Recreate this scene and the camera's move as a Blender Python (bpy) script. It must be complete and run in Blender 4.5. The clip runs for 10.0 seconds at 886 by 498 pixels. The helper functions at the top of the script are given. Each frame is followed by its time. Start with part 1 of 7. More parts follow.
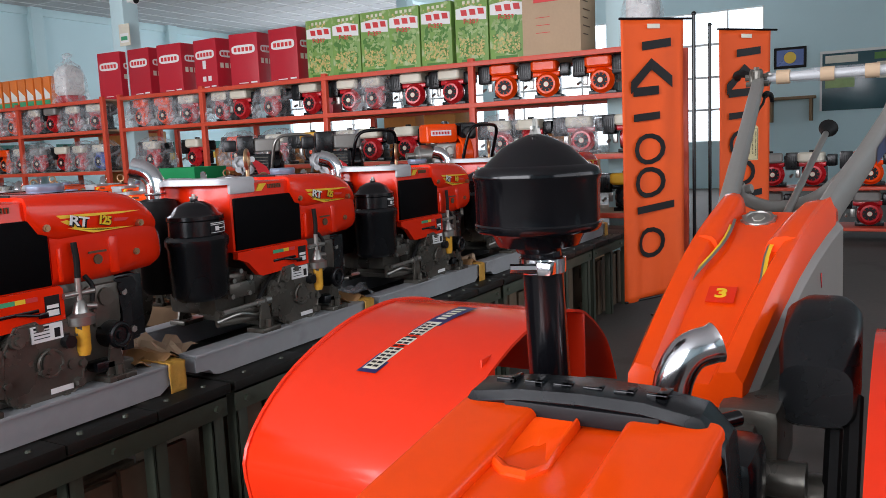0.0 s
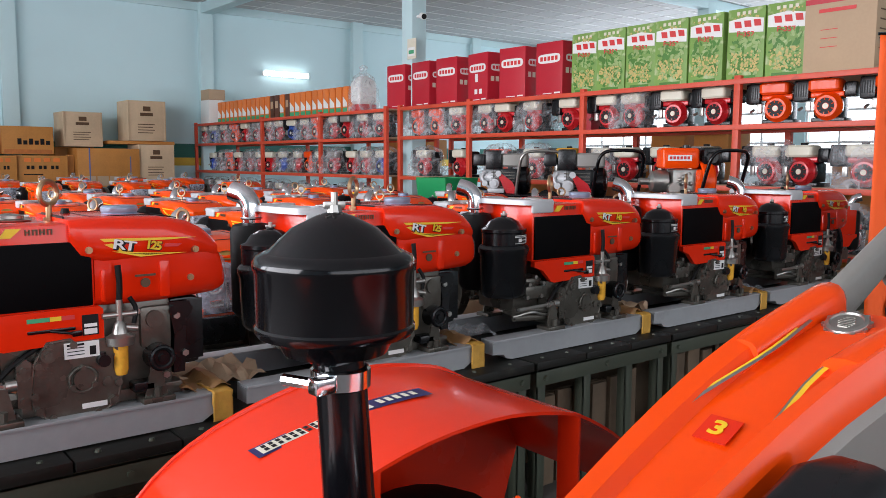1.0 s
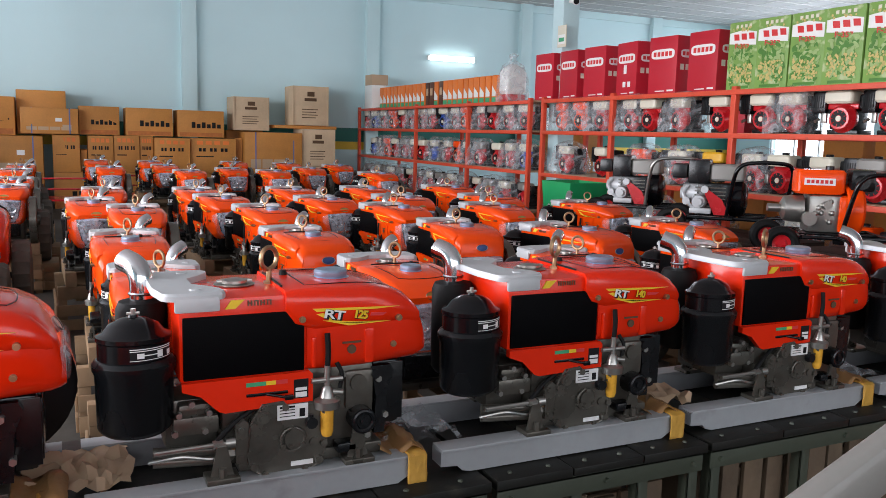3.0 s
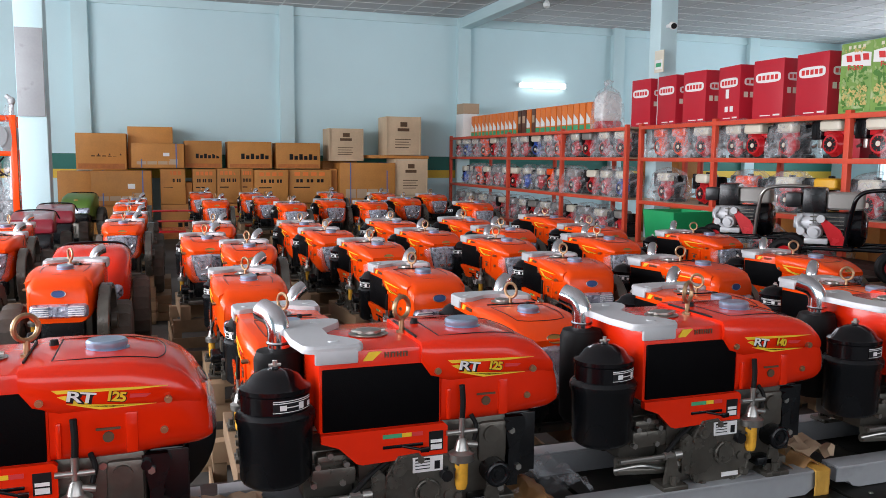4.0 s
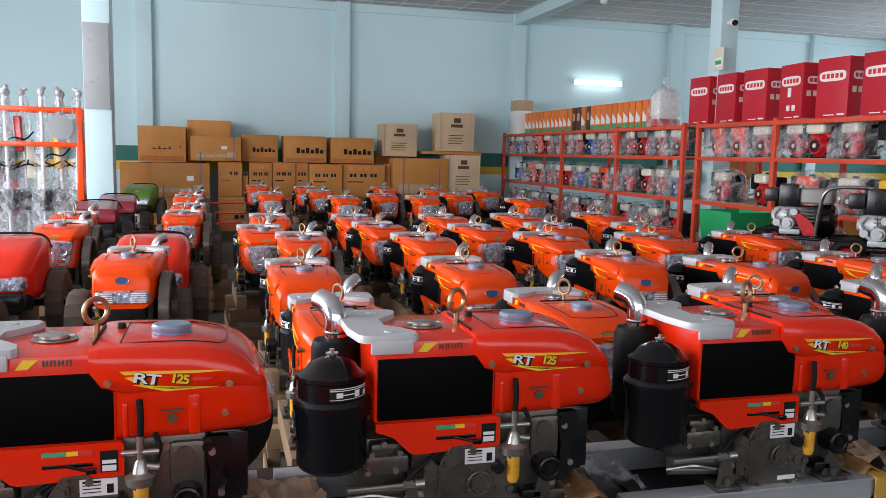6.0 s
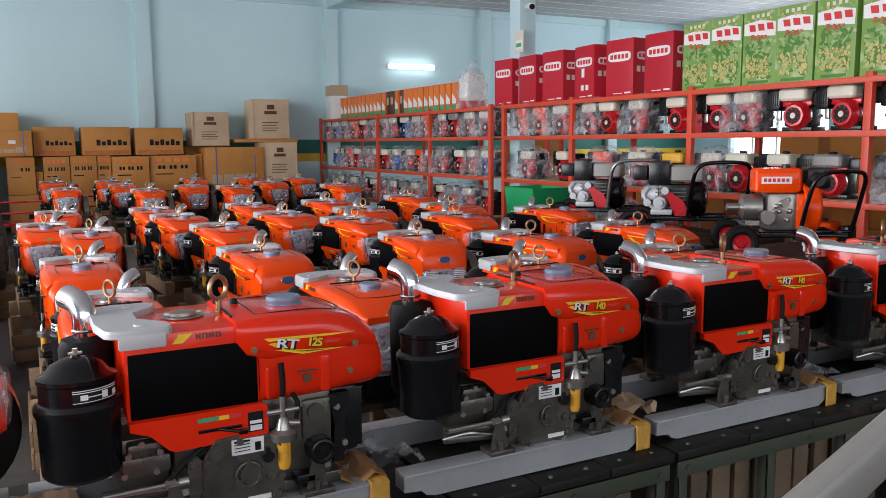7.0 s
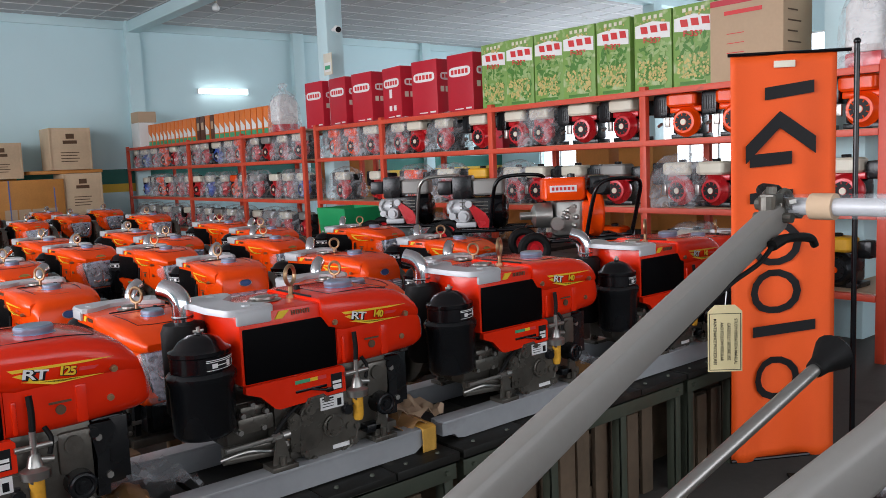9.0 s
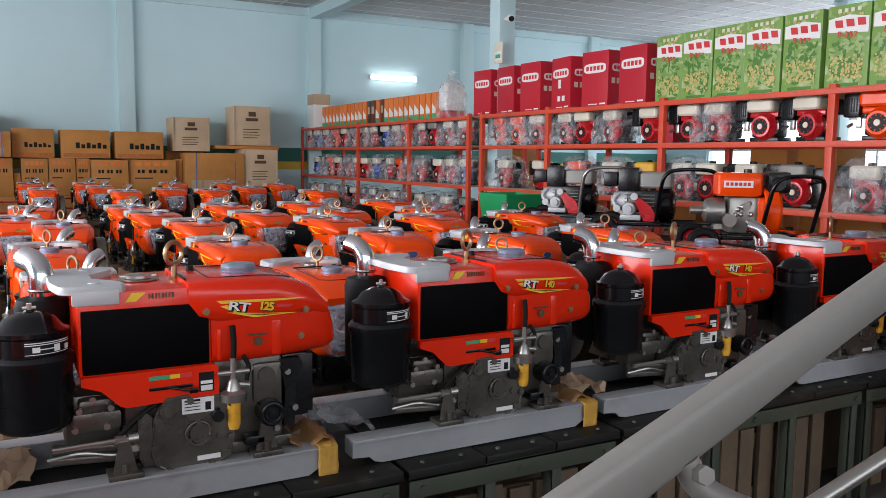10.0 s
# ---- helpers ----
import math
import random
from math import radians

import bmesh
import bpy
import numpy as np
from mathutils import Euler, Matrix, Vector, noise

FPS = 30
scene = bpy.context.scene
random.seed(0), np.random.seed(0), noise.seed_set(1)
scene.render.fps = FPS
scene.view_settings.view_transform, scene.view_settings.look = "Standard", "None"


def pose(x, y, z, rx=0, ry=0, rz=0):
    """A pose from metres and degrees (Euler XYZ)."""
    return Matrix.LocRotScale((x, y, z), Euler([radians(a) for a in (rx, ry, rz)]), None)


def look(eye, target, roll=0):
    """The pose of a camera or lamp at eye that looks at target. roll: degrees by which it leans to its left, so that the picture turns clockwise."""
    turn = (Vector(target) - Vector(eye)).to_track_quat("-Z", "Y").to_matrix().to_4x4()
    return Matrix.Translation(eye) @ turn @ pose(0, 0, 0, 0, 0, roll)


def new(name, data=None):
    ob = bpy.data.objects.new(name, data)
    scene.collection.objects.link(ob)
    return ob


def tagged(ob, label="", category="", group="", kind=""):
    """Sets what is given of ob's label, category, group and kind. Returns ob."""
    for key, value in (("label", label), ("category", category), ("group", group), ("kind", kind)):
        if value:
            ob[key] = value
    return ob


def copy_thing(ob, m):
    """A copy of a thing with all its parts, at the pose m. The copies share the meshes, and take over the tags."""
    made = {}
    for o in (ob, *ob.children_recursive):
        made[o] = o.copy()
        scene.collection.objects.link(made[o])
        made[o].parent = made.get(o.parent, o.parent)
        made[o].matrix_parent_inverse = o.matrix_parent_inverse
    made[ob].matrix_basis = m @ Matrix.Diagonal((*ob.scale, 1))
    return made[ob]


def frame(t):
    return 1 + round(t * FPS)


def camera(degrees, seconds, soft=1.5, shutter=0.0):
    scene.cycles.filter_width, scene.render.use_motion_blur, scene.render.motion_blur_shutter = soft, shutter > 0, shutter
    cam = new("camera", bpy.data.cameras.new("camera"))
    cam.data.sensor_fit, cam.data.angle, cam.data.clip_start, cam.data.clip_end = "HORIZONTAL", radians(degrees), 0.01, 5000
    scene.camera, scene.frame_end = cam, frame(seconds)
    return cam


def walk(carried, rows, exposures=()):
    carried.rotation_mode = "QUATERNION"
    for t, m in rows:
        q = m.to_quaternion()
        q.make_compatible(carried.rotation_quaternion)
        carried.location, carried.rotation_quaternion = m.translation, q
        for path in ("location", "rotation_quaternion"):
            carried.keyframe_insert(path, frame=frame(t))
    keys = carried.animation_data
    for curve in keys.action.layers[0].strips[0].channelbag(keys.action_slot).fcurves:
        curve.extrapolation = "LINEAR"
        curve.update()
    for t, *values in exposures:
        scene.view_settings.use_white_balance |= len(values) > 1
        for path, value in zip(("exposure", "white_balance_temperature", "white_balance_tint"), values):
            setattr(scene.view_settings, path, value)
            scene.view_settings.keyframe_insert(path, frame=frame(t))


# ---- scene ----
cam = camera(57.4, 10.0, soft=0.4)
PATH = [
    (0, (-2.218, -1.983, 1.101), (-0.496, -0.998, 0.849), -2.5),
    (0.5, (-1.945, -2.194, 1.142), (-0.54, -0.794, 0.885), -1.6),
    (1, (-1.62, -2.302, 1.168), (-0.374, -0.752, 0.953), 0.3),
    (1.5, (-1.286, -2.391, 1.212), (-0.124, -0.772, 1.041), 0.2),
    (2, (-0.967, -2.423, 1.255), (0.049, -0.724, 0.974), 2.2),
    (2.2, (-0.852, -2.385, 1.284), (0.167, -0.686, 1.01), 3.2),
    (3.3, (-0.725, -2.192, 1.459), (0.028, -0.357, 1.199), 0.5),
    (3.5, (-0.757, -2.173, 1.474), (-0.053, -0.316, 1.242), 0.1),
    (4, (-0.829, -2.15, 1.477), (-0.178, -0.273, 1.253), 0.5),
    (4.5, (-0.887, -2.14, 1.473), (-0.353, -0.225, 1.249), 1.8),
    (5, (-0.927, -2.133, 1.469), (-0.488, -0.196, 1.233), 2.4),
    (5.2, (-0.933, -2.139, 1.473), (-0.537, -0.192, 1.241), 2.5),
    (6.3, (-0.787, -2.164, 1.466), (-0.149, -0.285, 1.22), 0.5),
    (6.5, (-0.744, -2.158, 1.454), (-0.025, -0.309, 1.194), 0.1),
    (7, (-0.672, -2.202, 1.451), (0.243, -0.443, 1.186), -0.5),
    (7.5, (-0.611, -2.252, 1.445), (0.446, -0.571, 1.213), -0.6),
    (8, (-0.543, -2.301, 1.44), (0.689, -0.739, 1.233), -1.3),
    (8.5, (-0.503, -2.32, 1.428), (0.844, -0.857, 1.207), -2.1),
    (9, (-0.541, -2.319, 1.413), (0.72, -0.782, 1.195), -2.4),
    (9.5, (-0.594, -2.316, 1.385), (0.523, -0.669, 1.187), -1.0),
    (10, (-0.636, -2.32, 1.343), (0.318, -0.577, 1.118), 0.7),
]
walk(cam, [(t, look(eye, target, roll)) for t, eye, target, roll in PATH],
     [(0, -0.07, 6350, 16), (1.0, 0.20, 6350, 16), (1.5, 0.12, 6350, 16), (2.2, 0.06, 6350, 16), (3.4, 0.33, 6350, 16), (4.0, 0.26, 6350, 16), (4.5, 0.06, 6350, 16), (5.2, 0.04, 6350, 16), (6.4, 0.15, 6350, 16), (7.0, 0.10, 6350, 16), (8.5, 0.05, 6350, 16), (10, 0.10, 6350, 16)])

# ---- world and light ----
world = bpy.data.worlds.new("world")
scene.world = world
world.use_nodes = True
wn = world.node_tree
sky = wn.nodes.new("ShaderNodeTexSky")
sky.sky_type, sky.sun_disc = "NISHITA", False
sky.sun_elevation, sky.sun_rotation = radians(53), radians(18)
wn.links.new(sky.outputs[0], wn.nodes["Background"].inputs[0])
wn.nodes["Background"].inputs[1].default_value = 0.12


def lamp(name, kind, m, energy, color, **more):
    data = bpy.data.lights.new(name, kind)
    data.energy, data.color = energy, color
    if kind == "AREA":
        data.shape, data.size, data.size_y = "RECTANGLE", more["size"][0], more["size"][1]
    else:
        data.angle = radians(more["angle"])
    ob = new(name, data)
    ob.matrix_world = m
    return ob


lamp("sun", "SUN", look((6, 14, 16), (2, 2, 0)), 2.5, (1, 0.95, 0.88), angle=0.6)
# daylight through the wide doors on the west and south sides and the windows on the east
lamp("daylight_west", "AREA", look((-6.9, 3.2, 2.4), (3, 4.2, 1.8)), 1090, (0.97, 0.99, 1.0), size=(11.5, 3.4))
lamp("daylight_south", "AREA", look((0.0, -7.4, 2.4), (0.0, 3, 1.6)), 205, (1.0, 0.99, 0.97), size=(11, 3.2))
lamp("daylight_east", "AREA", look((14.85, 6.5, 2.25), (0, 6.5, 2.0)), 250, (0.95, 0.98, 1.0), size=(12, 2.6))


# ---- materials ----
def material(name, color, rough=0.5, metal=0.0, vary=0.12, grain=40.0, bump=0.05, stain=2.5, coat=0.0, spec=0.5, fleck=None, per_object=0.0):
    """A surface with broad stains, fine grain and relief; colour varies by both, and by object if asked."""
    m = bpy.data.materials.new(name)
    m.use_nodes = True
    t, b = m.node_tree, m.node_tree.nodes["Principled BSDF"]
    b.inputs["Metallic"].default_value = metal
    b.inputs["Specular IOR Level"].default_value = spec
    b.inputs["Coat Weight"].default_value = coat
    b.inputs["Coat Roughness"].default_value = 0.08
    where = t.nodes.new("ShaderNodeTexCoord")
    broad, fine = t.nodes.new("ShaderNodeTexNoise"), t.nodes.new("ShaderNodeTexNoise")
    for n, s, d in ((broad, stain, 5), (fine, grain, 3)):
        n.inputs["Scale"].default_value, n.inputs["Detail"].default_value = s, d
        t.links.new(where.outputs["Object"], n.inputs["Vector"])
    add = t.nodes.new("ShaderNodeMath")
    add.operation = "MULTIPLY_ADD"
    add.inputs[1].default_value = 0.4
    t.links.new(fine.outputs[0], add.inputs[0])
    t.links.new(broad.outputs[0], add.inputs[2])
    ramp = t.nodes.new("ShaderNodeMapRange")
    ramp.inputs[1].default_value, ramp.inputs[2].default_value = 0.35, 1.05
    ramp.inputs[3].default_value, ramp.inputs[4].default_value = 1 - vary, 1 + vary
    t.links.new(add.outputs[0], ramp.inputs[0])
    value = ramp.outputs[0]
    if per_object:
        info = t.nodes.new("ShaderNodeObjectInfo")
        r2 = t.nodes.new("ShaderNodeMapRange")
        r2.inputs[3].default_value, r2.inputs[4].default_value = 1 - per_object, 1 + per_object
        t.links.new(info.outputs["Random"], r2.inputs[0])
        mul = t.nodes.new("ShaderNodeMath")
        mul.operation = "MULTIPLY"
        t.links.new(value, mul.inputs[0])
        t.links.new(r2.outputs[0], mul.inputs[1])
        value = mul.outputs[0]
    mix = t.nodes.new("ShaderNodeVectorMath")
    mix.operation = "SCALE"
    mix.inputs[0].default_value = color
    t.links.new(value, mix.inputs["Scale"])
    out = mix.outputs[0]
    if fleck:
        spots = t.nodes.new("ShaderNodeTexNoise")
        spots.inputs["Scale"].default_value, spots.inputs["Detail"].default_value = fleck[1], 6
        t.links.new(where.outputs["Object"], spots.inputs["Vector"])
        cut = t.nodes.new("ShaderNodeMapRange")
        cut.inputs[1].default_value, cut.inputs[2].default_value = fleck[2], fleck[2] + 0.12
        t.links.new(spots.outputs[0], cut.inputs[0])
        blend = t.nodes.new("ShaderNodeMix")
        blend.data_type = "RGBA"
        t.links.new(cut.outputs[0], blend.inputs[0])
        t.links.new(out, blend.inputs[6])
        blend.inputs[7].default_value = (*fleck[0], 1)
        out = blend.outputs[2]
    t.links.new(out, b.inputs["Base Color"])
    r3 = t.nodes.new("ShaderNodeMapRange")
    r3.inputs[3].default_value, r3.inputs[4].default_value = max(rough - 0.12, 0.03), min(rough + 0.12, 1)
    t.links.new(broad.outputs[0], r3.inputs[0])
    t.links.new(r3.outputs[0], b.inputs["Roughness"])
    if bump:
        bp = t.nodes.new("ShaderNodeBump")
        bp.inputs["Strength"].default_value, bp.inputs["Distance"].default_value = bump, 0.012
        t.links.new(fine.outputs[0], bp.inputs["Height"])
        t.links.new(bp.outputs[0], b.inputs["Normal"])
    return m


def glow(name, color, strength):
    m = bpy.data.materials.new(name)
    m.use_nodes = True
    b = m.node_tree.nodes["Principled BSDF"]
    b.inputs["Base Color"].default_value = (*color, 1)
    b.inputs["Emission Color"].default_value = (*color, 1)
    b.inputs["Emission Strength"].default_value = strength
    return m


def clear(name, color, rough, alpha):
    """Thin clear plastic film: partly see-through, glossy and softly crinkled."""
    m = material(name, color, rough, 0.0, 0.05, 14, 1.0, 3)
    t, b = m.node_tree, m.node_tree.nodes["Principled BSDF"]
    where = t.nodes.new("ShaderNodeTexCoord")
    n = t.nodes.new("ShaderNodeTexNoise")
    n.inputs["Scale"].default_value, n.inputs["Detail"].default_value, n.inputs["Distortion"].default_value = 7, 2, 1.2
    t.links.new(where.outputs["Object"], n.inputs["Vector"])
    r = t.nodes.new("ShaderNodeMapRange")
    r.inputs[1].default_value, r.inputs[2].default_value = 0.38, 0.72
    r.inputs[3].default_value, r.inputs[4].default_value = alpha * 0.3, min(alpha * 2.4, 1)
    t.links.new(n.outputs[0], r.inputs[0])
    t.links.new(r.outputs[0], b.inputs["Alpha"])
    return m


WALL = material("wall_paint", (0.58, 0.78, 0.82), 0.75, 0, 0.05, 60, 0.08, 0.7)
PILLAR = material("pillar_paint", (0.56, 0.75, 0.78), 0.7, 0, 0.05, 60, 0.06, 1.0)
GREENBAND = material("green_band_paint", (0.02, 0.16, 0.13), 0.6)
YELLOWBAND = material("yellow_band_paint", (0.75, 0.5, 0.05), 0.6)
CEIL = material("ceiling_board", (0.50, 0.51, 0.52), 0.9, 0, 0.05, 90, 0.1, 1.0)
CEILBAR = material("ceiling_bar", (0.68, 0.69, 0.69), 0.6, 0, 0.04)
FLOOR = material("concrete_floor", (0.080, 0.074, 0.066), 0.72, 0, 0.25, 30, 0.08, 0.8, fleck=((0.052, 0.047, 0.041), 1.5, 0.58), spec=0.25)
GROUND = material("outside_ground", (0.35, 0.33, 0.30), 0.9, 0, 0.2, 10, 0.2, 0.4)
ORANGE = material("orange_red_paint", (0.78, 0.024, 0.002), 0.20, 0, 0.05, 25, 0.01, 2.0, spec=0.36, coat=0.2)
ORANGE2 = material("bright_orange_paint", (0.90, 0.070, 0.002), 0.19, 0, 0.05, 25, 0.01, 2.0, spec=0.28)
FENDER = material("fender_red_paint", (0.82, 0.033, 0.005), 0.24, 0, 0.05, 25, 0.015, 2.0, coat=0.25, spec=0.35)
RACK = material("red_oxide_rack_paint", (0.66, 0.072, 0.030), 0.45, 0, 0.15, 30, 0.05, 3, fleck=((0.30, 0.06, 0.04), 9, 0.66))
SILVER = material("silver_grey_paint", (0.50, 0.51, 0.52), 0.45, 0.15, 0.06, 60, 0.02)
CHROME = material("chrome", (0.80, 0.80, 0.82), 0.12, 1.0, 0.03, 40, 0.0)
STEEL = material("zinc_steel", (0.42, 0.41, 0.38), 0.32, 0.9, 0.12, 60, 0.03)
GOLD = material("yellow_zinc_bolt", (0.42, 0.27, 0.15), 0.34, 0.9, 0.1, 60, 0.02)
CAST = material("cast_iron_grey_paint", (0.115, 0.107, 0.090), 0.30, 0.5, 0.35, 60, 0.08, 9)
BLACK = material("black_gloss_paint", (0.003, 0.003, 0.004), 0.17, 0, 0.2, 40, 0.01, spec=0.4)
BLACKM = material("black_satin_paint", (0.005, 0.0058, 0.007), 0.27, 0, 0.25, 60, 0.03, 6, spec=0.45)
RUBBER = material("black_rubber", (0.006, 0.006, 0.006), 0.6, 0, 0.2, 50, 0.08, spec=0.2)
SCREEN = material("radiator_screen", (0.0015, 0.0015, 0.002), 0.5, 0, 0.2, 300, 0.1, spec=0.05)
RAIL = material("grey_rail_primer", (0.33, 0.345, 0.355), 0.5, 0.1, 0.12, 40, 0.05, 3, fleck=((0.24, 0.24, 0.24), 6, 0.62))
TABLE = material("dark_olive_table_steel", (0.012, 0.012, 0.010), 0.5, 0.1, 0.25, 30, 0.08, 4, fleck=((0.06, 0.055, 0.04), 7, 0.64), spec=0.3)
OLIVE = material("olive_green_steel", (0.055, 0.065, 0.045), 0.5, 0.1, 0.2, 30, 0.06, 4)
WOOD = material("crate_wood", (0.26, 0.165, 0.09), 0.75, 0, 0.25, 25, 0.15, 5, per_object=0.2)
WOODPALE = material("pale_plywood", (0.58, 0.43, 0.28), 0.75, 0, 0.14, 25, 0.12, 4, per_object=0.1)
# brown case boards, coloured darker still to carry the shade under the tables
CASEWOOD = material("shade_darkened_case_wood", (0.12, 0.082, 0.050), 0.8, 0, 0.35, 25, 0.2, 5, per_object=0.3)
CARD = material("brown_cardboard", (0.55, 0.232, 0.048), 0.6, 0, 0.18, 40, 0.05, 3.5, per_object=0.1)
CARDPALE = material("pale_cardboard", (0.52, 0.37, 0.24), 0.8, 0, 0.08, 40, 0.05, 2.5, per_object=0.08)
TAPE = material("yellow_packing_tape", (0.60, 0.33, 0.06), 0.35, 0, 0.3, 30, 0.3, 12)
REDBOX = material("red_carton_print", (0.50, 0.012, 0.028), 0.42, 0, 0.06, 40, 0.02, 2, per_object=0.06)
GREENBOX = material("green_carton_print", (0.20, 0.36, 0.08), 0.5, 0, 0.12, 40, 0.02, 4, fleck=((0.48, 0.56, 0.30), 9, 0.56))
PALELEAF = material("pale_leaf_print", (0.32, 0.45, 0.17), 0.5, 0, 0.2, 40, 0.02, 9)
LEAFGREEN = material("dark_leaf_print", (0.07, 0.22, 0.03), 0.5, 0, 0.2, 40, 0.02, 9)
FRUIT = material("fruit_print", (0.58, 0.46, 0.16), 0.5, 0, 0.2, 60, 0.02, 20)
ORANGEBOX = material("orange_carton_print", (0.80, 0.20, 0.03), 0.45, 0, 0.08, 40, 0.02, 3, per_object=0.08)
WHITE = material("white_print", (0.82, 0.82, 0.80), 0.5, 0, 0.05)
CREAM = material("cream_plastic", (0.72, 0.68, 0.55), 0.4, 0, 0.08, 40, 0.01, 4)
INK = material("black_ink", (0.006, 0.006, 0.007), 0.5, 0, 0.1, spec=0.25)
BROWNINK = material("brown_ink", (0.10, 0.05, 0.02), 0.6, 0, 0.1)
REDINK = material("red_ink", (0.65, 0.03, 0.03), 0.5, 0, 0.1)
YELLOW = material("yellow_sticker", (0.85, 0.55, 0.02), 0.4, 0, 0.06)
GREENINK = material("green_sticker", (0.05, 0.35, 0.16), 0.4, 0, 0.06)
NAVY = material("navy_sticker", (0.02, 0.02, 0.10), 0.3, 0, 0.1)
REDMET = material("red_engine_paint", (0.55, 0.012, 0.018), 0.28, 0.1, 0.08, 30, 0.01, 4, coat=0.4)
YELPLAST = material("yellow_plastic", (0.80, 0.42, 0.02), 0.4, 0, 0.06)
GREENTIN = material("green_sheet_metal", (0.01, 0.30, 0.10), 0.38, 0, 0.08, 30, 0.03, 3, coat=0.2)
GREENTRAC = material("lime_green_paint", (0.13, 0.26, 0.04), 0.35, 0, 0.06)
BANNER = material("orange_banner_cloth", (0.82, 0.092, 0.003), 0.65, 0, 0.06, 200, 0.06, 3)
AMBER = material("amber_fuel_filter", (0.75, 0.38, 0.04), 0.2, 0, 0.15, 120, 0.1, 30)
LAMPGLASS = material("headlamp_glass", (0.55, 0.58, 0.64), 0.12, 0.55, 0.2, 70, 0.5, 30)
TUBEGREY = material("grey_handle_paint", (0.25, 0.24, 0.22), 0.42, 0.1, 0.06, 60, 0.02, 3)
TYRE = material("dusty_tyre", (0.085, 0.074, 0.060), 0.8, 0, 0.35, 40, 0.2, 6)
LENS = material("pale_lamp_lens", (0.52, 0.56, 0.68), 0.16, 0.45, 0.4, 45, 0.9, 22, coat=0.6, fleck=((0.10, 0.11, 0.15), 30, 0.53))
WRAP = clear("loose_clear_wrap", (0.75, 0.77, 0.80), 0.18, 0.17)
CAPFILM = material("blue_film_on_steel", (0.28, 0.36, 0.48), 0.3, 0.55, 0.15, 40, 0.1, 14)
BAG = clear("milky_plastic_bag", (0.76, 0.78, 0.81), 0.17, 0.20)
TUBE = glow("fluorescent_tube", (0.95, 1.0, 0.97), 6.0)
OUTSIDE = glow("bright_outside", (0.92, 0.97, 1.0), 1.6)
PURPLE = material("purple_sticker", (0.25, 0.03, 0.35), 0.3, 0, 0.1)


# ---- mesh helpers ----
def bm_box(bm, x0, y0, z0, x1, y1, z1, bevel=0.0, m=None):
    """A box between two corners, added to bm, its edges rounded off by bevel."""
    made = bmesh.ops.create_cube(bm, size=1.0)["verts"]
    t = Matrix.Translation(((x0 + x1) / 2, (y0 + y1) / 2, (z0 + z1) / 2)) @ Matrix.Diagonal((abs(x1 - x0), abs(y1 - y0), abs(z1 - z0), 1))
    bmesh.ops.transform(bm, matrix=(m @ t) if m else t, verts=made)
    if bevel:
        edges = list({e for v in made for e in v.link_edges})
        bmesh.ops.bevel(bm, geom=edges, offset=bevel, segments=2, profile=0.6, affect="EDGES", clamp_overlap=True)
    return bm


def bm_cyl(bm, p, q, r0, r1=None, seg=16, caps=True):
    """A cylinder or cone from p to q."""
    p, q = Vector(p), Vector(q)
    r1 = r0 if r1 is None else r1
    m = Matrix.Translation((p + q) / 2) @ (q - p).to_track_quat("Z", "Y").to_matrix().to_4x4()
    bmesh.ops.create_cone(bm, cap_ends=caps, segments=seg, radius1=r0, radius2=r1, depth=(q - p).length, matrix=m)
    return bm


def bm_ball(bm, c, rx, ry, rz, seg=14, rings=8):
    bmesh.ops.create_uvsphere(bm, u_segments=seg, v_segments=rings, radius=1.0, matrix=Matrix.Translation(c) @ Matrix.Diagonal((rx, ry, rz, 1)))
    return bm


def bm_turned(bm, profile, seg=28, m=None):
    """A body of revolution about z from (radius, height) pairs."""
    m = m or Matrix()
    rings = [[bm.verts.new(m @ Vector((r * math.cos(a), r * math.sin(a), z))) for a in [2 * math.pi * k / seg for k in range(seg)]] if r > 1e-5 else [bm.verts.new(m @ Vector((0, 0, z)))] for r, z in profile]
    for a, b in zip(rings, rings[1:]):
        for k in range(seg):
            n = (k + 1) % seg
            if len(a) == 1 and len(b) > 1:
                bm.faces.new((a[0], b[n], b[k]))
            elif len(b) == 1 and len(a) > 1:
                bm.faces.new((a[k], a[n], b[0]))
            elif len(a) > 1:
                bm.faces.new((a[k], a[n], b[n], b[k]))
    return bm


def bm_tube(bm, points, r, seg=12, ends=True):
    """A round tube along a line of points."""
    pts = [Vector(p) for p in points]
    rings, up = [], None
    for k, p in enumerate(pts):
        d = (pts[min(k + 1, len(pts) - 1)] - pts[max(k - 1, 0)]).normalized()
        if up is None:
            up = d.orthogonal().normalized()
        up = (up - d * up.dot(d)).normalized()
        side = d.cross(up)
        rr = r[k] if isinstance(r, (list, tuple)) else r
        rings.append([bm.verts.new(p + rr * (math.cos(2 * math.pi * a / seg) * up + math.sin(2 * math.pi * a / seg) * side)) for a in range(seg)])
    for a, b in zip(rings, rings[1:]):
        for k in range(seg):
            bm.faces.new((a[k], a[(k + 1) % seg], b[(k + 1) % seg], b[k]))
    if ends:
        bm.faces.new(rings[0][::-1])
        bm.faces.new(rings[-1])
    return bm


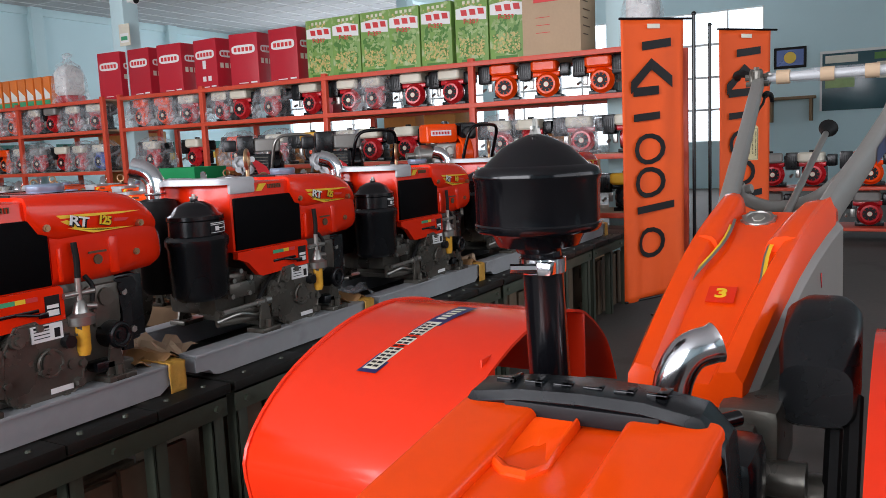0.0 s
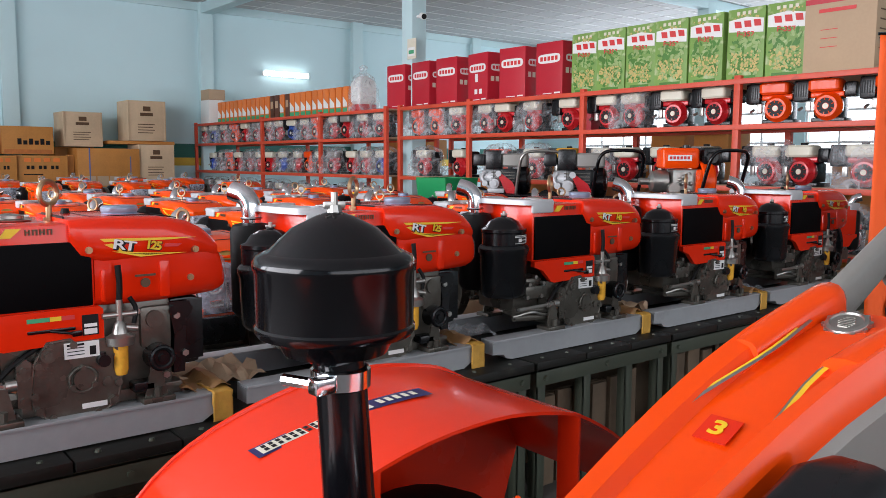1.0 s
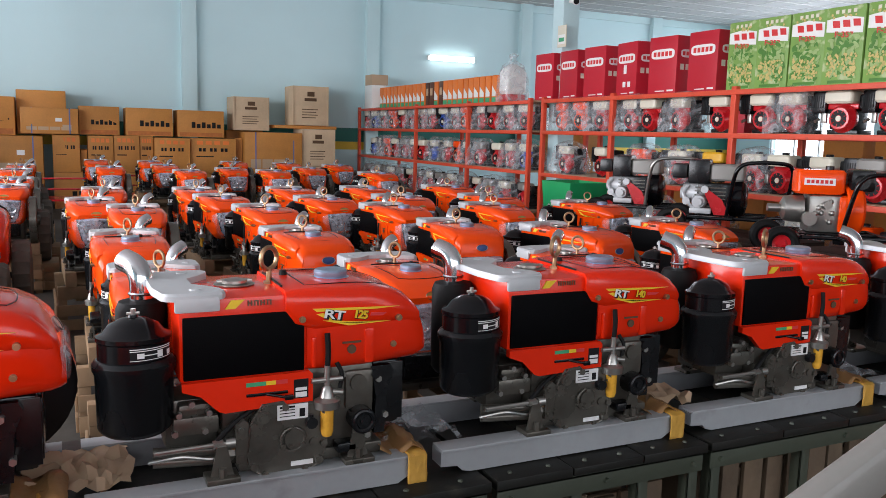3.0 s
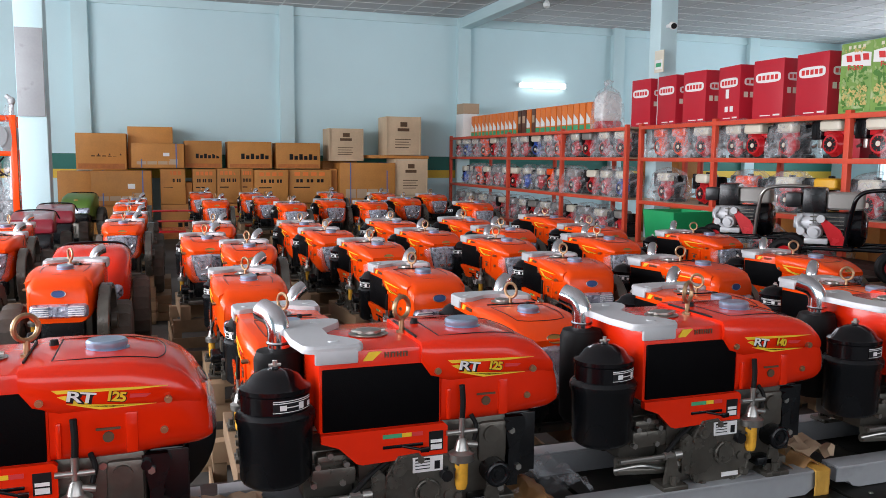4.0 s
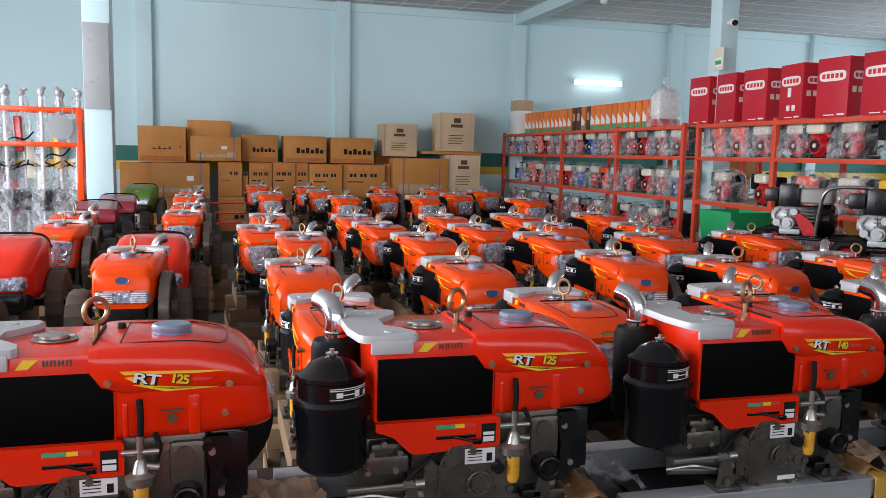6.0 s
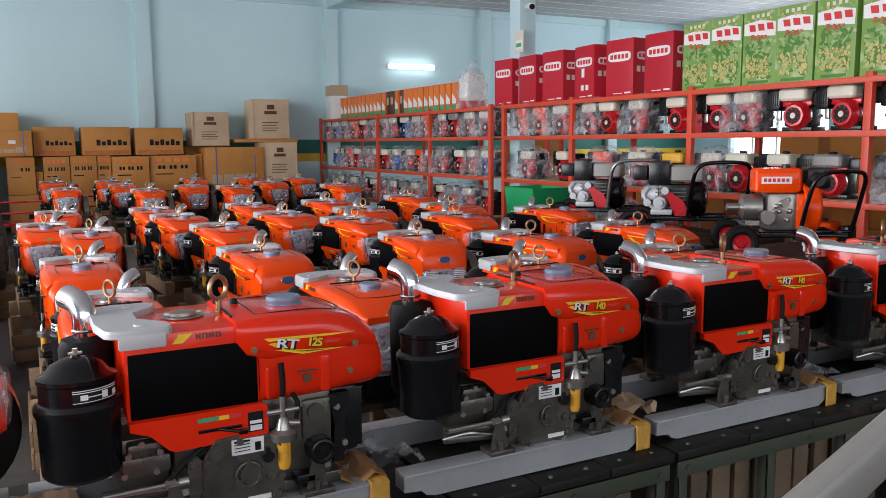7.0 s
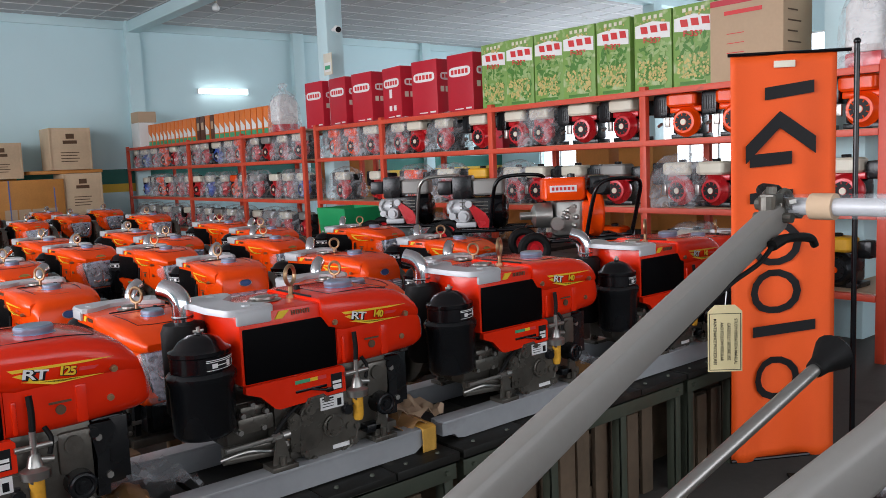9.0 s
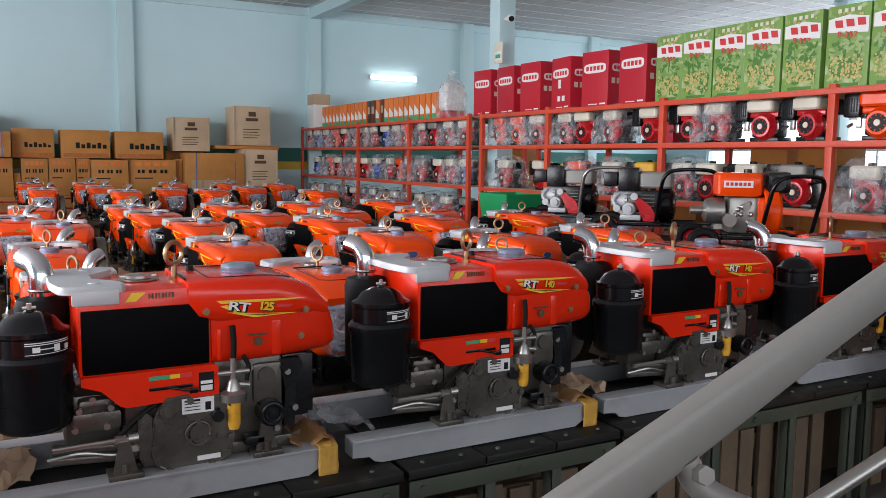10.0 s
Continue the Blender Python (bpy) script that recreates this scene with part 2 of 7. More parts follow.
def bend(points, n=6):
    """A smooth line through control points (Catmull-Rom)."""
    p = [Vector(v) for v in points]
    p = [2 * p[0] - p[1]] + p + [2 * p[-1] - p[-2]]
    out = []
    for i in range(1, len(p) - 2):
        for k in range(n):
            t = k / n
            out.append(0.5 * (2 * p[i] + (p[i + 1] - p[i - 1]) * t + (2 * p[i - 1] - 5 * p[i] + 4 * p[i + 1] - p[i + 2]) * t * t + (3 * p[i] - p[i - 1] - 3 * p[i + 1] + p[i + 2]) * t ** 3))
    return out + [p[-2]]


def bm_loft(bm, loops, close=True):
    """A skin over loops of equal length (lists of points), ends closed."""
    rings = [[bm.verts.new(p) for p in loop] for loop in loops]
    n = len(rings[0])
    for a, b in zip(rings, rings[1:]):
        for k in range(n):
            bm.faces.new((a[k], a[(k + 1) % n], b[(k + 1) % n], b[k]))
    if close:
        bm.faces.new(rings[0][::-1])
        bm.faces.new(rings[-1])
    return bm


def bm_plate(bm, outline, y0, y1, bevel=0.0):
    """A plate with an outline in (x, z), thick from y0 to y1."""
    made = [bm.verts.new((x, y0, z)) for x, z in outline]
    face = bm.faces.new(made)
    ext = bmesh.ops.extrude_face_region(bm, geom=[face])
    bmesh.ops.translate(bm, vec=(0, y1 - y0, 0), verts=[v for v in ext["geom"] if isinstance(v, bmesh.types.BMVert)])
    return bm


def finish(bm, smooth=True, angle=35):
    bmesh.ops.recalc_face_normals(bm, faces=bm.faces[:])
    for e in bm.edges:
        e.smooth = not (len(e.link_faces) == 2 and e.calc_face_angle(0) > radians(angle))
    for f in bm.faces:
        f.smooth = smooth


def part(name, bm, mat, parent=None, label="", m=None, angle=35):
    """Links a bmesh as one mesh object, under a thing or a part."""
    finish(bm, True, angle)
    me = bpy.data.meshes.new(name)
    bm.to_mesh(me)
    bm.free()
    me.materials.append(mat)
    ob = new(name, me)
    ob.parent = parent
    if m:
        ob.matrix_basis = m
    return tagged(ob, label)


def empty(name, m, label="", category="", group="", kind=""):
    ob = new(name)
    ob.empty_display_size = 0.1
    ob.matrix_basis = m
    return tagged(ob, label, category, group, kind)


def B():
    return bmesh.new()


def text(name, words, size, mat, parent, m, label="", squash=1.0, bold=0.0, extrude=0.0006):
    """Lettering in the built-in font as a mesh; m puts its middle, reading along x, facing +z."""
    cu = bpy.data.curves.new("lettering", "FONT")
    cu.body, cu.size, cu.align_x, cu.align_y, cu.extrude, cu.offset = words, size, "CENTER", "CENTER", extrude, bold
    cu.resolution_u = 3
    cu.space_character = 0.86 if len(words) < 4 else 1.0
    tmp = bpy.data.objects.new("lettering", cu)
    scene.collection.objects.link(tmp)
    bpy.context.view_layer.update()
    me = bpy.data.meshes.new_from_object(tmp.evaluated_get(bpy.context.evaluated_depsgraph_get()))
    bpy.data.objects.remove(tmp)
    me.materials.clear()
    me.materials.append(mat)
    me.transform(Matrix.Diagonal((squash, 1, 1, 1)))
    ob = new(name, me)
    ob.parent = parent
    ob.matrix_basis = m
    return tagged(ob, label)


# flat lettering poses: facing -y, facing -x
def face_y(x, y, z, turn=0):
    return pose(x, y, z, 90, 0, 0) @ pose(0, 0, 0, 0, 0, turn)


def face_x(x, y, z, turn=0):
    return pose(x, y, z, 90, 0, -90) @ pose(0, 0, 0, 0, 0, turn)


def structure(name, bm, mat, label=""):
    return tagged(part(name, bm, mat), label, "", "", "structure")


# ---- the hall ----
X0, X1, Y0, Y1, H = -7.0, 15.0, -7.5, 13.9, 4.33

b = B()
bm_box(b, X0 - 0.2, Y0 - 0.2, -0.12, X1 + 0.2, Y1 + 0.2, 0)
structure("floor", b, FLOOR, "worn grey concrete floor of the showroom")
b = B()
bm_box(b, -60, -60, -0.3, 60, 60, -0.13)
structure("ground", b, GROUND, "bare ground outside the hall")


def wall_with_openings(name, axis, at, thick, lo, hi, openings, label):
    """A wall along x or y with real rectangular openings (from, to, bottom, top)."""
    b = B()
    cuts = sorted({lo, hi, *[v for o in openings for v in o[:2]]})
    for a, c in zip(cuts, cuts[1:]):
        holes = sorted([o[2:] for o in openings if o[0] <= a and o[1] >= c])
        z = 0.0
        for z0, z1 in holes + [(H + 0.3, H + 0.3)]:
            if z0 > z:
                if axis == "x":
                    bm_box(b, a, at, z, c, at + thick, z0)
                else:
                    bm_box(b, at, a, z, at + thick, c, z0)
            z = z1
    return structure(name, b, WALL, label)


SIDE_WINDOWS = [(0.45, 3.2, 0.95, 3.55), (3.5, 6.3, 0.95, 3.55), (6.6, 9.4, 0.95, 3.55), (9.7, 12.5, 0.95, 3.55)]
FRONT_DOORS = [(-6.0, -0.5, 0.0, 3.6), (0.5, 6.5, 0.0, 3.6)]
wall_with_openings("wall_north", "x", Y1, 0.2, X0 - 0.2, X1 + 0.2, [], "pale turquoise painted back wall")
wall_with_openings("wall_east", "y", X1, 0.2, Y0, Y1, SIDE_WINDOWS, "pale turquoise side wall with bright windows")
wall_with_openings("wall_west", "y", X0 - 0.2, 0.2, Y0, Y1, [(-1.0, 4.6, 0.0, 3.9), (5.2, 11.4, 0.0, 3.9)], "pale turquoise side wall with wide open doors")
wall_with_openings("wall_south", "x", Y0 - 0.2, 0.2, X0 - 0.2, X1 + 0.2, FRONT_DOORS, "front wall with wide open shop doors")

for n, (y0, y1, z0, z1) in enumerate(SIDE_WINDOWS):
    w = empty("window_%d" % (n + 1), pose(X1, 0, 0), "white-framed window with bright daylight behind", "window", "", "structure")
    b = B()
    for y in (y0, y1):
        bm_box(b, 0.04, y - 0.03, z0, 0.10, y + 0.03, z1)
    rows = 4 if z1 > 3 else 2
    for k in range(rows + 1):
        z = z0 + (z1 - z0) * k / rows
        bm_box(b, 0.042, y0, z - 0.022, 0.098, y1, z + 0.022)
    for k in (1, 2, 3):
        y = y0 + (y1 - y0) * k / 4
        bm_box(b, 0.045, y - 0.016, z0, 0.095, y + 0.016, z1)
    part("window_frame", b, WHITE, w)
b = B()
bm_box(b, X1 + 1.2, -4, -0.1, X1 + 1.25, 16, 5.5)
structure("backdrop", b, OUTSIDE, "bright hazy daylight outside the windows")

# pilasters, cornice and painted bands on the back wall
PILASTERS = [-5.87 + 3.63 * k for k in range(6)]
for x in PILASTERS:
    b = B()
    bm_box(b, x - 0.03, Y1 - 0.14, 0, x + 0.24, Y1 + 0.01, H, 0.006)
    structure("pilaster", b, PILLAR, "painted concrete pilaster on the wall")
b = B()
bm_box(b, X0, Y1 - 0.05, H - 0.16, X1, Y1 + 0.01, H, 0.01)
structure("trim", b, PILLAR, "painted moulding under the ceiling")
for z0, z1, mat, word in ((1.06, 1.22, YELLOWBAND, "yellow"), (1.22, 1.50, GREENBAND, "dark green")):
    b = B()
    xs = [X0] + [v for x in PILASTERS for v in (x - .03, x + .24)] + [X1]
    for a, c in zip(xs[0::2], xs[1::2]):
        bm_box(b, a, Y1 - 0.006, z0, c, Y1 + 0.002, z1)
    structure("painted_band", b, mat, word + " band painted along the wall")

# ceiling boards with thin bars
b = B()
bm_box(b, X0 - 0.2, Y0 - 0.2, H, X1 + 0.2, Y1 + 0.2, H + 0.06)
structure("ceiling", b, CEIL, "grey-white ceiling boards")
b = B()
for k in range(37):
    x = X0 + 0.6 * k
    bm_box(b, x - 0.014, Y0, H - 0.008, x + 0.014, Y1, H + 0.002)
for k in range(36):
    y = Y0 + 0.6 * k
    bm_box(b, X0, y - 0.014, H - 0.010, X1, y + 0.014, H + 0.002)
structure("ceiling_grid", b, CEILBAR, "thin bars between the ceiling boards")
b = B()
bm_box(b, 5.02, 7.3, H - 0.22, 5.26, Y1 - 0.14, H - 0.012, 0.008)
structure("ceiling_beam", b, PILLAR, "painted beam from pillar to back wall")
b = B()
bm_box(b, 5.52, 6.98, H - 0.20, X1, 7.20, H - 0.012, 0.008)
structure("ceiling_beam", b, PILLAR, "painted beam from pillar to pillar")


def column(x, y, w, label):
    b = B()
    bm_box(b, x - w / 2, y - w / 2, 0, x + w / 2, y + w / 2, H - 0.012, 0.012)
    return structure("pillar", b, PILLAR, label)


column(5.39, 7.1, 0.25, "pale turquoise pillar behind the rack")
column(12.5, 7.1, 0.25, "pale turquoise pillar at the far side of the hall")
column(5.55, 0.35, 0.30, "pale turquoise pillar beside the rack")
column(-2.29, 9.0, 0.32, "pale turquoise pillar with a grey panel")

# bare lamps under the ceiling
bulb = empty("ceiling_bulb", pose(5.47, 10.72, 4.11), "unlit white bulb in a holder under the ceiling", "lamp", "ceiling bulbs")
b = B()
bm_cyl(b, (0, 0, .06), (0, 0, .11), .03)
bm_cyl(b, (0, 0, .10), (0, 0, .207), .012, seg=8)
part("holder", b, CREAM, bulb)
b = B()
bm_turned(b, [(.024, .06), (.045, .03), (.062, -.01), (.055, -.05), (.03, -.068), (0, -.072)], 18)
part("glass", b, WHITE, bulb, "white glass bulb")
for x, y in ((9.4, 7.9), (1.2, 9.6)):
    copy_thing(bulb, pose(x, y, 4.11))

# fluorescent tube on the back wall
lampthing = empty("wall_lamp", pose(6.95, Y1 - 0.012, 3.03), "lit fluorescent batten on the back wall", "lamp")
b = B()
bm_box(b, -0.56, -0.05, -0.05, 0.56, 0, 0.05, 0.01)
part("housing", b, WHITE, lampthing)
b = B()
bm_box(b, -0.53, -0.10, -0.055, 0.53, -0.052, 0.055, 0.02)
part("tube", b, TUBE, lampthing, "glowing white tube")

# ---- the red rack along the right side ----
LEVELS = [0.44, 0.97, 1.50, 1.89]
POSTS = [-0.16, 1.645, 3.41, 5.22, 6.65, 6.98, 8.76, 10.75, 13.70]
RX, RD = 4.80, 0.95


def rack(name, y0, y1, posts, levels, label):
    r = empty(name, pose(RX, y0, 0), label, "storage rack")
    for y in posts:
        for x in (0.0, RD - 0.06):
            b = B()
            bm_box(b, x, y - y0 - 0.03, 0, x + 0.05, y - y0 + 0.03, levels[-1] + 0.03, 0.003)
            part("post", b, RACK, r)
    for z in levels:
        for x in (-0.004, RD - 0.056):
            b = B()
            bm_box(b, x, 0.031, z - 0.045, x + 0.046, y1 - y0 - 0.031, z, 0.003)
            part("beam", b, RACK, r)
        b = B()
        bm_box(b, 0.05, 0.01, z - 0.018, RD - 0.065, y1 - y0 - 0.01, z + 0.003)
        part("shelf", b, CARDPALE, r, "board shelf")
    return r


rack("storage_rack", POSTS[0], POSTS[4], POSTS[:5], LEVELS, "red steel storage rack loaded with small engines and cartons")
rack("storage_rack", POSTS[5], POSTS[8], POSTS[5:], LEVELS, "long red steel rack with wrapped small engines")


# ---- horizontal diesel engine: nose to +x, radiator screen to -y, base at z = 0 ----
def rounded(x, hw, z0, z1, r, n=4):
    """A rounded rectangle across x, as a loop of points."""
    out = []
    r = min(r, hw * 0.95, (z1 - z0) / 2 * 0.95)
    for cy, cz, a0 in ((hw - r, z1 - r, 0), (-hw + r, z1 - r, 90), (-hw + r, z0 + r, 180), (hw - r, z0 + r, 270)):
        for k in range(n + 1):
            a = radians(a0 + 90 * k / n)
            out.append(Vector((x, cy + r * math.cos(a), cz + r * math.sin(a))))
    return out


def bm_torus(b, c, R, r, m=None, seg=20, sides=8):
    pts = [Vector((R * math.cos(2 * math.pi * k / seg), 0, R * math.sin(2 * math.pi * k / seg))) for k in range(seg + 1)]
    m = Matrix.Translation(c) @ (m or Matrix())
    return bm_tube(b, [m @ p for p in pts], r, sides, False)


def eyebolt(parent, x, y, z, turn):
    b = B()
    bm_torus(b, (x, y, z + 0.066), 0.029, 0.0065, pose(0, 0, 0, 0, 0, turn))
    bm_cyl(b, (x, y, z - 0.005), (x, y, z + 0.038), 0.0075)
    bm_cyl(b, (x, y, z - 0.002), (x, y, z + 0.006), 0.015, seg=6)
    return part("lifting_eye", b, GOLD, parent, "yellow-zinc lifting eyebolt")


ITALIC = pose(0, 0, 0, 0, 0, -2) @ Matrix(((1, .32, 0, 0), (0, 1, 0, 0), (0, 0, 1, 0), (0, 0, 0, 1)))


def diesel_engine(model, paint, badge, wrapped, label, wheel, lamp_nose=False, bluff=False):
    e = empty("diesel_engine", Matrix(), label, "engine", "diesel engines on show")
    # radiator housing and screen
    b = B()
    bm_box(b, -0.50, -0.178, 0.245, -0.19, 0.178, 0.448, 0.014)
    part("radiator_housing", b, paint, e)
    b = B()
    bm_box(b, -0.490, -0.184, 0.252, -0.198, -0.160, 0.405, 0.004)
    part("radiator_screen", b, SCREEN, e, "black radiator screen")
    # fuel tank: lofted body and raised shoulder
    body = [(-0.192, .178, .246, .446, .03), (-0.12, .182, .243, .449, .035), (-0.03, .183, .242, .447, .045)]
    lip = [(-0.246, .190, .400, .456, .022), (-0.222, .196, .366, .459, .03), (-0.17, .198, .351, .460, .034), (-0.03, .198, .350, .457, .04)]
    if lamp_nose:  # deep cheeks that run down beside the headlamp
        body = [(-0.192, .178, .246, .446, .03), (-0.12, .182, .225, .449, .035), (-0.04, .182, .195, .446, .045), (0.03, .178, .168, .437, .05), (0.075, .170, .160, .424, .05), (0.105, .158, .176, .408, .045), (0.122, .142, .20, .394, .035)]
        lip += [(0.05, .184, .352, .444, .045), (0.10, .166, .358, .426, .03), (0.140, .146, .366, .408, .018), (0.160, .126, .372, .396, .009)]
    elif bluff:  # steep rounded front
        body += [(0.045, .181, .234, .445, .055), (0.100, .174, .220, .436, .055), (0.132, .165, .214, .418, .05), (0.150, .152, .216, .392, .045)]
        lip += [(0.04, .194, .350, .449, .045), (0.08, .184, .352, .437, .035), (0.108, .174, .358, .424, .02)]
    else:  # top slopes down to a low front edge
        body += [(0.045, .181, .244, .441, .06), (0.085, .176, .245, .426, .06), (0.113, .168, .248, .398, .05), (0.133, .158, .253, .362, .045), (0.145, .144, .262, .322, .025)]
        lip += [(0.04, .194, .347, .444, .05), (0.08, .185, .345, .424, .04), (0.108, .174, .345, .397, .022), (0.120, .166, .350, .380, .012)]

    def tapered(x, hw, z0, z1, r):
        """A section whose lower half draws in where it hangs low."""
        return [Vector((p.x, p.y * (1 - 1.6 * max(0.0, .236 - p.z)), p.z)) for p in rounded(x, hw, z0, z1, r)]

    b = B()
    bm_loft(b, [tapered(*q) for q in body])
    tank = part("fuel_tank", b, paint, e)
    b = B()
    bm_loft(b, [rounded(*q) for q in lip])
    part("shoulder", b, paint, tank)
    b = B()
    for y in (-.128, .128):
        bm_tube(b, bend([(-.185, y, .4592), (-.10, y * .98, .4602), (-.03, y * .95, .4580), (.03, y * .86, .4485)], 4), .0013, 6)
    bm_tube(b, [(-.186, -.128, .4594), (-.186, .128, .4594)], .0018, 6)
    bm_tube(b, bend([(.03, -.11, .4480), (.046, -.05, .4462), (.046, .05, .4462), (.03, .11, .4480)], 4), .0012, 6)
    tagged(part("panel_seam", b, INK, tank), kind="stuff")
    for x0, x1, z1 in ((-.180, -.168, .335), (-.040, -.014, .348)):
        b = B()
        bm_box(b, x0, -.1875, .256, x1, -.176, z1, .006)
        part("rib", b, paint, tank)
    b = B()
    for x, z in ((-0.207, .385), (0.050, .372), (0.040, .300)):
        bm_cyl(b, (x, -0.178, z), (x, -0.204 if z > .35 else -.190, z), 0.0055, seg=8)
        bm_cyl(b, (x, -0.178, z), (x, -0.201 if z > .35 else -.187, z), 0.0085, seg=12)
    tagged(part("bolt_head", b, GOLD, tank), kind="stuff")
    # seam between the radiator cover and the tank, small plug
    b = B()
    bm_box(b, -.245, -.12, .4565, -.241, .12, .4615)
    part("seam", b, INK, tank)
    b = B()
    bm_cyl(b, (-.20, .06, .455), (-.20, .06, .472), .012, .009, 10)
    part("rubber_plug", b, RUBBER, e)
    # fuel cap, radiator cap, seam plates
    b = B()
    bm_turned(b, [(0, .452), (.050, .452), (.050, .458), (.043, .460), (.046, .466), (.046, .474), (.042, .479), (.030, .478), (0, .480)], 28, pose(-0.082, 0, 0))
    part("fuel_cap", b, CAPFILM, e, "round steel fuel cap under blue film")
    b = B()
    bm_turned(b, [(0, .448), (.050, .449), (.052, .452), (0, .453)], 24, pose(-0.34, 0, 0))
    bm_turned(b, [(.026, .448), (.034, .455), (.034, .462), (.015, .466), (0, .466)], 18, pose(-0.34, 0, 0))
    bm_box(b, -0.385, -0.009, .455, -0.295, 0.009, .463, 0.003)
    part("radiator_cap", b, STEEL, e)
    eyebolt(e, -0.25, 0.0, 0.448, 35)
    # silver top plate with its drooping lips
    b = B()
    out = [(-.550, -.070), (-.535, -.168), (-.522, -.183), (-.505, -.190), (-.420, -.190), (-.398, -.184), (-.388, -.165), (-.394, -.125), (-.420, -.085), (-.452, -.045)]
    out += [(x, -y) for x, y in reversed(out)]
    loops = [[Vector((x, y, z)) for x, y in [((px + .48) * s - .48, py * s) for px, py in out]] for z, s in ((.446, 1.0), (.458, 1.0), (.464, .97))]
    bm_loft(b, loops)
    for s in (-1, 1):
        bm_cyl(b, (-.455, s * .135, .460), (-.455, s * .135, .4665), .016, .013, 14)
        bm_box(b, -0.508, s * 0.1845 - 0.006, .418, -0.404, s * 0.1845 + 0.006, .455, 0.0055)
    part("top_plate", b, SILVER, e, "silver-grey painted top plate")
    # lower side cover with slot and stickers
    for s in (-1, 1):
        b = B()
        o = [(-.495, .247), (-.186, .250), (-.178, .242), (-.178, .172), (-.395, .165), (-.410, .170), (-.452, .212), (-.495, .228)]
        bm_plate(b, o, s * 0.190, s * 0.168)
        side = part("side_cover", b, paint, e)
        if s < 0:
            b = B()
            bm_box(b, -0.345, -0.193, .199, -0.242, -0.187, .207, 0.002)
            bm_cyl(b, (-0.297, -0.192, .203), (-0.252, -0.210, .195), 0.0035)
            bm_box(b, -0.254, -0.214, .187, -0.232, -0.204, .200, 0.003)
            part("lever", b, BLACK, side)
            for x0, x1, mat in ((-.345, -.297, GREENINK), (-.296, -.272, YELLOW), (-.271, -.243, REDINK)):
                b = B()
                bm_box(b, x0, -0.1915, .225, x1, -0.189, .235)
                part("sticker", b, mat, side)
            for z0, z1, mat in ((.183, .232, INK), (.186, .199, WHITE), (.203, .211, WHITE)):
                b = B()
                bm_box(b, -0.227 + (.004 if mat is WHITE else 0), -0.1918 - (.001 if mat is WHITE else 0), z0, -0.190 - (.004 if mat is WHITE else 0), -0.189, z1)
                part("sticker", b, mat, side)
    # crankcase, gear cover, head
    b = B()
    bm_box(b, -0.40, -0.150, .02, 0.0, 0.150, .250, 0.02)
    part("crankcase", b, CAST, e)
    b = B()
    bm_box(b, -0.53, -0.11, .06, -0.401, 0.11, .19, 0.02)
    part("cylinder_head", b, CAST, e)
    b = B()
    bm_box(b, 0.001, -0.12, .06, 0.085, 0.12, .242, 0.02)
    part("rear_housing", b, BLACKM, e)
    b = B()
    bm_box(b, -0.36, -0.16, -.001, 0.02, 0.16, .030, 0.006)
    part("sump", b, CAST, e)
    b = B()
    o = [(-.345, .05), (-.335, .13), (-.305, .175), (-.255, .178), (-.245, .168), (-.165, .168), (-.150, .14), (-.142, .06), (-.155, .012), (-.20, -.012), (-.30, -.010), (-.335, .015)]
    bm_plate(b, o, -0.192, -0.145)
    bm_cyl(b, (-.225, -.190, .08), (-.225, -.202, .08), 0.032, 0.028)
    bm_cyl(b, (-.306, -.190, .148), (-.306, -.207, .148), 0.017)
    bm_cyl(b, (-.306, -.206, .148), (-.306, -.214, .148), 0.010, seg=6)
    bm_torus(b, (-.232, -.200, .080), .030, .004)
    for q in (90, 210, 330):
        bm_cyl(b, (-.232 + .028 * math.cos(radians(q)), -.19, .08 + .028 * math.sin(radians(q))), (-.232 + .028 * math.cos(radians(q)), -.209, .08 + .028 * math.sin(radians(q))), .007, seg=6)
    bm_tube(b, [(x, -.1915, z) for x, z in o + o[:1]], .0035, 6)
    for x, z in ((-.150, .150), (-.165, .02)):
        bm_cyl(b, (x, -.18, z), (x, -.212, z), .011, seg=6)
    bm_cyl(b, (-.175, -.190, .065), (-.175, -.198, .065), 0.012)
    cover = part("gear_cover", b, CAST, e)
    b = B()
    for x, z in ((-.337, .055), (-.328, .125), (-.30, .168), (-.152, .13), (-.150, .06), (-.165, .015), (-.20, -.004), (-.30, -.003), (-.328, .02), (-.25, .165)):
        bm_cyl(b, (x, -.190, z), (x, -.203, z), 0.009, seg=8)
    tagged(part("bolt_head", b, CAST, cover), kind="stuff")
    b = B()
    bm_box(b, -.270, -.1965, .132, -.192, -.1925, .170)
    st = part("sticker", b, WHITE, cover, "white data sticker with fine print")
    b = B()
    for k in range(3):
        bm_box(b, -.264, -.1978, .156 - .008 * k, -.226, -.1968, .158 - .008 * k)
    bm_box(b, -.214, -.1978, .137, -.200, -.1968, .158)
    bm_box(b, -.264, -.1978, .162, -.226, -.1968, .167)
    part("print", b, INK, st)
    b = B()
    bm_box(b, -.235, -.1945, .008, -.178, -.1915, .020)
    part("sticker", b, WHITE, cover)
    # manifold, pipes, brackets on the left end
    b = B()
    bm_box(b, -0.515, -0.165, .11, -0.405, -0.105, .158, 0.012)
    bm_box(b, -0.50, -0.150, .155, -0.42, -0.10, .185, 0.012)
    for z in (.05, .075):
        bm_cyl(b, (-0.56, -0.15, z), (-0.34, -0.165, z - .012), 0.013)
    bm_cyl(b, (-0.41, -0.17, .055), (-0.36, -0.17, .055), 0.020, seg=8)
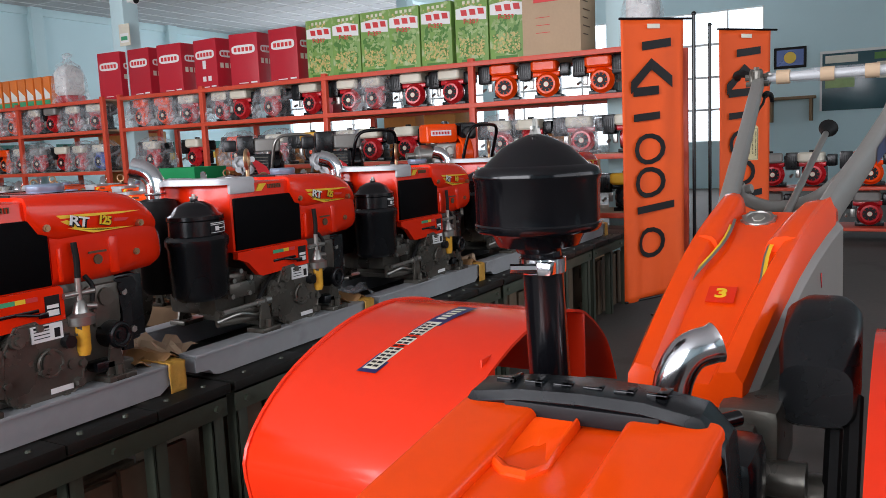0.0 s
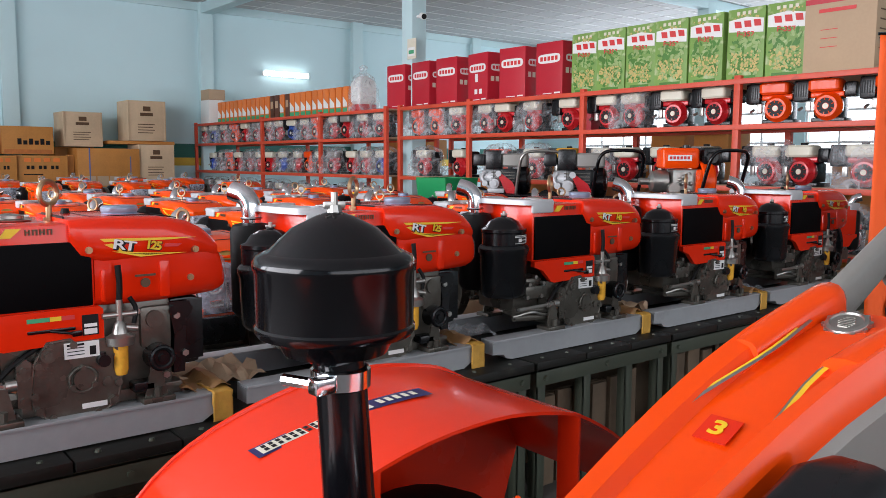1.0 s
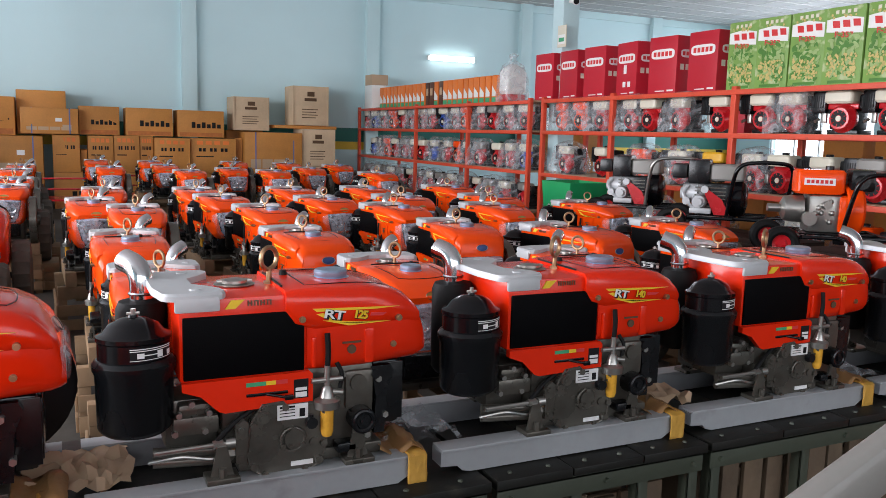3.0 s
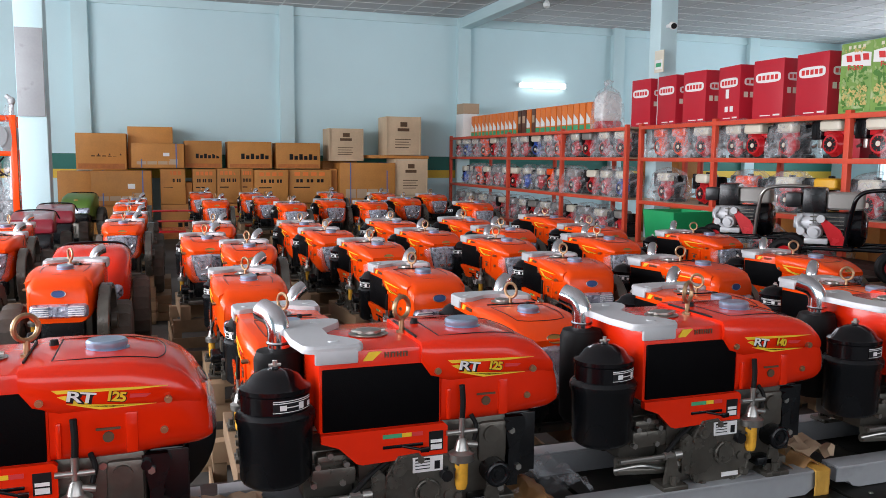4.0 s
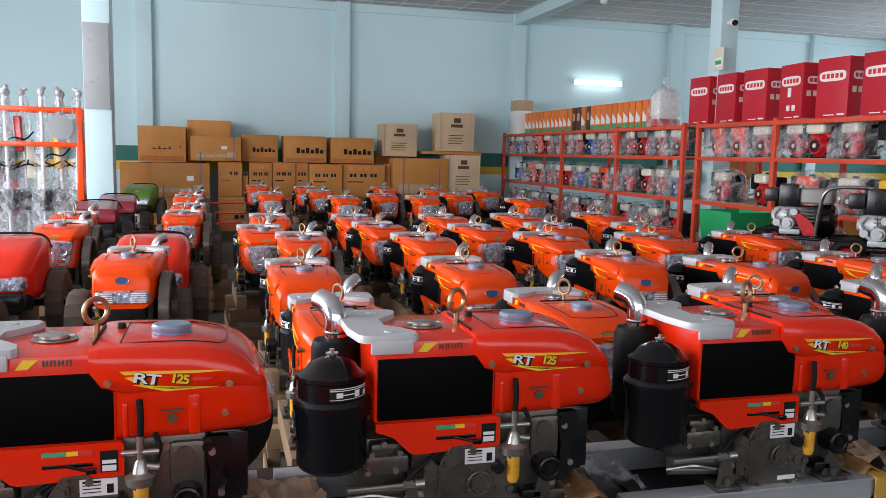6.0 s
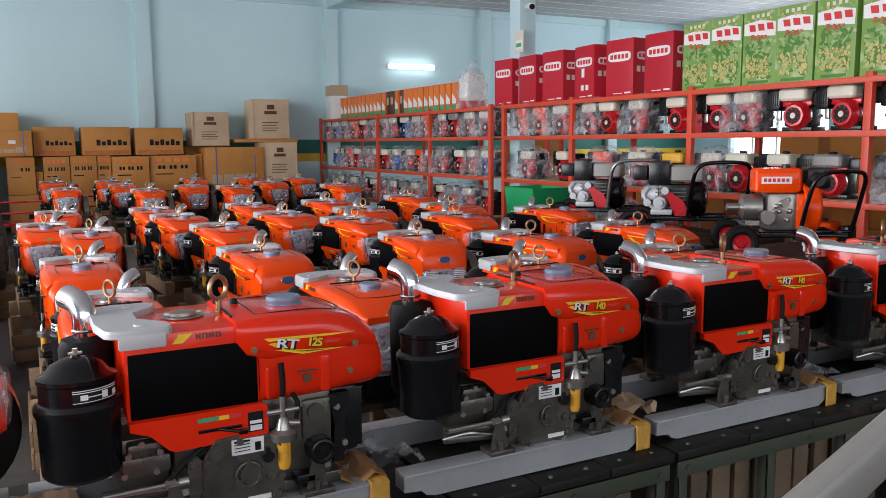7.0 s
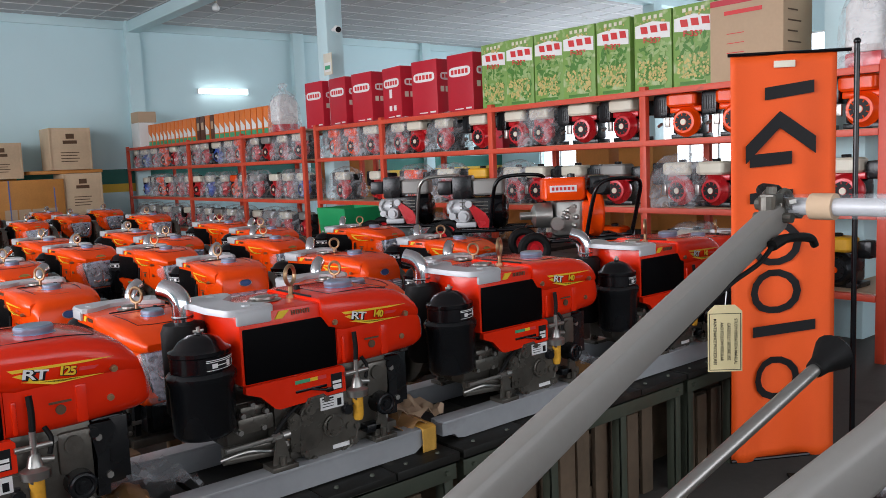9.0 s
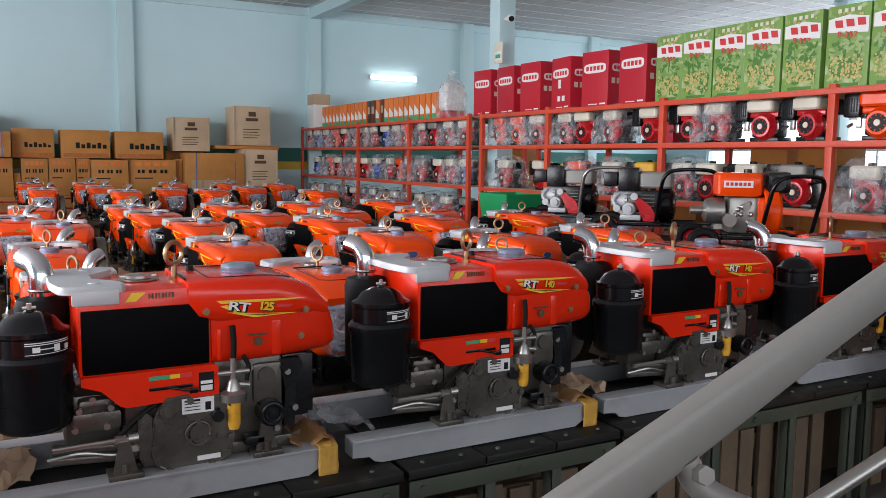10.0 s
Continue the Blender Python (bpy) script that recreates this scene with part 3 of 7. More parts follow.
    part("manifold", b, CAST, e)
    b = B()
    bm_tube(b, bend([(-.57, -.16, .055), (-.50, -.185, .068), (-.43, -.18, .052), (-.38, -.18, .055)]), 0.005, 8)
    part("fuel_line", b, STEEL, e)
    b = B()
    bm_tube(b, bend([(-.415, -.180, .095), (-.37, -.175, .135), (-.31, -.165, .17)]), 0.007, 8)
    part("hose", b, RUBBER, e)
    b = B()
    bm_cyl(b, (-.375, -.19, .08), (-.375, -.175, .08), 0.011, seg=6)
    part("pipe_union", b, GOLD, e)
    b = B()
    bm_plate(b, [(-.372, .035), (-.346, .03), (-.340, .135), (-.352, .145), (-.372, .13)], -.196, -.150)
    bm_cyl(b, (-.36, -.196, .12), (-.36, -.205, .12), .008, seg=6)
    bm_cyl(b, (-.36, -.196, .05), (-.36, -.205, .05), .008, seg=6)
    part("flange", b, CAST, e)
    b = B()
    bm_cyl(b, (-.56, -.178, .082), (-.372, -.186, .088), .007, seg=10)
    bm_cyl(b, (-.425, -.184, .086), (-.400, -.184, .087), .012, seg=6)
    bm_cyl(b, (-.395, -.186, .087), (-.372, -.186, .088), .014, seg=12)
    part("push_rod", b, STEEL, e)
    b = B()
    for x, z in ((-.50, .165), (-.47, .19), (-.43, .165), (-.51, .12), (-.44, .12)):
        bm_cyl(b, (x, -.155, z), (x, -.173, z), .008, seg=6)
    for x, z in ((.01, .20), (.03, .10), (-.02, .05), (-.09, .222), (-.055, .19)):
        bm_cyl(b, (x, -.125, z), (x, -.160, z), .009, seg=6)
    tagged(part("hex_bolt", b, STEEL, e), kind="stuff")
    b = B()
    bm_box(b, -.085, -.162, .125, -.005, -.12, .232, .014)
    bm_cyl(b, (-.05, -.16, .20), (-.05, -.172, .20), .022)
    part("governor_housing", b, CAST, e)
    b = B()
    for k in range(4):
        bm_box(b, .02, -.1235 + .062 * k, .075, .09, -.1185 + .062 * k, .235, .002)
    bm_box(b, .086, -.10, .08, .093, .10, .225, .003)
    part("end_cover", b, BLACKM, e)
    b = B()
    bm_cyl(b, (-.185, -.185, .120), (-.185, -.215, .120), 0.015, seg=10)
    bm_cyl(b, (-.185, -.20, .105), (-.185, -.20, .14), 0.007, seg=8)
    part("oil_dipstick", b, BLACKM, e)
    for s in (-1, 1):
        for x in (-.405, -.06):
            b = B()
            bm_plate(b, [(x - .03, .0), (x + .03, .0), (x + .012, .085), (x - .012, .085)], s * .20, s * .192)
            bm_box(b, x - .04, min(s * .15, s * .225), -.002, x + .04, max(s * .15, s * .225), .012, .003)
            bm_cyl(b, (x, s * .21, .01), (x, s * .21, .035), .010, seg=6)
            part("mounting_foot", b, CAST, e)
    # fuel filter with its hose, injection pump
    b = B()
    bm_turned(b, [(0, .076), (.013, .078), (.0165, .090), (.0175, .150), (0, .150)], 16, pose(-.143, -.198, 0))
    part("filter_bowl", b, AMBER, e, "amber glass fuel filter bowl")
    b = B()
    bm_turned(b, [(0, .150), (.032, .152), (.034, .172), (.020, .180), (.013, .205), (.006, .212), (0, .212)], 16, pose(-.143, -.198, 0))
    bm_cyl(b, (-.143, -.198, .195), (-.103, -.20, .188), .008)
    bm_cyl(b, (-.183, -.198, .225), (-.103, -.198, .225), .007)
    bm_cyl(b, (-.143, -.198, .205), (-.143, -.198, .262), .008)
    part("filter_head", b, STEEL, e)
    b = B()
    bm_tube(b, bend([(-.143, -.198, .25), (-.141, -.199, .30), (-.143, -.196, .345)]), .0075, 8)
    part("hose", b, RUBBER, e)
    b = B()
    bm_tube(b, bend([(-.113, -.180, .262), (-.103, -.195, .235), (-.110, -.198, .20)]), .006, 8)
    part("hose", b, RUBBER, e)
    b = B()
    bm_plate(b, [(-.01, .235), (.045, .235), (.055, .215), (.035, .16), (.03, .05), (.0, .05), (.005, .15)], -.150, -.128)
    bm_cyl(b, (.0, -.13, .215), (.0, -.165, .215), .012, seg=8)
    part("stop_bracket", b, BLACKM, e)
    b = B()
    bm_cyl(b, (-.045, -.13, .105), (-.045, -.205, .105), .034)
    bm_torus(b, (-.045, -.205, .105), .026, .007)
    bm_cyl(b, (-.045, -.20, .105), (-.045, -.212, .105), .010)
    bm_box(b, -.115, -.20, .025, -.06, -.15, .05, .006)
    part("injection_pump", b, BLACKM, e)
    # flywheel on the far side
    b = B()
    fw = pose(-0.03, 0, 0.185, 90, 0, 0)
    bm_turned(b, [(0, -.205), (.07, -.205), (.075, -.225), (.165, -.225), (.172, -.262), (.195, -.262), (.2, -.255), (.2, -.200), (.19, -.195), (0, -.195)], 36, fw)
    bm_cyl(b, (-.03, .25, .185), (-.03, .285, .185), .045)
    part("flywheel", b, wheel, e, "heavy cast flywheel")
    # air cleaner
    b = B()
    ac = pose(-.594, -.128, 0)
    bm_turned(b, [(0, .128), (.068, .129), (.079, .137), (.085, .147), (.088, .275), (.093, .285), (.094, .300), (.088, .308), (.082, .312), (0, .312)], 32, ac)
    cleaner = part("air_cleaner", b, BLACKM, e, "black air cleaner can")
    b = B()
    bm_turned(b, [(.081, .308), (.081, .352), (.084, .356), (.084, .366), (.070, .372), (.055, .392), (.030, .404), (.012, .407), (.010, .412), (0, .412)], 32, ac)
    part("lid", b, BLACK, cleaner, "glossy black domed lid")
    b = B()
    bm_cyl(b, (-.594, -.128, .408), (-.594, -.128, .426), .006, seg=8)
    bm_box(b, -.609, -.131, .412, -.579, -.125, .419, .002)
    part("wing_nut", b, STEEL, cleaner)
    b = B()
    ring = [(math.cos(radians(a)), math.sin(radians(a))) for a in range(-100, -12, 11)]
    lo = [b.verts.new((-.594 + .0822 * c, -.128 + .0822 * s, .316)) for c, s in ring]
    hi = [b.verts.new((-.594 + .0822 * c, -.128 + .0822 * s, .348)) for c, s in ring]
    for k in range(len(ring) - 1):
        b.faces.new((lo[k], lo[k + 1], hi[k + 1], hi[k]))
    sk = part("sticker", b, INK, cleaner, "black sticker with white print")
    b = B()
    for z0, z1, k0, k1 in ((.3445, .3465, 0, 8), (.3400, .3420, 0, 7), (.324, .336, 1, 2), (.329, .3315, 2, 4), (.322, .338, 4, 5), (.322, .334, 6, 7), (.3185, .3200, 0, 8)):
        pts = [(-.594 + .0829 * c, -.128 + .0829 * s) for c, s in ring[k0:k1 + 1]]
        lo, hi = [b.verts.new((x, y, z0)) for x, y in pts], [b.verts.new((x, y, z1)) for x, y in pts]
        for k in range(len(pts) - 1):
            b.faces.new((lo[k], lo[k + 1], hi[k + 1], hi[k]))
    part("print", b, WHITE, sk)
    # muffler with chrome elbow
    b = B()
    bm_turned(b, [(0, .13), (.05, .13), (.064, .15), (.066, .385), (.058, .405), (.03, .412), (0, .412)], 24, pose(-.558, .09, 0))
    muf = part("muffler", b, RUBBER, e, "matt black muffler")
    b = B()
    bm_tube(b, bend([(-.558, .09, .405), (-.558, .09, .445), (-.560, .094, .468), (-.571, .112, .492), (-.595, .145, .505)], 5), .030, 18, True)
    bm_torus(b, (-.558, .09, .425), .030, .004, pose(0, 0, 0, 90, 0, 0))
    part("exhaust_elbow", b, CHROME, muf, "bright chrome exhaust elbow")
    # decals on the tank
    def at(x):
        return -.182 + (x + .172) * .84

    for o, mat in (([(-.172, .4105), (.105, .4035), (.03, .4005), (-.160, .4025)], YELLOW), ([(-.160, .396), (-.118, .377), (-.088, .377), (-.140, .398)], YELLOW), ([(.012, .391), (.062, .3885), (.050, .382), (.010, .383)], REDINK), ([(-.140, .379), (-.02, .370), (.075, .366), (-.06, .362)], YELLOW), ([(-.10, .373), (.03, .3665), (-.04, .3655)], INK)):
        b = B()
        bm_plate(b, [(at(x), z) for x, z in o], -.2003, -.197)
        part("decal", b, mat, tank)
    if not (lamp_nose or bluff):
        text("lettering", "RT", .030, INK, tank, face_y(-.123, -.2008, .3895) @ ITALIC, "dark letter shadow", 1.75, .0022)
        text("lettering", "RT", .030, WHITE, tank, face_y(-.126, -.2020, .3915) @ ITALIC, "white letters", 1.75, .0006)
        text("lettering", model, .027, INK, tank, face_y(-.055, -.2008, .3865) @ ITALIC, "dark number shadow", 1.15, .0020)
        text("lettering", model, .027, YELLOW, tank, face_y(-.056, -.2020, .3875) @ ITALIC, "yellow model number", 1.15, .0010)
    b = B()
    for k in range(4):
        u = -.338 + .0155 * k
        bm_box(b, u, -.1815, .425, u + .003, -.177, .438)
        bm_box(b, u + .008, -.1815, .425, u + .011, -.177, .438)
        bm_box(b, u + .003, -.1813, .4355 if k % 2 else .430, u + .008, -.177, .438 if k % 2 else .433)
    tagged(part("decal", b, BROWNINK, e), kind="stuff")
    b = B()
    bm_plate(b, [(-.392, .420), (-.368, .420), (-.345, .441), (-.377, .441)], -.1815, -.177)
    part("decal", b, YELLOW, e)
    b = B()
    bm_cyl(b, (-.075, -.184, .296), (-.075, -.1885, .296), .012, seg=10)
    bm_box(b, -.10, -.1885, .312, -.05, -.185, .317)
    part("decal", b, BROWNINK, tank)
    # nose: headlamp, badge, plastic film
    if lamp_nose:
        def face(x, s):
            o = [(-.132, .366), (-.06, .374), (.06, .374), (.132, .366), (.126, .320), (.104, .222), (.078, .186), (-.078, .186), (-.104, .222), (-.126, .320)]
            return [Vector((x + (z - .25) * .14, y * s, .28 + (z - .28) * s)) for y, z in o]
        b = B()
        bm_loft(b, [face(.090, 1.08), face(.118, 1.05), face(.126, 1.02)])
        part("lamp_surround", b, BLACK, e)
        b = B()
        bm_loft(b, [face(.118, 1.0), face(.142, .97), face(.150, .86)])
        hl = part("headlamp", b, LENS, e, "wide clear headlamp")
        b = B()
        for s in (-1, 1):
            bm_turned(b, [(0, .0), (.030, .004), (.040, .012), (.042, .006), (.042, .0)], 16, pose(.150, s * .055, .305, 0, 96, 0))
            bm_box(b, .142, s * .042 - .030, .212, .1505, s * .042 + .030, .240, .004)
        bm_box(b, .149, -.006, .205, .158, .006, .350, .003)
        part("reflector", b, CHROME, hl)
    else:
        b = B()
        lw, dz, dx = (.008, -.036, .0) if bluff else (-.018, .0, -.030)
        bm_loft(b, [rounded(.110 + dx, .150 + lw, .272 + dz, .345 + dz, .02), rounded(.150 + dx, .146 + lw, .276 + dz, .348 + dz, .022), rounded(.172 + dx, .134 + lw, .288 + dz, .338 + dz, .02)])
        hl = part("headlamp", b, LENS if bluff else LAMPGLASS, e, "clear ribbed headlamp")
        b = B()
        for k in range(5):
            z = .289 + dz + .011 * k
            for s in (-1, 1):
                bm_box(b, .164 + dx, s * .092 - .038 - lw / 2, z, .1755 + dx, s * .092 + .038 + lw / 2, z + .004, .001)
        tagged(part("lens_rib", b, WHITE if bluff else SILVER, hl), kind="stuff")
    spot = pose(.150, 0, .397, 0, 52, 0) if lamp_nose else (pose(.150, 0, .362, 0, 78, 0) if bluff else pose(.128, 0, .377, 0, 58, 0))
    b = B()
    bm_turned(b, [(0, -.004), (.036, -.004), (.037, .003), (0, .005)], 20, spot @ Matrix.Diagonal((.5, 1, 1, 1)))
    bd = part("badge", b, badge, e, "oval badge")
    b = B()
    bm_turned(b, [(.036, .0), (.040, .003), (.038, .006), (.035, .005)], 20, spot @ Matrix.Diagonal((.5, 1, 1, 1)))
    part("rim", b, GOLD if lamp_nose else STEEL, bd)
    if wrapped:
        b = B()
        loops = []
        if lamp_nose:
            rings = ((.08, .168, .178, .385, .05), (.12, .158, .172, .380, .05), (.158, .142, .178, .374, .03), (.172, .10, .20, .355, .02))
        else:
            rings = ((.118, .160, .262, .360, .03), (.140, .150, .264, .352, .03), (.152, .132, .272, .344, .02), (.156, .09, .28, .335, .02))
        for sec in rings:
            loops.append([Vector((p.x, p.y * (1 - 1.4 * max(0.0, .30 - p.z) * lamp_nose), p.z)) + Vector(noise.noise_vector(p * 30)) * (.012 if lamp_nose else .006) for p in rounded(*sec, 6)])
        bm_loft(b, loops)
        part("plastic_film", b, WRAP, e, "crinkled clear film over the nose")
    return e


GOLDBADGE = material("gold_badge", (0.5, 0.32, 0.08), 0.3, 0.6)
BLUEBADGE = material("blue_badge", (0.02, 0.06, 0.20), 0.3, 0.2)
PALEBADGE = material("pale_badge", (0.55, 0.45, 0.42), 0.3, 0.6)
MODELS = {
    "125": diesel_engine("125", ORANGE, PALEBADGE, True, "orange-red horizontal diesel engine on grey rails", BLACKM),
    "140": diesel_engine("140", ORANGE, PALEBADGE, True, "orange-red diesel engine with black air cleaner on rails", BLACKM),
    "blue": diesel_engine("125", ORANGE2, BLUEBADGE, False, "orange diesel engine with blue oval badge on a crate", CAST, False, True),
    "gold": diesel_engine("155", ORANGE2, GOLDBADGE, True, "orange diesel engine with film-wrapped headlamp on a crate", CAST, True),
}
FRONT = [(-1.765, "125"), (-0.88, "125"), (0.004, "125"), (0.890, "140"), (1.765, "140"), (2.65, "140")]
used = set()
SLIM = Matrix.Diagonal((1, .88, 1, 1))  # the engines are narrower than they are drawn


def put(kind, m):
    if kind in used:
        return copy_thing(MODELS[kind], m)
    used.add(kind)
    MODELS[kind].matrix_basis = m @ SLIM
    return MODELS[kind]


for x, kind in FRONT:
    put(kind, pose(x, -0.142, 0.572))

# engines behind, noses towards the aisle at the front; base height of the crates
BASE = 0.43
REAR = [(-0.45, 1.54, "blue", 0), (0.44, 1.54, "blue", 3), (1.40, 1.75, "blue", -4), (2.11, 1.43, "blue", 12), (2.99, 1.52, "gold", 8),
        (-0.30, 3.0, "gold", 0), (0.56, 2.92, "gold", 4), (1.52, 2.92, "gold", 5), (2.31, 2.85, "gold", 3), (3.30, 2.95, "gold", 10),
        (-0.53, 3.6, "gold", 2), (0.43, 3.88, "gold", 4), (1.215, 3.65, "gold", 6), (1.91, 3.75, "gold", 4), (2.76, 3.75, "gold", 5),
        (-0.42, 4.73, "gold", 0), (0.34, 4.66, "gold", 2), (1.207, 4.72, "gold", 4), (1.955, 4.78, "gold", 4), (2.927, 4.95, "gold", 6),
        (-0.164, 8.73, "gold", 0), (0.726, 7.9, "gold", 2), (1.36, 8.5, "gold", 3), (1.81, 8.0, "gold", 3), (2.52, 8.8, "gold", 3), (3.12, 7.55, "gold", 6),
        (-0.25, 10.9, "gold", 0), (0.578, 9.35, "gold", 0), (1.81, 10.7, "gold", 3), (3.3, 9.9, "gold", 4), (0.5, 10.6, "gold", 0), (2.6, 10.4, "gold", 3),
        (-1.33, 2.18, "blue", -3), (-1.16, 5.15, "gold", 0), (-1.21, 7.93, "gold", 0), (-1.2, 9.1, "gold", 0), (-1.15, 6.2, "gold", 0),
        (-2.27, 1.98, "gold", 4), (-1.97, 4.02, "gold", 0), (-2.04, 4.95, "gold", 0),
        (-0.42, 0.42, "gold", 0), (0.50, 0.42, "gold", 0), (1.40, 0.42, "gold", 0), (2.25, 0.42, "gold", 0)]
CRATE = []
for x, y, kind, turn in REAR:
    m = pose(x, y, BASE, 0, 0, -90 + turn) @ pose(-0.165, 0, 0)
    put(kind, m)
    CRATE.append((x, y, turn))


def crate():
    """A slatted wooden crate that carries an engine."""
    c = empty("wooden_crate", Matrix(), "low wooden crate of rough boards under an engine", "crate", "engine crates")
    for y in (-0.20, 0.17):
        b = B()
        bm_box(b, -0.62, y, 0.33, 0.06, y + 0.07, 0.427, 0.004)
        part("bearer", b, WOOD, c)
    for x in (-0.60, -0.02):
        b = B()
        bm_box(b, x, -0.25, 0.24, x + 0.06, 0.25, 0.329, 0.004)
        part("beam", b, WOOD, c)
    for x in (-0.60, -0.32, -0.02):
        for y in (-0.25, 0.19):
            b = B()
            bm_box(b, x + 0.005, y + 0.003, 0.0, x + 0.055, y + 0.057, 0.239, 0.003)
            part("post", b, WOOD, c)
    for z in (0.03, 0.13):
        for y in (-0.262, 0.252):
            b = B()
            bm_box(b, -0.61, y, z, 0.05, y + 0.012, z + 0.075, 0.002)
            part("board", b, WOOD, c)
        b = B()
        bm_box(b, 0.047, -0.248, z, 0.059, 0.248, z + 0.075, 0.002)
        part("board", b, WOOD, c)
    return c


first = crate()
for k, (x, y, turn) in enumerate(CRATE):
    m = pose(x, y, 0, 0, 0, -90 + turn) @ pose(-0.165, 0, 0)
    if k:
        copy_thing(first, m)
    else:
        first.matrix_basis = m


# ---- table with grey rails under the front row ----
def table(x0, x1):
    t = empty("show_table", pose(x0, -0.42, 0), "dark board table on an olive steel frame", "table", "show tables")
    w, n = x1 - x0, max(3, round((x1 - x0) / 0.29))
    for k in range(n):
        b = B()
        a = w * k / n
        bm_box(b, a + 0.002, 0.0, 0.465 + 0.003 * (k % 2), a + w / n - 0.002, 0.72, 0.494 - 0.002 * ((k * 3) % 2), 0.004)
        board = part("board", b, TABLE, t)
        b = B()
        for y in (0.04,):
            for s in (0.25, 0.75):
                bm_cyl(b, (a + w / n * s, y, 0.490), (a + w / n * s, y, 0.4985), 0.009, 0.006, 8)
        tagged(part("bolt_head", b, OLIVE, board), kind="stuff")
    for y0, y1 in ((0.012, 0.05), (0.66, 0.70)):
        b = B()
        bm_box(b, 0.01, y0, 0.405, w - 0.01, y0 + 0.006, 0.463, 0.001)
        bm_box(b, 0.01, y0, 0.455, w - 0.01, y1, 0.4635, 0.001)
        part("rail", b, OLIVE, t)
    for k, x in enumerate((0.02, w * 0.34, w * 0.66, w - 0.06)):
        for y in (0.02, 0.64):
            b = B()
            bm_box(b, x, y, 0, x + 0.006, y + 0.04, 0.454, 0.001)
            bm_box(b, x, y, 0, x + 0.04, y + 0.006, 0.454, 0.001)
            part("leg", b, OLIVE, t)
    b = B()
    for x in (0.05, w * 0.5, w - 0.05):
        bm_cyl(b, (x, 0.014, 0.433), (x, 0.002, 0.433), 0.009, seg=6)
    tagged(part("bolt_head", b, OLIVE, t), kind="stuff")
    return t


EDGES = [-2.42, -1.42, -0.66, 0.30, 1.06, 2.30, 3.35]
for a, c in zip(EDGES, EDGES[1:]):
    table(a + 0.006, c - 0.006)

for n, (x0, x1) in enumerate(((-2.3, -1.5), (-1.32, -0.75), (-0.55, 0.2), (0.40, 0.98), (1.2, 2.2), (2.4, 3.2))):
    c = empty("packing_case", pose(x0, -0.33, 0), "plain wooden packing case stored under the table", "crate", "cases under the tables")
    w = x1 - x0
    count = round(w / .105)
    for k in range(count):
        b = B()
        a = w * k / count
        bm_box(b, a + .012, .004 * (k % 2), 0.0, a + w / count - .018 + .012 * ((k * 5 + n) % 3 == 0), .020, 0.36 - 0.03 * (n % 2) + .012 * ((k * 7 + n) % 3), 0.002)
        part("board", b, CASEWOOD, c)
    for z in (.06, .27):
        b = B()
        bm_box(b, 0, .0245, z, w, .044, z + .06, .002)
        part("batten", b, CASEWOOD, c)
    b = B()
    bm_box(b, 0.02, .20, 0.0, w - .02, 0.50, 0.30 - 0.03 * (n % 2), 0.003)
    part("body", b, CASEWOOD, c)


def rail_pair(x):
    """A pair of grey steel skids with cut ends under one engine."""
    for y0, y1 in ((-0.335, -0.275), (0.03, 0.09)):
        skid = empty("engine_skid", Matrix(), "grey primed steel skid under an engine", "skid", "engine skids")
        b = B()
        bm_box(b, x - 0.70, y0 - .006 if y0 < 0 else y0, .5625, x + 0.138, y1 if y0 < 0 else y1 + .006, .5705, .0015)
        part("top_flange", b, RAIL, skid)
        b = B()
        o = [(x - 0.61, .497), (x - 0.635, .503), (x - 0.65, .518), (x - 0.70, .522), (x - 0.70, .562), (x + 0.135, .562), (x + 0.135, .545), (x + 0.10, .520), (x + 0.06, .497)]
        bm_plate(b, o, y0, y1)
        part("web", b, RAIL, skid)
    tape = empty("tape_wrap", Matrix(), "yellow packing tape and paper wound round the skid end", "tape", "tape wraps")
    b = B()
    bmesh.ops.create_grid(b, x_segments=8, y_segments=14, size=0.5)
    for v in b.verts:
        u, q = v.co.x, v.co.y + .5
        z = .5745 if q > .45 else .5745 - (.45 - q) * .19
        y = -.344 if q <= .45 else -.344 + (q - .45) * .22
        v.co = Vector((x + .112 + u * .055, y, z)) + Vector(noise.noise_vector(Vector((u * 6, q * 9, x)))) * .003 + Vector((0, -.002, 0))
    cl = part("tape", b, TAPE, tape)
    cl.modifiers.new("thickness", "SOLIDIFY").thickness = .002
    b = B()
    bmesh.ops.create_grid(b, x_segments=10, y_segments=8, size=0.5)
    for v in b.verts:
        p = v.co.copy()
        v.co = Vector((x + .085 + p.x * .13, -.235 + p.y * .16, .582 + .012 * math.sin(p.x * 9 + x) + .010 * p.y)) + Vector(noise.noise_vector(p * 6 + Vector((x, 0, 0)))) * .008
    cl = part("paper", b, PAPER, tape, "crumpled brown packing paper")
    cl.modifiers.new("thickness", "SOLIDIFY").thickness = .0015


PAPER = material("brown_packing_paper", (.30, .16, .06), .55, 0, .3, 30, .3, 10)
for x, kind in FRONT:
    rail_pair(x - 0.012)

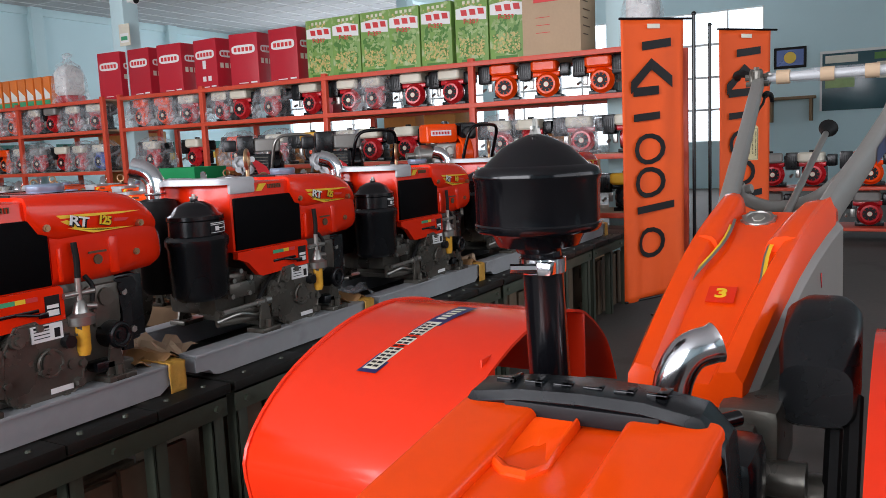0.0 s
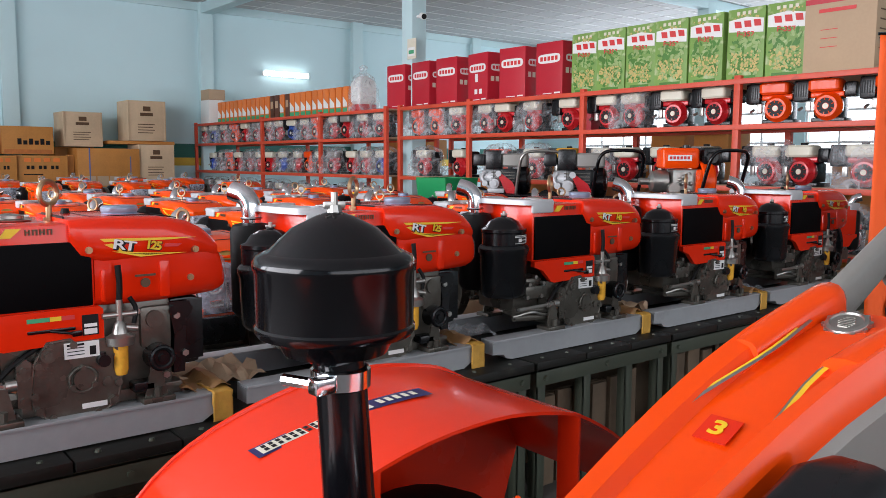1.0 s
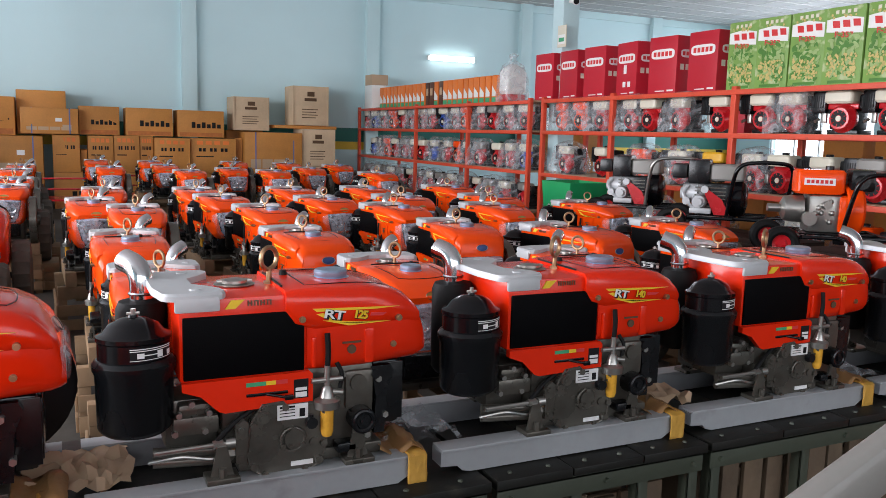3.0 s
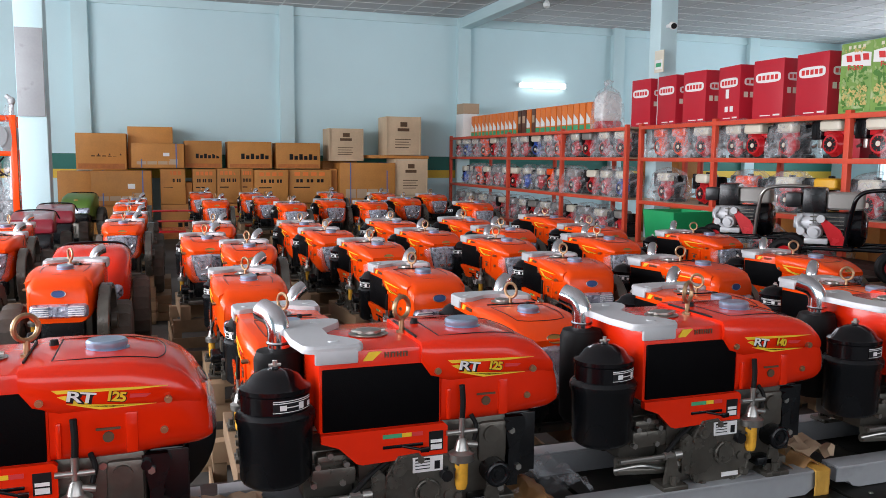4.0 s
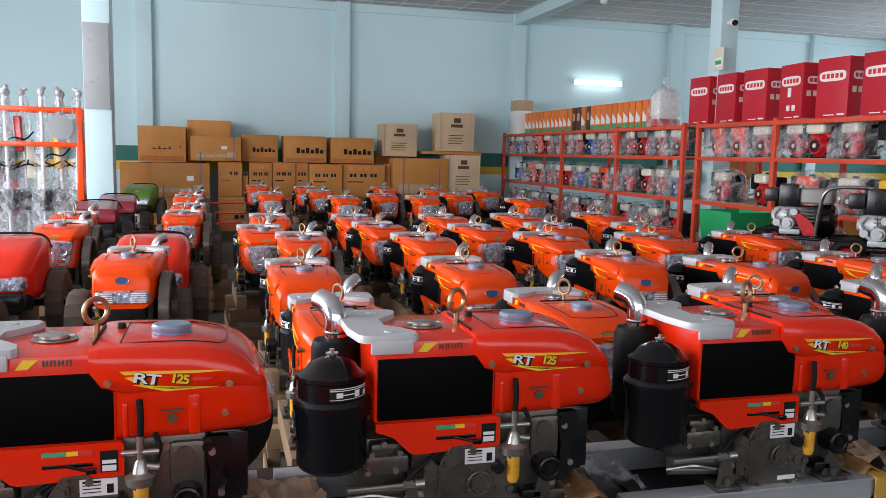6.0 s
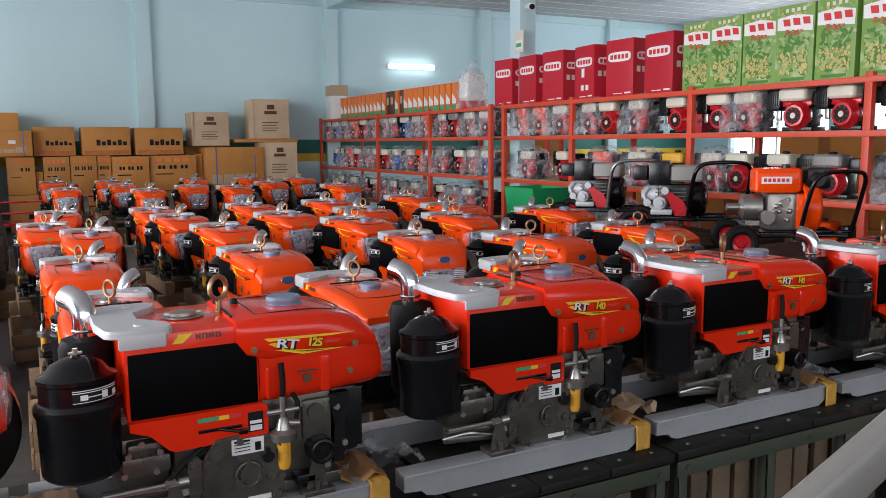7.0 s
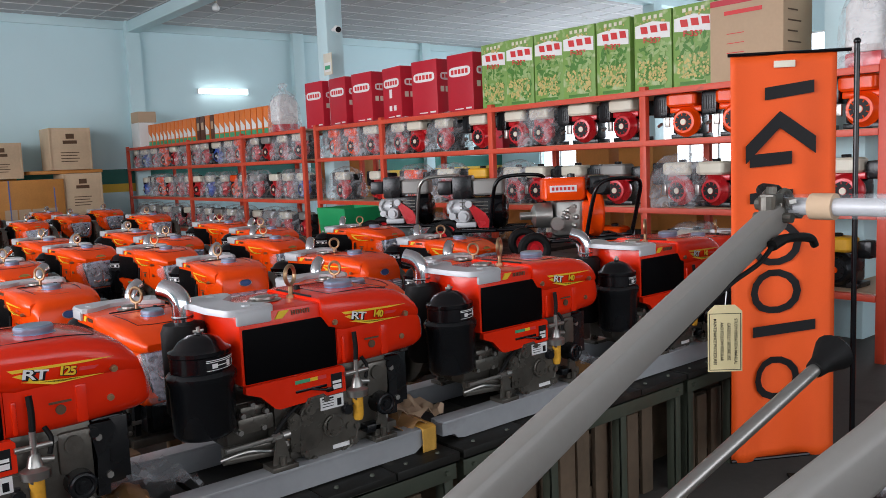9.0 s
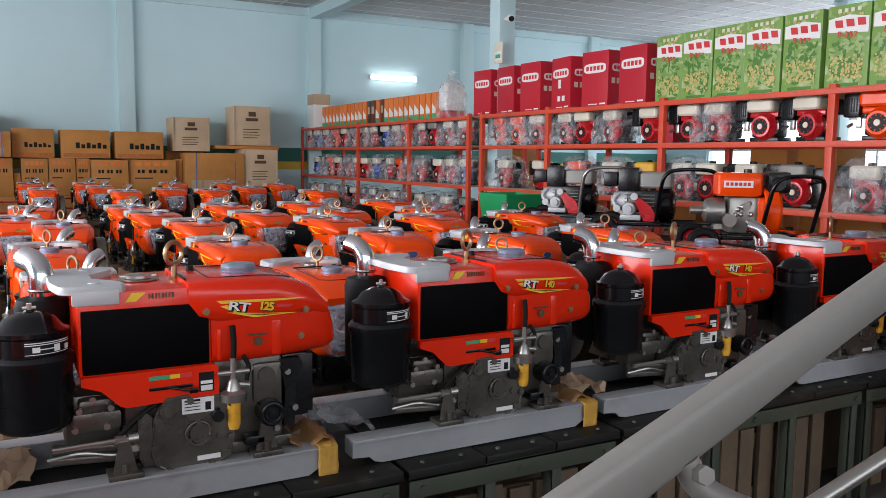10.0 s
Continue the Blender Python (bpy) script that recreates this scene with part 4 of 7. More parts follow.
# crumpled plastic and cardboard between the engines
for k, (x, kind) in enumerate(FRONT):
    b = B()
    bmesh.ops.create_grid(b, x_segments=14, y_segments=10, size=0.5)
    for v in b.verts:
        p = v.co.copy()
        q = Vector(noise.noise_vector(p * 5 + Vector((k * 3.1, 0, 0))))
        v.co = Vector((x + 0.16 + p.x * 0.24 + q.x * 0.02, -0.10 + p.y * 0.28 + q.y * 0.02, 0.556 + abs(q.z) * 0.07))
    tagged(part("plastic_sheet", b, (BAG, CARDPALE)[k % 2]), ("crumpled plastic film lying between engines", "torn cardboard lying between engines")[k % 2], ("plastic film", "cardboard")[k % 2])

# ---- two-wheel tractor in the foreground ----
tt = empty("walking_tractor", pose(-0.85, -1.66, 0), "orange two-wheel walking tractor with fenders and long handlebars", "tractor")
TO = Vector((-0.85, -1.66, 0))


def W(*p):
    return Vector(p) - TO


AHEAD = Vector((.015, -.022, 0))  # the engine end stands a little off the handlebars' line


def tpart(name, b, mat, parent=tt, label="", angle=35, off=AHEAD):
    bmesh.ops.translate(b, vec=off - TO, verts=b.verts)
    return part(name, b, mat, parent, label, None, angle)


def fender(side, y_in, y_out):
    edge = [(-1.215, .36), (-1.240, .50), (-1.245, .598), (-1.14, .690), (-.97, .750), (-.80, .768), (-.66, .752), (-.57, .722), (-.45, .640), (-.38, .53)]
    prof = bend([(x, z, 0) for x, z in edge], 4)
    b = B()
    loops = []
    for y, d in ((y_in, 0), (y_out, 0), (y_out + side * .004, -.004), (y_out + side * .004, -.30), (y_out, -.30), (y_out - side * .001, -.006), (y_in, -.006)):
        loops.append([Vector((p.x + (0.0 if d > -.1 else (-.82 - p.x) * .22), y, p.y + d + (0 if d > -.1 else -.02))) for p in prof])
    rows = [[b.verts.new(q) for q in l] for l in loops]
    for r0, r1 in zip(rows, rows[1:] + rows[:1]):
        for k in range(len(r0) - 1):
            b.faces.new((r0[k], r0[k + 1], r1[k + 1], r1[k]))
    f = tpart("fender", b, FENDER)
    # hemmed inner edge and support tab
    b = B()
    bm_tube(b, [Vector((p.x, y_out, p.y + .001)) for p in prof], .005, 6)
    tpart("hem", b, FENDER, f)
    b = B()
    bm_box(b, -.60, min(y_in, y_in + side * .05), .50, -.594, max(y_in, y_in + side * .05), .735, .002)
    tpart("tab", b, FENDER, f)
    b = B()
    bm_box(b, -1.05, y_in + side * .02, .60, -1.0, y_in + side * .023, .74, .002)
    tpart("tab", b, FENDER, f)
    return f


far_fender = fender(1, -1.37, -0.99)
fender(-1, -1.928, -2.30)
# sticker along the top of the far fender, its writing as bars
b = B()
rows = []
for k in range(9):
    s = k / 8
    x, z = -1.10 + .30 * s, .712 + .060 * math.sin(s * 1.5)
    rows.append([Vector((x, -1.165 - .05 * s, z)), Vector((x, -1.125 - .05 * s, z + .001))])
lo, hi = [[b.verts.new(r[i]) for r in rows] for i in (0, 1)]
for k in range(8):
    b.faces.new((lo[k], lo[k + 1], hi[k + 1], hi[k]))
fs = tpart("sticker", b, NAVY, far_fender, "narrow navy sticker with cream lettering bars")
def along(s, c, up):
    return Vector((-1.10 + .30 * s, c - .05 * s, .712 + .060 * math.sin(s * 1.5) + up))


b = B()
lo, hi = [[b.verts.new(along(.03 + .62 * k / 8, c, .0016)) for k in range(9)] for c in (-1.160, -1.130)]
for k in range(8):
    b.faces.new((lo[k], lo[k + 1], hi[k + 1], hi[k]))
pale = tpart("pale_panel", b, CREAM, fs)
b = B()
for k in range(15):
    for c in (-1.1565, -1.1435):
        s0 = .05 + .58 * k / 15
        q = [along(s0, c, .0026), along(s0 + .022, c, .0026), along(s0 + .022, c + .010, .0026), along(s0, c + .010, .0026)]
        b.faces.new([b.verts.new(v) for v in q])
tagged(tpart("print", b, INK, pale), kind="stuff")
b = B()
for k in range(5):
    s0 = .70 + .25 * k / 5
    q = [along(s0, -1.155, .0018), along(s0 + .03, -1.155, .0018), along(s0 + .03, -1.135, .0018), along(s0, -1.135, .0018)]
    b.faces.new([b.verts.new(v) for v in q])
tagged(tpart("print", b, CREAM, fs), kind="stuff")

for s, y in ((1, -1.18), (-1, -2.12)):
    b = B()
    wm = pose(-.82, y, .295, 90, 0, 0) @ Matrix.Diagonal((.83, .83, .8, 1))
    bm_turned(b, [(.16, -.07), (.20, -.085), (.30, -.09), (.345, -.06), (.355, 0), (.345, .06), (.30, .09), (.20, .085), (.16, .07), (.16, -.07)], 36, wm)
    wh = tpart("wheel", b, RUBBER)
    b = B()
    bm_turned(b, [(0, -.02), (.15, -.02), (.162, -.07), (.165, -.07), (.165, .07), (.162, .07), (.15, .02), (0, .02)], 28, wm)
    tpart("rim", b, ORANGE2, wh)

# engine hood with the black grille strip
b = B()
hood = [(-1.98, .15, .40, .60), (-1.93, .162, .40, .655), (-1.80, .168, .40, .695), (-1.60, .170, .40, .722), (-1.42, .170, .40, .742), (-1.26, .168, .40, .752)]
bm_loft(b, [[p + Vector((0, -1.622, 0)) for p in rounded(x, hw, z0, z1, .05)] for x, hw, z0, z1 in hood])
hd = tpart("hood", b, ORANGE2, tt, "glossy orange engine hood")
for s in (-1, 1):
    b = B()
    bm_loft(b, [[p + Vector((0, -1.622 + s * .112, 0)) for p in rounded(x, w, z1 - .03, z1 + h, .012)] for x, w, z1, h in ((-1.95, .03, .62, .005), (-1.80, .042, .695, .010), (-1.55, .050, .727, .016), (-1.30, .056, .75, .020))])
    tpart("ridge", b, ORANGE2, hd)
def hood_top(x):
    return .722 + (x + 1.60) * .110


b = B()
o = [(-1.30, -1.548), (-1.30, -1.622), (-1.440, -1.628), (-1.465, -1.612), (-1.462, -1.580), (-1.445, -1.560)]
cx, cy = -1.38, -1.59
bm_loft(b, [[Vector((cx + (x - cx) * q, cy + (y - cy) * q, hood_top(x) + z)) for x, y in o] for z, q in ((-.004, 1.0), (.004, 1.0), (.0085, .93), (.0085, .86), (.002, .74), (.002, .1))])
tpart("raised_panel", b, ORANGE2, hd)
b = B()
for y in (-1.545, -1.700):
    bm_tube(b, [Vector((x, y, hood_top(x) + .0015)) for x in (-1.78, -1.6, -1.45, -1.31)], .0022, 6)
tagged(tpart("crease", b, ORANGE, hd), kind="stuff")
b = B()
loops = []
for y, z in ((-1.440, .66), (-1.450, .735), (-1.470, .766), (-1.54, .776), (-1.62, .779), (-1.70, .777), (-1.765, .766), (-1.793, .735), (-1.803, .62)):
    loops.append([Vector((-1.315 - .02 * (z - .66) * 10 * .3, y, z)), Vector((-1.315, y, z + .012)), Vector((-1.262, y, z + .018)), Vector((-1.240, y, z + .008)), Vector((-1.235, y, z - .03)), Vector((-1.30, y, z - .03))])
bm_loft(b, loops)
strip = tpart("grille_strip", b, BLACKM, tt, "black plastic grille strip with raised shapes")
b = B()
for k in range(6):
    y = -1.51 - k * .040
    bm_box(b, -1.296, y - .013, .788, -1.262, y - .006 + .004 * (k % 3), .7945, .0015)
    bm_box(b, -1.296, y - .013, .788, -1.287, y + .012, .7945, .0015)
tagged(tpart("raised_print", b, BLACK, strip), kind="stuff")
b = B()
bm_box(b, -1.322, -1.72, .752, -1.310, -1.52, .774, .003)
tpart("slot", b, INK, strip)
b = B()
bm_box(b, -1.235, -1.81, .36, -1.10, -1.74, .70, .02)
tpart("radiator_side", b, BLACK)

# air cleaner on its pipe
b = B()
bm_tube(b, [(-1.150, -1.518, .56), (-1.156, -1.517, .75), (-1.166, -1.514, .93), (-1.17, -1.512, .955)], [.031, .030, .029, .029], 20)
pipe = tpart("intake_pipe", b, BLACK, tt, "glossy black intake pipe")
b = B()
bm_turned(b, [(.031, .915), (.034, .917), (.034, .937), (.031, .939)], 20, pose(-1.166, -1.514, 0))
bm_cyl(b, (-1.20, -1.535, .926), (-1.225, -1.49, .928), .007, seg=8)
bm_box(b, -1.215, -1.545, .918, -1.19, -1.525, .936, .003)
tpart("clamp", b, CHROME, pipe)
b = B()
bm_turned(b, [(r, z if z < .96 else .96 + (z - .96) * 1.18) for r, z in [(0, .950), (.030, .945), (.034, .952), (.058, .956), (.066, .970), (.070, .973), (.086, .9745), (.0895, .979), (.0895, .983), (.0875, .985), (.0885, 1.034), (.0905, 1.038), (.0905, 1.043), (.086, 1.049), (.077, 1.0525), (.075, 1.052), (.068, 1.058), (.048, 1.074), (.022, 1.085), (.008, 1.089), (0, 1.090)]], 36, pose(-1.170, -1.510, 0))
pre = tpart("pre_cleaner", b, BLACK, tt, "black mushroom-shaped air pre-cleaner")
b = B()
bm_cyl(b, (-1.170, -1.510, 1.108), (-1.170, -1.510, 1.134), .004, seg=8)
bm_cyl(b, (-1.170, -1.510, 1.108), (-1.170, -1.510, 1.120), .010, .007, seg=8)
bm_box(b, -1.184, -1.512, 1.116, -1.156, -1.508, 1.124, .002)
tpart("wing_nut", b, STEEL, pre)
for z0, z1, mat in ((.800, .846, PURPLE), (.803, .820, WHITE), (.827, .840, YELLOW)):
    b = B()
    r = .0308 if mat is PURPLE else .0314
    angs = [radians(a) for a in range(116, 162, 6)]
    lo, hi = [[b.verts.new((-1.156 + r * math.cos(a), -1.517 + r * math.sin(a), z)) for a in angs] for z in (z0, z1)]
    for k in range(len(angs) - 1):
        b.faces.new((lo[k], lo[k + 1], hi[k + 1], hi[k]))
    tpart("sticker", b, mat, pipe)

# chrome exhaust elbow
b = B()
bm_tube(b, bend([(-1.135, -1.686, .62), (-1.135, -1.686, .70), (-1.133, -1.690, .762), (-1.124, -1.710, .803), (-1.102, -1.742, .816)], 6), [.027] * 24 + [.029], 22)
tpart("exhaust_elbow", b, CHROME, tt, "shiny chrome exhaust elbow")
b = B()
bm_cyl(b, (-1.13, -1.68, .45), (-1.13, -1.68, .63), .05)
bm_cyl(b, (-1.07, -1.74, .69), (-1.04, -1.76, .69), .012)
tpart("muffler", b, BLACK)

# chain case: long orange cover, raised horns, grey flanks
def spine(s):
    """Middle of the cover, from its low front end (0) to the cap end (1)."""
    return Vector((-.845 + .60 * s, -1.637 - .070 * s, .672 + .240 * s + .035 * math.sin(s * math.pi)))


b = B()
loops = []
for k in range(13):
    s = k / 12
    c, w = spine(s), .098 + .028 * s
    d = -.085 if k == 0 else 0
    loops.append([c + Vector((d * .2, w, -.10 + d * 0)), c + Vector((0, w, .010)), c + Vector((0, w - .012, .030 + .01 * s)), c + Vector((0, w - .042, .026)), c + Vector((0, w - .056, .004)), c + Vector((0, 0, .006)), c + Vector((0, -w + .056, .004)), c + Vector((0, -w + .042, .026)), c + Vector((0, -w + .012, .030 + .01 * s)), c + Vector((0, -w, .010)), c + Vector((d * .2, -w, -.10))])
bm_loft(b, loops)
cover = tpart("chain_case_cover", b, ORANGE2, tt, "glossy orange chain case cover", 28)
for s in (1, -1):
    b = B()
    loops = []
    for k in range(9):
        q = k / 8
        p = spine(.62 + .38 * min(1, q * 1.25)) + Vector(((.048 if s > 0 else .070) * max(0, q - .8) / .2, 0, .0))
        w = .098 + .028 * (.62 + .38 * min(1, q * 1.25))
        g = (.030 if s > 0 else .040) * (1 if q < .9 else .80)
        top = .036 + (.016 if s > 0 else -.004) * q
        low = -.055 - .030 * q * (q < .95)
        mid, half = (top + low) / 2, (top - low) / 2 * (1 if q < .95 else .78)
        loops.append([p + Vector((0, s * (w - g) + g * math.copysign(abs(math.cos(a)) ** .7, math.cos(a)), mid + half * math.copysign(abs(math.sin(a)) ** .7, math.sin(a)))) for a in [2 * math.pi * n / 16 for n in range(16)]])
    tipmid = sum(loops[-1], Vector()) / 16
    loops.append([tipmid + (v - tipmid) * .55 + Vector((.012, 0, 0)) for v in loops[-1]])
    bm_loft(b, loops)
    tpart("horn", b, ORANGE2, cover, "", 50)
b = B()
q = pose(-.297, -1.680, .887, 0, -22, 0)
bm_turned(b, [(0, -.005), (.030, -.005), (.034, .004), (.036, .008), (.036, .022), (.033, .027), (.027, .0285), (.025, .026), (0, .026)], 28, q)
for k in range(10):
    bm_cyl(b, q @ Vector((.0345 * math.cos(k * .6283), .0345 * math.sin(k * .6283), .004)), q @ Vector((.0345 * math.cos(k * .6283), .0345 * math.sin(k * .6283), .025)), .005, seg=8)
for k in range(7):
    bm_box(b, -.016 + .005 * k, -.014 + .002 * abs(k - 3), .0255, -.0135 + .005 * k, .014 - .002 * abs(k - 3), .0275, 0, q)
tpart("filler_cap", b, STEEL, cover, "round cast aluminium filler cap")
b = B()
q = pose(-.640, -1.662, .7945, 0, -25, 0)
bm_box(b, -.026, -.026, 0, .026, .026, .0012, 0, q)
st3 = tpart("sticker", b, ORANGE, cover)
text("lettering", "3", .040, YELLOW, st3, Matrix.Translation(AHEAD - TO) @ q @ pose(0, 0, .003, 0, 0, -90), "", 1.3, .001)
for s in (1, -1):
    for mat, off, wid in ((STEEL, .058, .003), (YELLOW, .062, .0035)):
        b = B()
        pts = [spine(.10 + .75 * k / 12) + Vector((0, s * (off + .012 * math.sin(k * .55)), .0075 + .008)) for k in range(13)]
        a0, a1 = (0, 13) if mat is STEEL else (5, 12)
        lo = [b.verts.new(p + Vector((0, -wid, .003))) for p in pts[a0:a1]]
        hi = [b.verts.new(p + Vector((0, wid, .004))) for p in pts[a0:a1]]
        for k in range(len(lo) - 1):
            b.faces.new((lo[k], lo[k + 1], hi[k + 1], hi[k]))
        tpart("stripe", b, mat, cover)
for s in (1, -1):
    b = B()
    loops = []
    for k in range(7):
        q = k / 6
        c = spine(q)
        loops.append([c + Vector((.02, s * (.100 + .028 * q), -.015)), c + Vector((.02, s * (.112 + .028 * q), -.03)), c + Vector((.05, s * (.112 + .028 * q), -.20)), c + Vector((.05, s * .08, -.20))])
    bm_loft(b, loops)
    tpart("side_frame", b, TUBEGREY, tt, "grey painted side frame")
text("lettering", "NC", .045, REDINK, tt, Matrix.Translation(AHEAD - TO) @ pose(-.37, -1.818, .80, 90, 0, 0) @ pose(0, 0, 0, 0, 0, 22), "", 1.2, .001)
# gearbox and belt guard
b = B()
bm_box(b, -.98, -1.77, .34, -.62, -1.52, .64, .03)
bm_box(b, -.90, -1.80, .52, -.70, -1.70, .66, .02)
bm_cyl(b, (-.90, -1.77, .55), (-.90, -1.84, .55), .03)
bm_cyl(b, (-.80, -1.77, .48), (-.80, -1.86, .48), .045)
tpart("gearbox", b, CAST)
b = B()
bm_loft(b, [[p + Vector((0, -1.845, 0)) for p in rounded(x, h, z0, z1, .03)] for x, h, z0, z1 in ((-.62, .05, .70, .80), (-.68, .062, .62, .80), (-.78, .062, .60, .765), (-.83, .055, .62, .72))])
tpart("belt_guard", b, BLACKM, tt, "black plastic belt guard")
for k in (0, 1):
    b = B()
    bm_tube(b, [(-.74 - .03 * k, -1.87 - .03 * k, .66), (-.90 - .06 * k, -1.87 - .03 * k, .36), (-1.0 - .06 * k, -1.87 - .03 * k, .22)], .014, 6)
    tpart("belt", b, RUBBER)
b = B()
for p in ((-.745, -1.80, .735), (-.775, -1.80, .70)):
    bm_cyl(b, p, (p[0] - .012, p[1] - .022, p[2] + .004), .009, seg=8)
tagged(tpart("bolt_head", b, STEEL), kind="stuff")

# handlebars
def hpart(*a):
    return tpart(*a, off=Vector())


def beam(points, half_w, half_h, seg=14):
    """A tube of oval section along a line in the x-z direction."""
    b = B()
    pts = [Vector(p) for p in points]
    loops = []
    for k, p in enumerate(pts):
        d = (pts[min(k + 1, len(pts) - 1)] - pts[max(k - 1, 0)]).normalized()
        side = Vector((-d.y, d.x, 0)).normalized()
        up = side.cross(d) * -1
        hh = half_h[k] if isinstance(half_h, (list, tuple)) else half_h
        loops.append([p + side * half_w * math.copysign(abs(math.cos(a)) ** .6, math.cos(a)) + up * hh * math.copysign(abs(math.sin(a)) ** .6, math.sin(a)) for a in [2 * math.pi * j / seg for j in range(seg)]])
    return bm_loft(b, loops)


tube_a = hpart("handle_tube", beam([(-.30, -1.615, .830), (-.12, -1.600, .905), (.40, -1.560, 1.085), (.965, -1.515, 1.278)], .020, [.047, .042, .032, .029]), TUBEGREY, tt, "grey painted handlebar tube")
tube_b = hpart("handle_tube", beam([(-.30, -1.788, .765), (-.05, -1.800, .845), (.20, -1.825, .910), (.536, -1.882, 1.010), (.80, -1.94, 1.13), (.965, -1.975, 1.255)], .021, [.055, .052, .048, .044, .036, .030]), TUBEGREY, tt, "grey painted handlebar tube with stickers")
b = B()
bm_box(b, .950, -1.535, 1.268, .995, -1.485, 1.308, .010)
bm_cyl(b, (.972, -1.545, 1.30), (.972, -1.47, 1.30), .012, seg=8)
bm_cyl(b, (.955, -1.510, 1.30), (.955, -1.510, 1.335), .010, seg=8)
bm_cyl(b, (.985, -1.555, 1.285), (.985, -1.54, 1.285), .013, seg=6)
bm_cyl(b, (.955, -1.552, 1.275), (.955, -1.475, 1.275), .010, seg=8)
bm_torus(b, (.985, -1.520, 1.296), .030, .006)
bm_torus(b, (.985, -1.490, 1.296), .030, .006)
bm_cyl(b, (.93, -1.515, 1.262), (.93, -1.515, 1.318), .016, seg=10)
bm_box(b, .925, -1.530, 1.300, .965, -1.500, 1.322, .004)
bk = hpart("bracket", b, CAST, tube_a)
b = B()
for p in ((1.0, -1.535, 1.300), (1.0, -1.495, 1.278), (.945, -1.548, 1.306)):
    bm_cyl(b, p, (p[0] + .010, p[1] - .008, p[2] + .003), .008, seg=6)
tagged(hpart("bolt_head", b, STEEL, bk), kind="stuff")
b = B()
bm_tube(b, [(.985, -1.500, 1.296), (.987, -1.70, 1.297), (.985, -1.96, 1.296)], .024, 16)
bar = hpart("cross_bar", b, BAG, tt, "handlebar grip wrapped in bubble film")
b = B()
bm_tube(b, [(.985, -1.500, 1.296), (.985, -1.96, 1.296)], .017, 14)
hpart("core", b, SILVER, bar)
for y in (-1.575, -1.72, -1.86):
    b = B()
    bm_cyl(b, (.985, y, 1.296), (.985, y - .045, 1.296), .0252, seg=18)
    hpart("tape_band", b, CARDPALE, bar, "brown paper tape band")
b = B()
bm_tube(b, bend([(.98, -1.50, 1.30), (1.02, -1.46, 1.318), (1.09, -1.42, 1.322), (1.16, -1.41, 1.315)]), [.012] * 6 + [.014] * 13, 10)
bm_tube(b, bend([(.883, -1.55, 1.229), (.925, -1.552, 1.238), (.985, -1.553, 1.236), (1.030, -1.552, 1.229), (1.046, -1.552, 1.214)], 4), [.011] * 4 + [.009] * 8 + [.008] * 5, 8)
hpart("clutch_lever", b, RUBBER, tube_a)
b = B()
bm_tube(b, bend([(.883, -1.55, 1.226), (.834, -1.55, 1.200), (.749, -1.548, 1.176), (.66, -1.545, 1.140), (.56, -1.54, 1.09)]), .0045, 8)
hpart("cable", b, RUBBER, tube_a)
b = B()
bm_tube(b, bend([(.125, -1.588, .958), (.145, -1.605, .920), (.22, -1.67, .890), (.34, -1.76, .905), (.42, -1.85, .98)]), .018, 12)
bm_cyl(b, (.132, -1.600, .945), (.126, -1.624, .950), .013, seg=6)
hpart("brace", b, TUBEGREY)
b = B()
bm_tube(b, [(-.16, -1.715, .84), (.62, -1.770, 1.094)], .0095, 12)
lev = hpart("gear_lever", b, STEEL, tt, "bright steel gear lever with black knob")
b = B()
d = (Vector((.62, -1.770, 1.094)) - Vector((-.16, -1.715, .84))).normalized()
p = Vector((.60, -1.7686, 1.0875))
bm_tube(b, [p, p + d * .02, p + d * .055, p + d * .068], [.013, .016, .029, .020], 16)
hpart("knob", b, RUBBER, lev)
# sticker on the second tube
def along_tube(x, up):
    return Vector((x, -1.906 - .22 * (x - .536), 1.005 + .36 * (x - .536) + up))


b = B()
b.faces.new([b.verts.new(v) for v in (along_tube(.57, -.028), along_tube(.86, -.028), along_tube(.86, .022), along_tube(.57, .022))])
hpart("sticker", b, NAVY, tube_b)


def on_tube(x, y, z, yaw, rise):
    return Matrix.Translation(Vector((x, y, z)) - TO) @ pose(0, 0, 0, 90, 0, yaw) @ pose(0, 0, 0, 0, 0, rise)


text("lettering", "TRA", .041, REDINK, tube_b, on_tube(.040, -1.836, .871, -5, 15), "", 1.1, .001)
text("lettering", "DAT 2", .044, YELLOW, tube_b, on_tube(.72, -1.9495, 1.066, -12.4, 19.8), "", 1.1, .001)
b = B()
bm_turned(b, [(0, 0), (.018, 0), (.018, .0015), (0, .002)], 18, Matrix.Translation((-.055, -1.823, .845)) @ pose(0, 0, 0, 90, 0, -5))
hpart("round_logo", b, REDINK, tube_b)
# paper tag
TAGCARD = material("yellowed_tag_card", (.70, .60, .33), .45, 0, .1, 60, .03, 12)
tg = empty("instruction_tag", pose(.772, -1.520, 1.068, 0, 0, -42), "cream paper tag hanging on a tractor handlebar", "tag")
b = B()
bm_plate(b, [(-.031, -.062), (.031, -.062), (.031, .050), (.018, .062), (-.018, .062), (-.031, .050)], -.0006, .0006)
part("card", b, TAGCARD, tg)
b = B()
for x0, x1, z0, z1 in ((-.028, .028, -.059, -.058), (-.028, .028, .0455, .0465), (-.0285, -.0275, -.059, .0465), (.0275, .0285, -.059, .0465)):
    bm_box(b, x0, -.0012, z0, x1, -.0005, z1)
part("border", b, INK, tg)
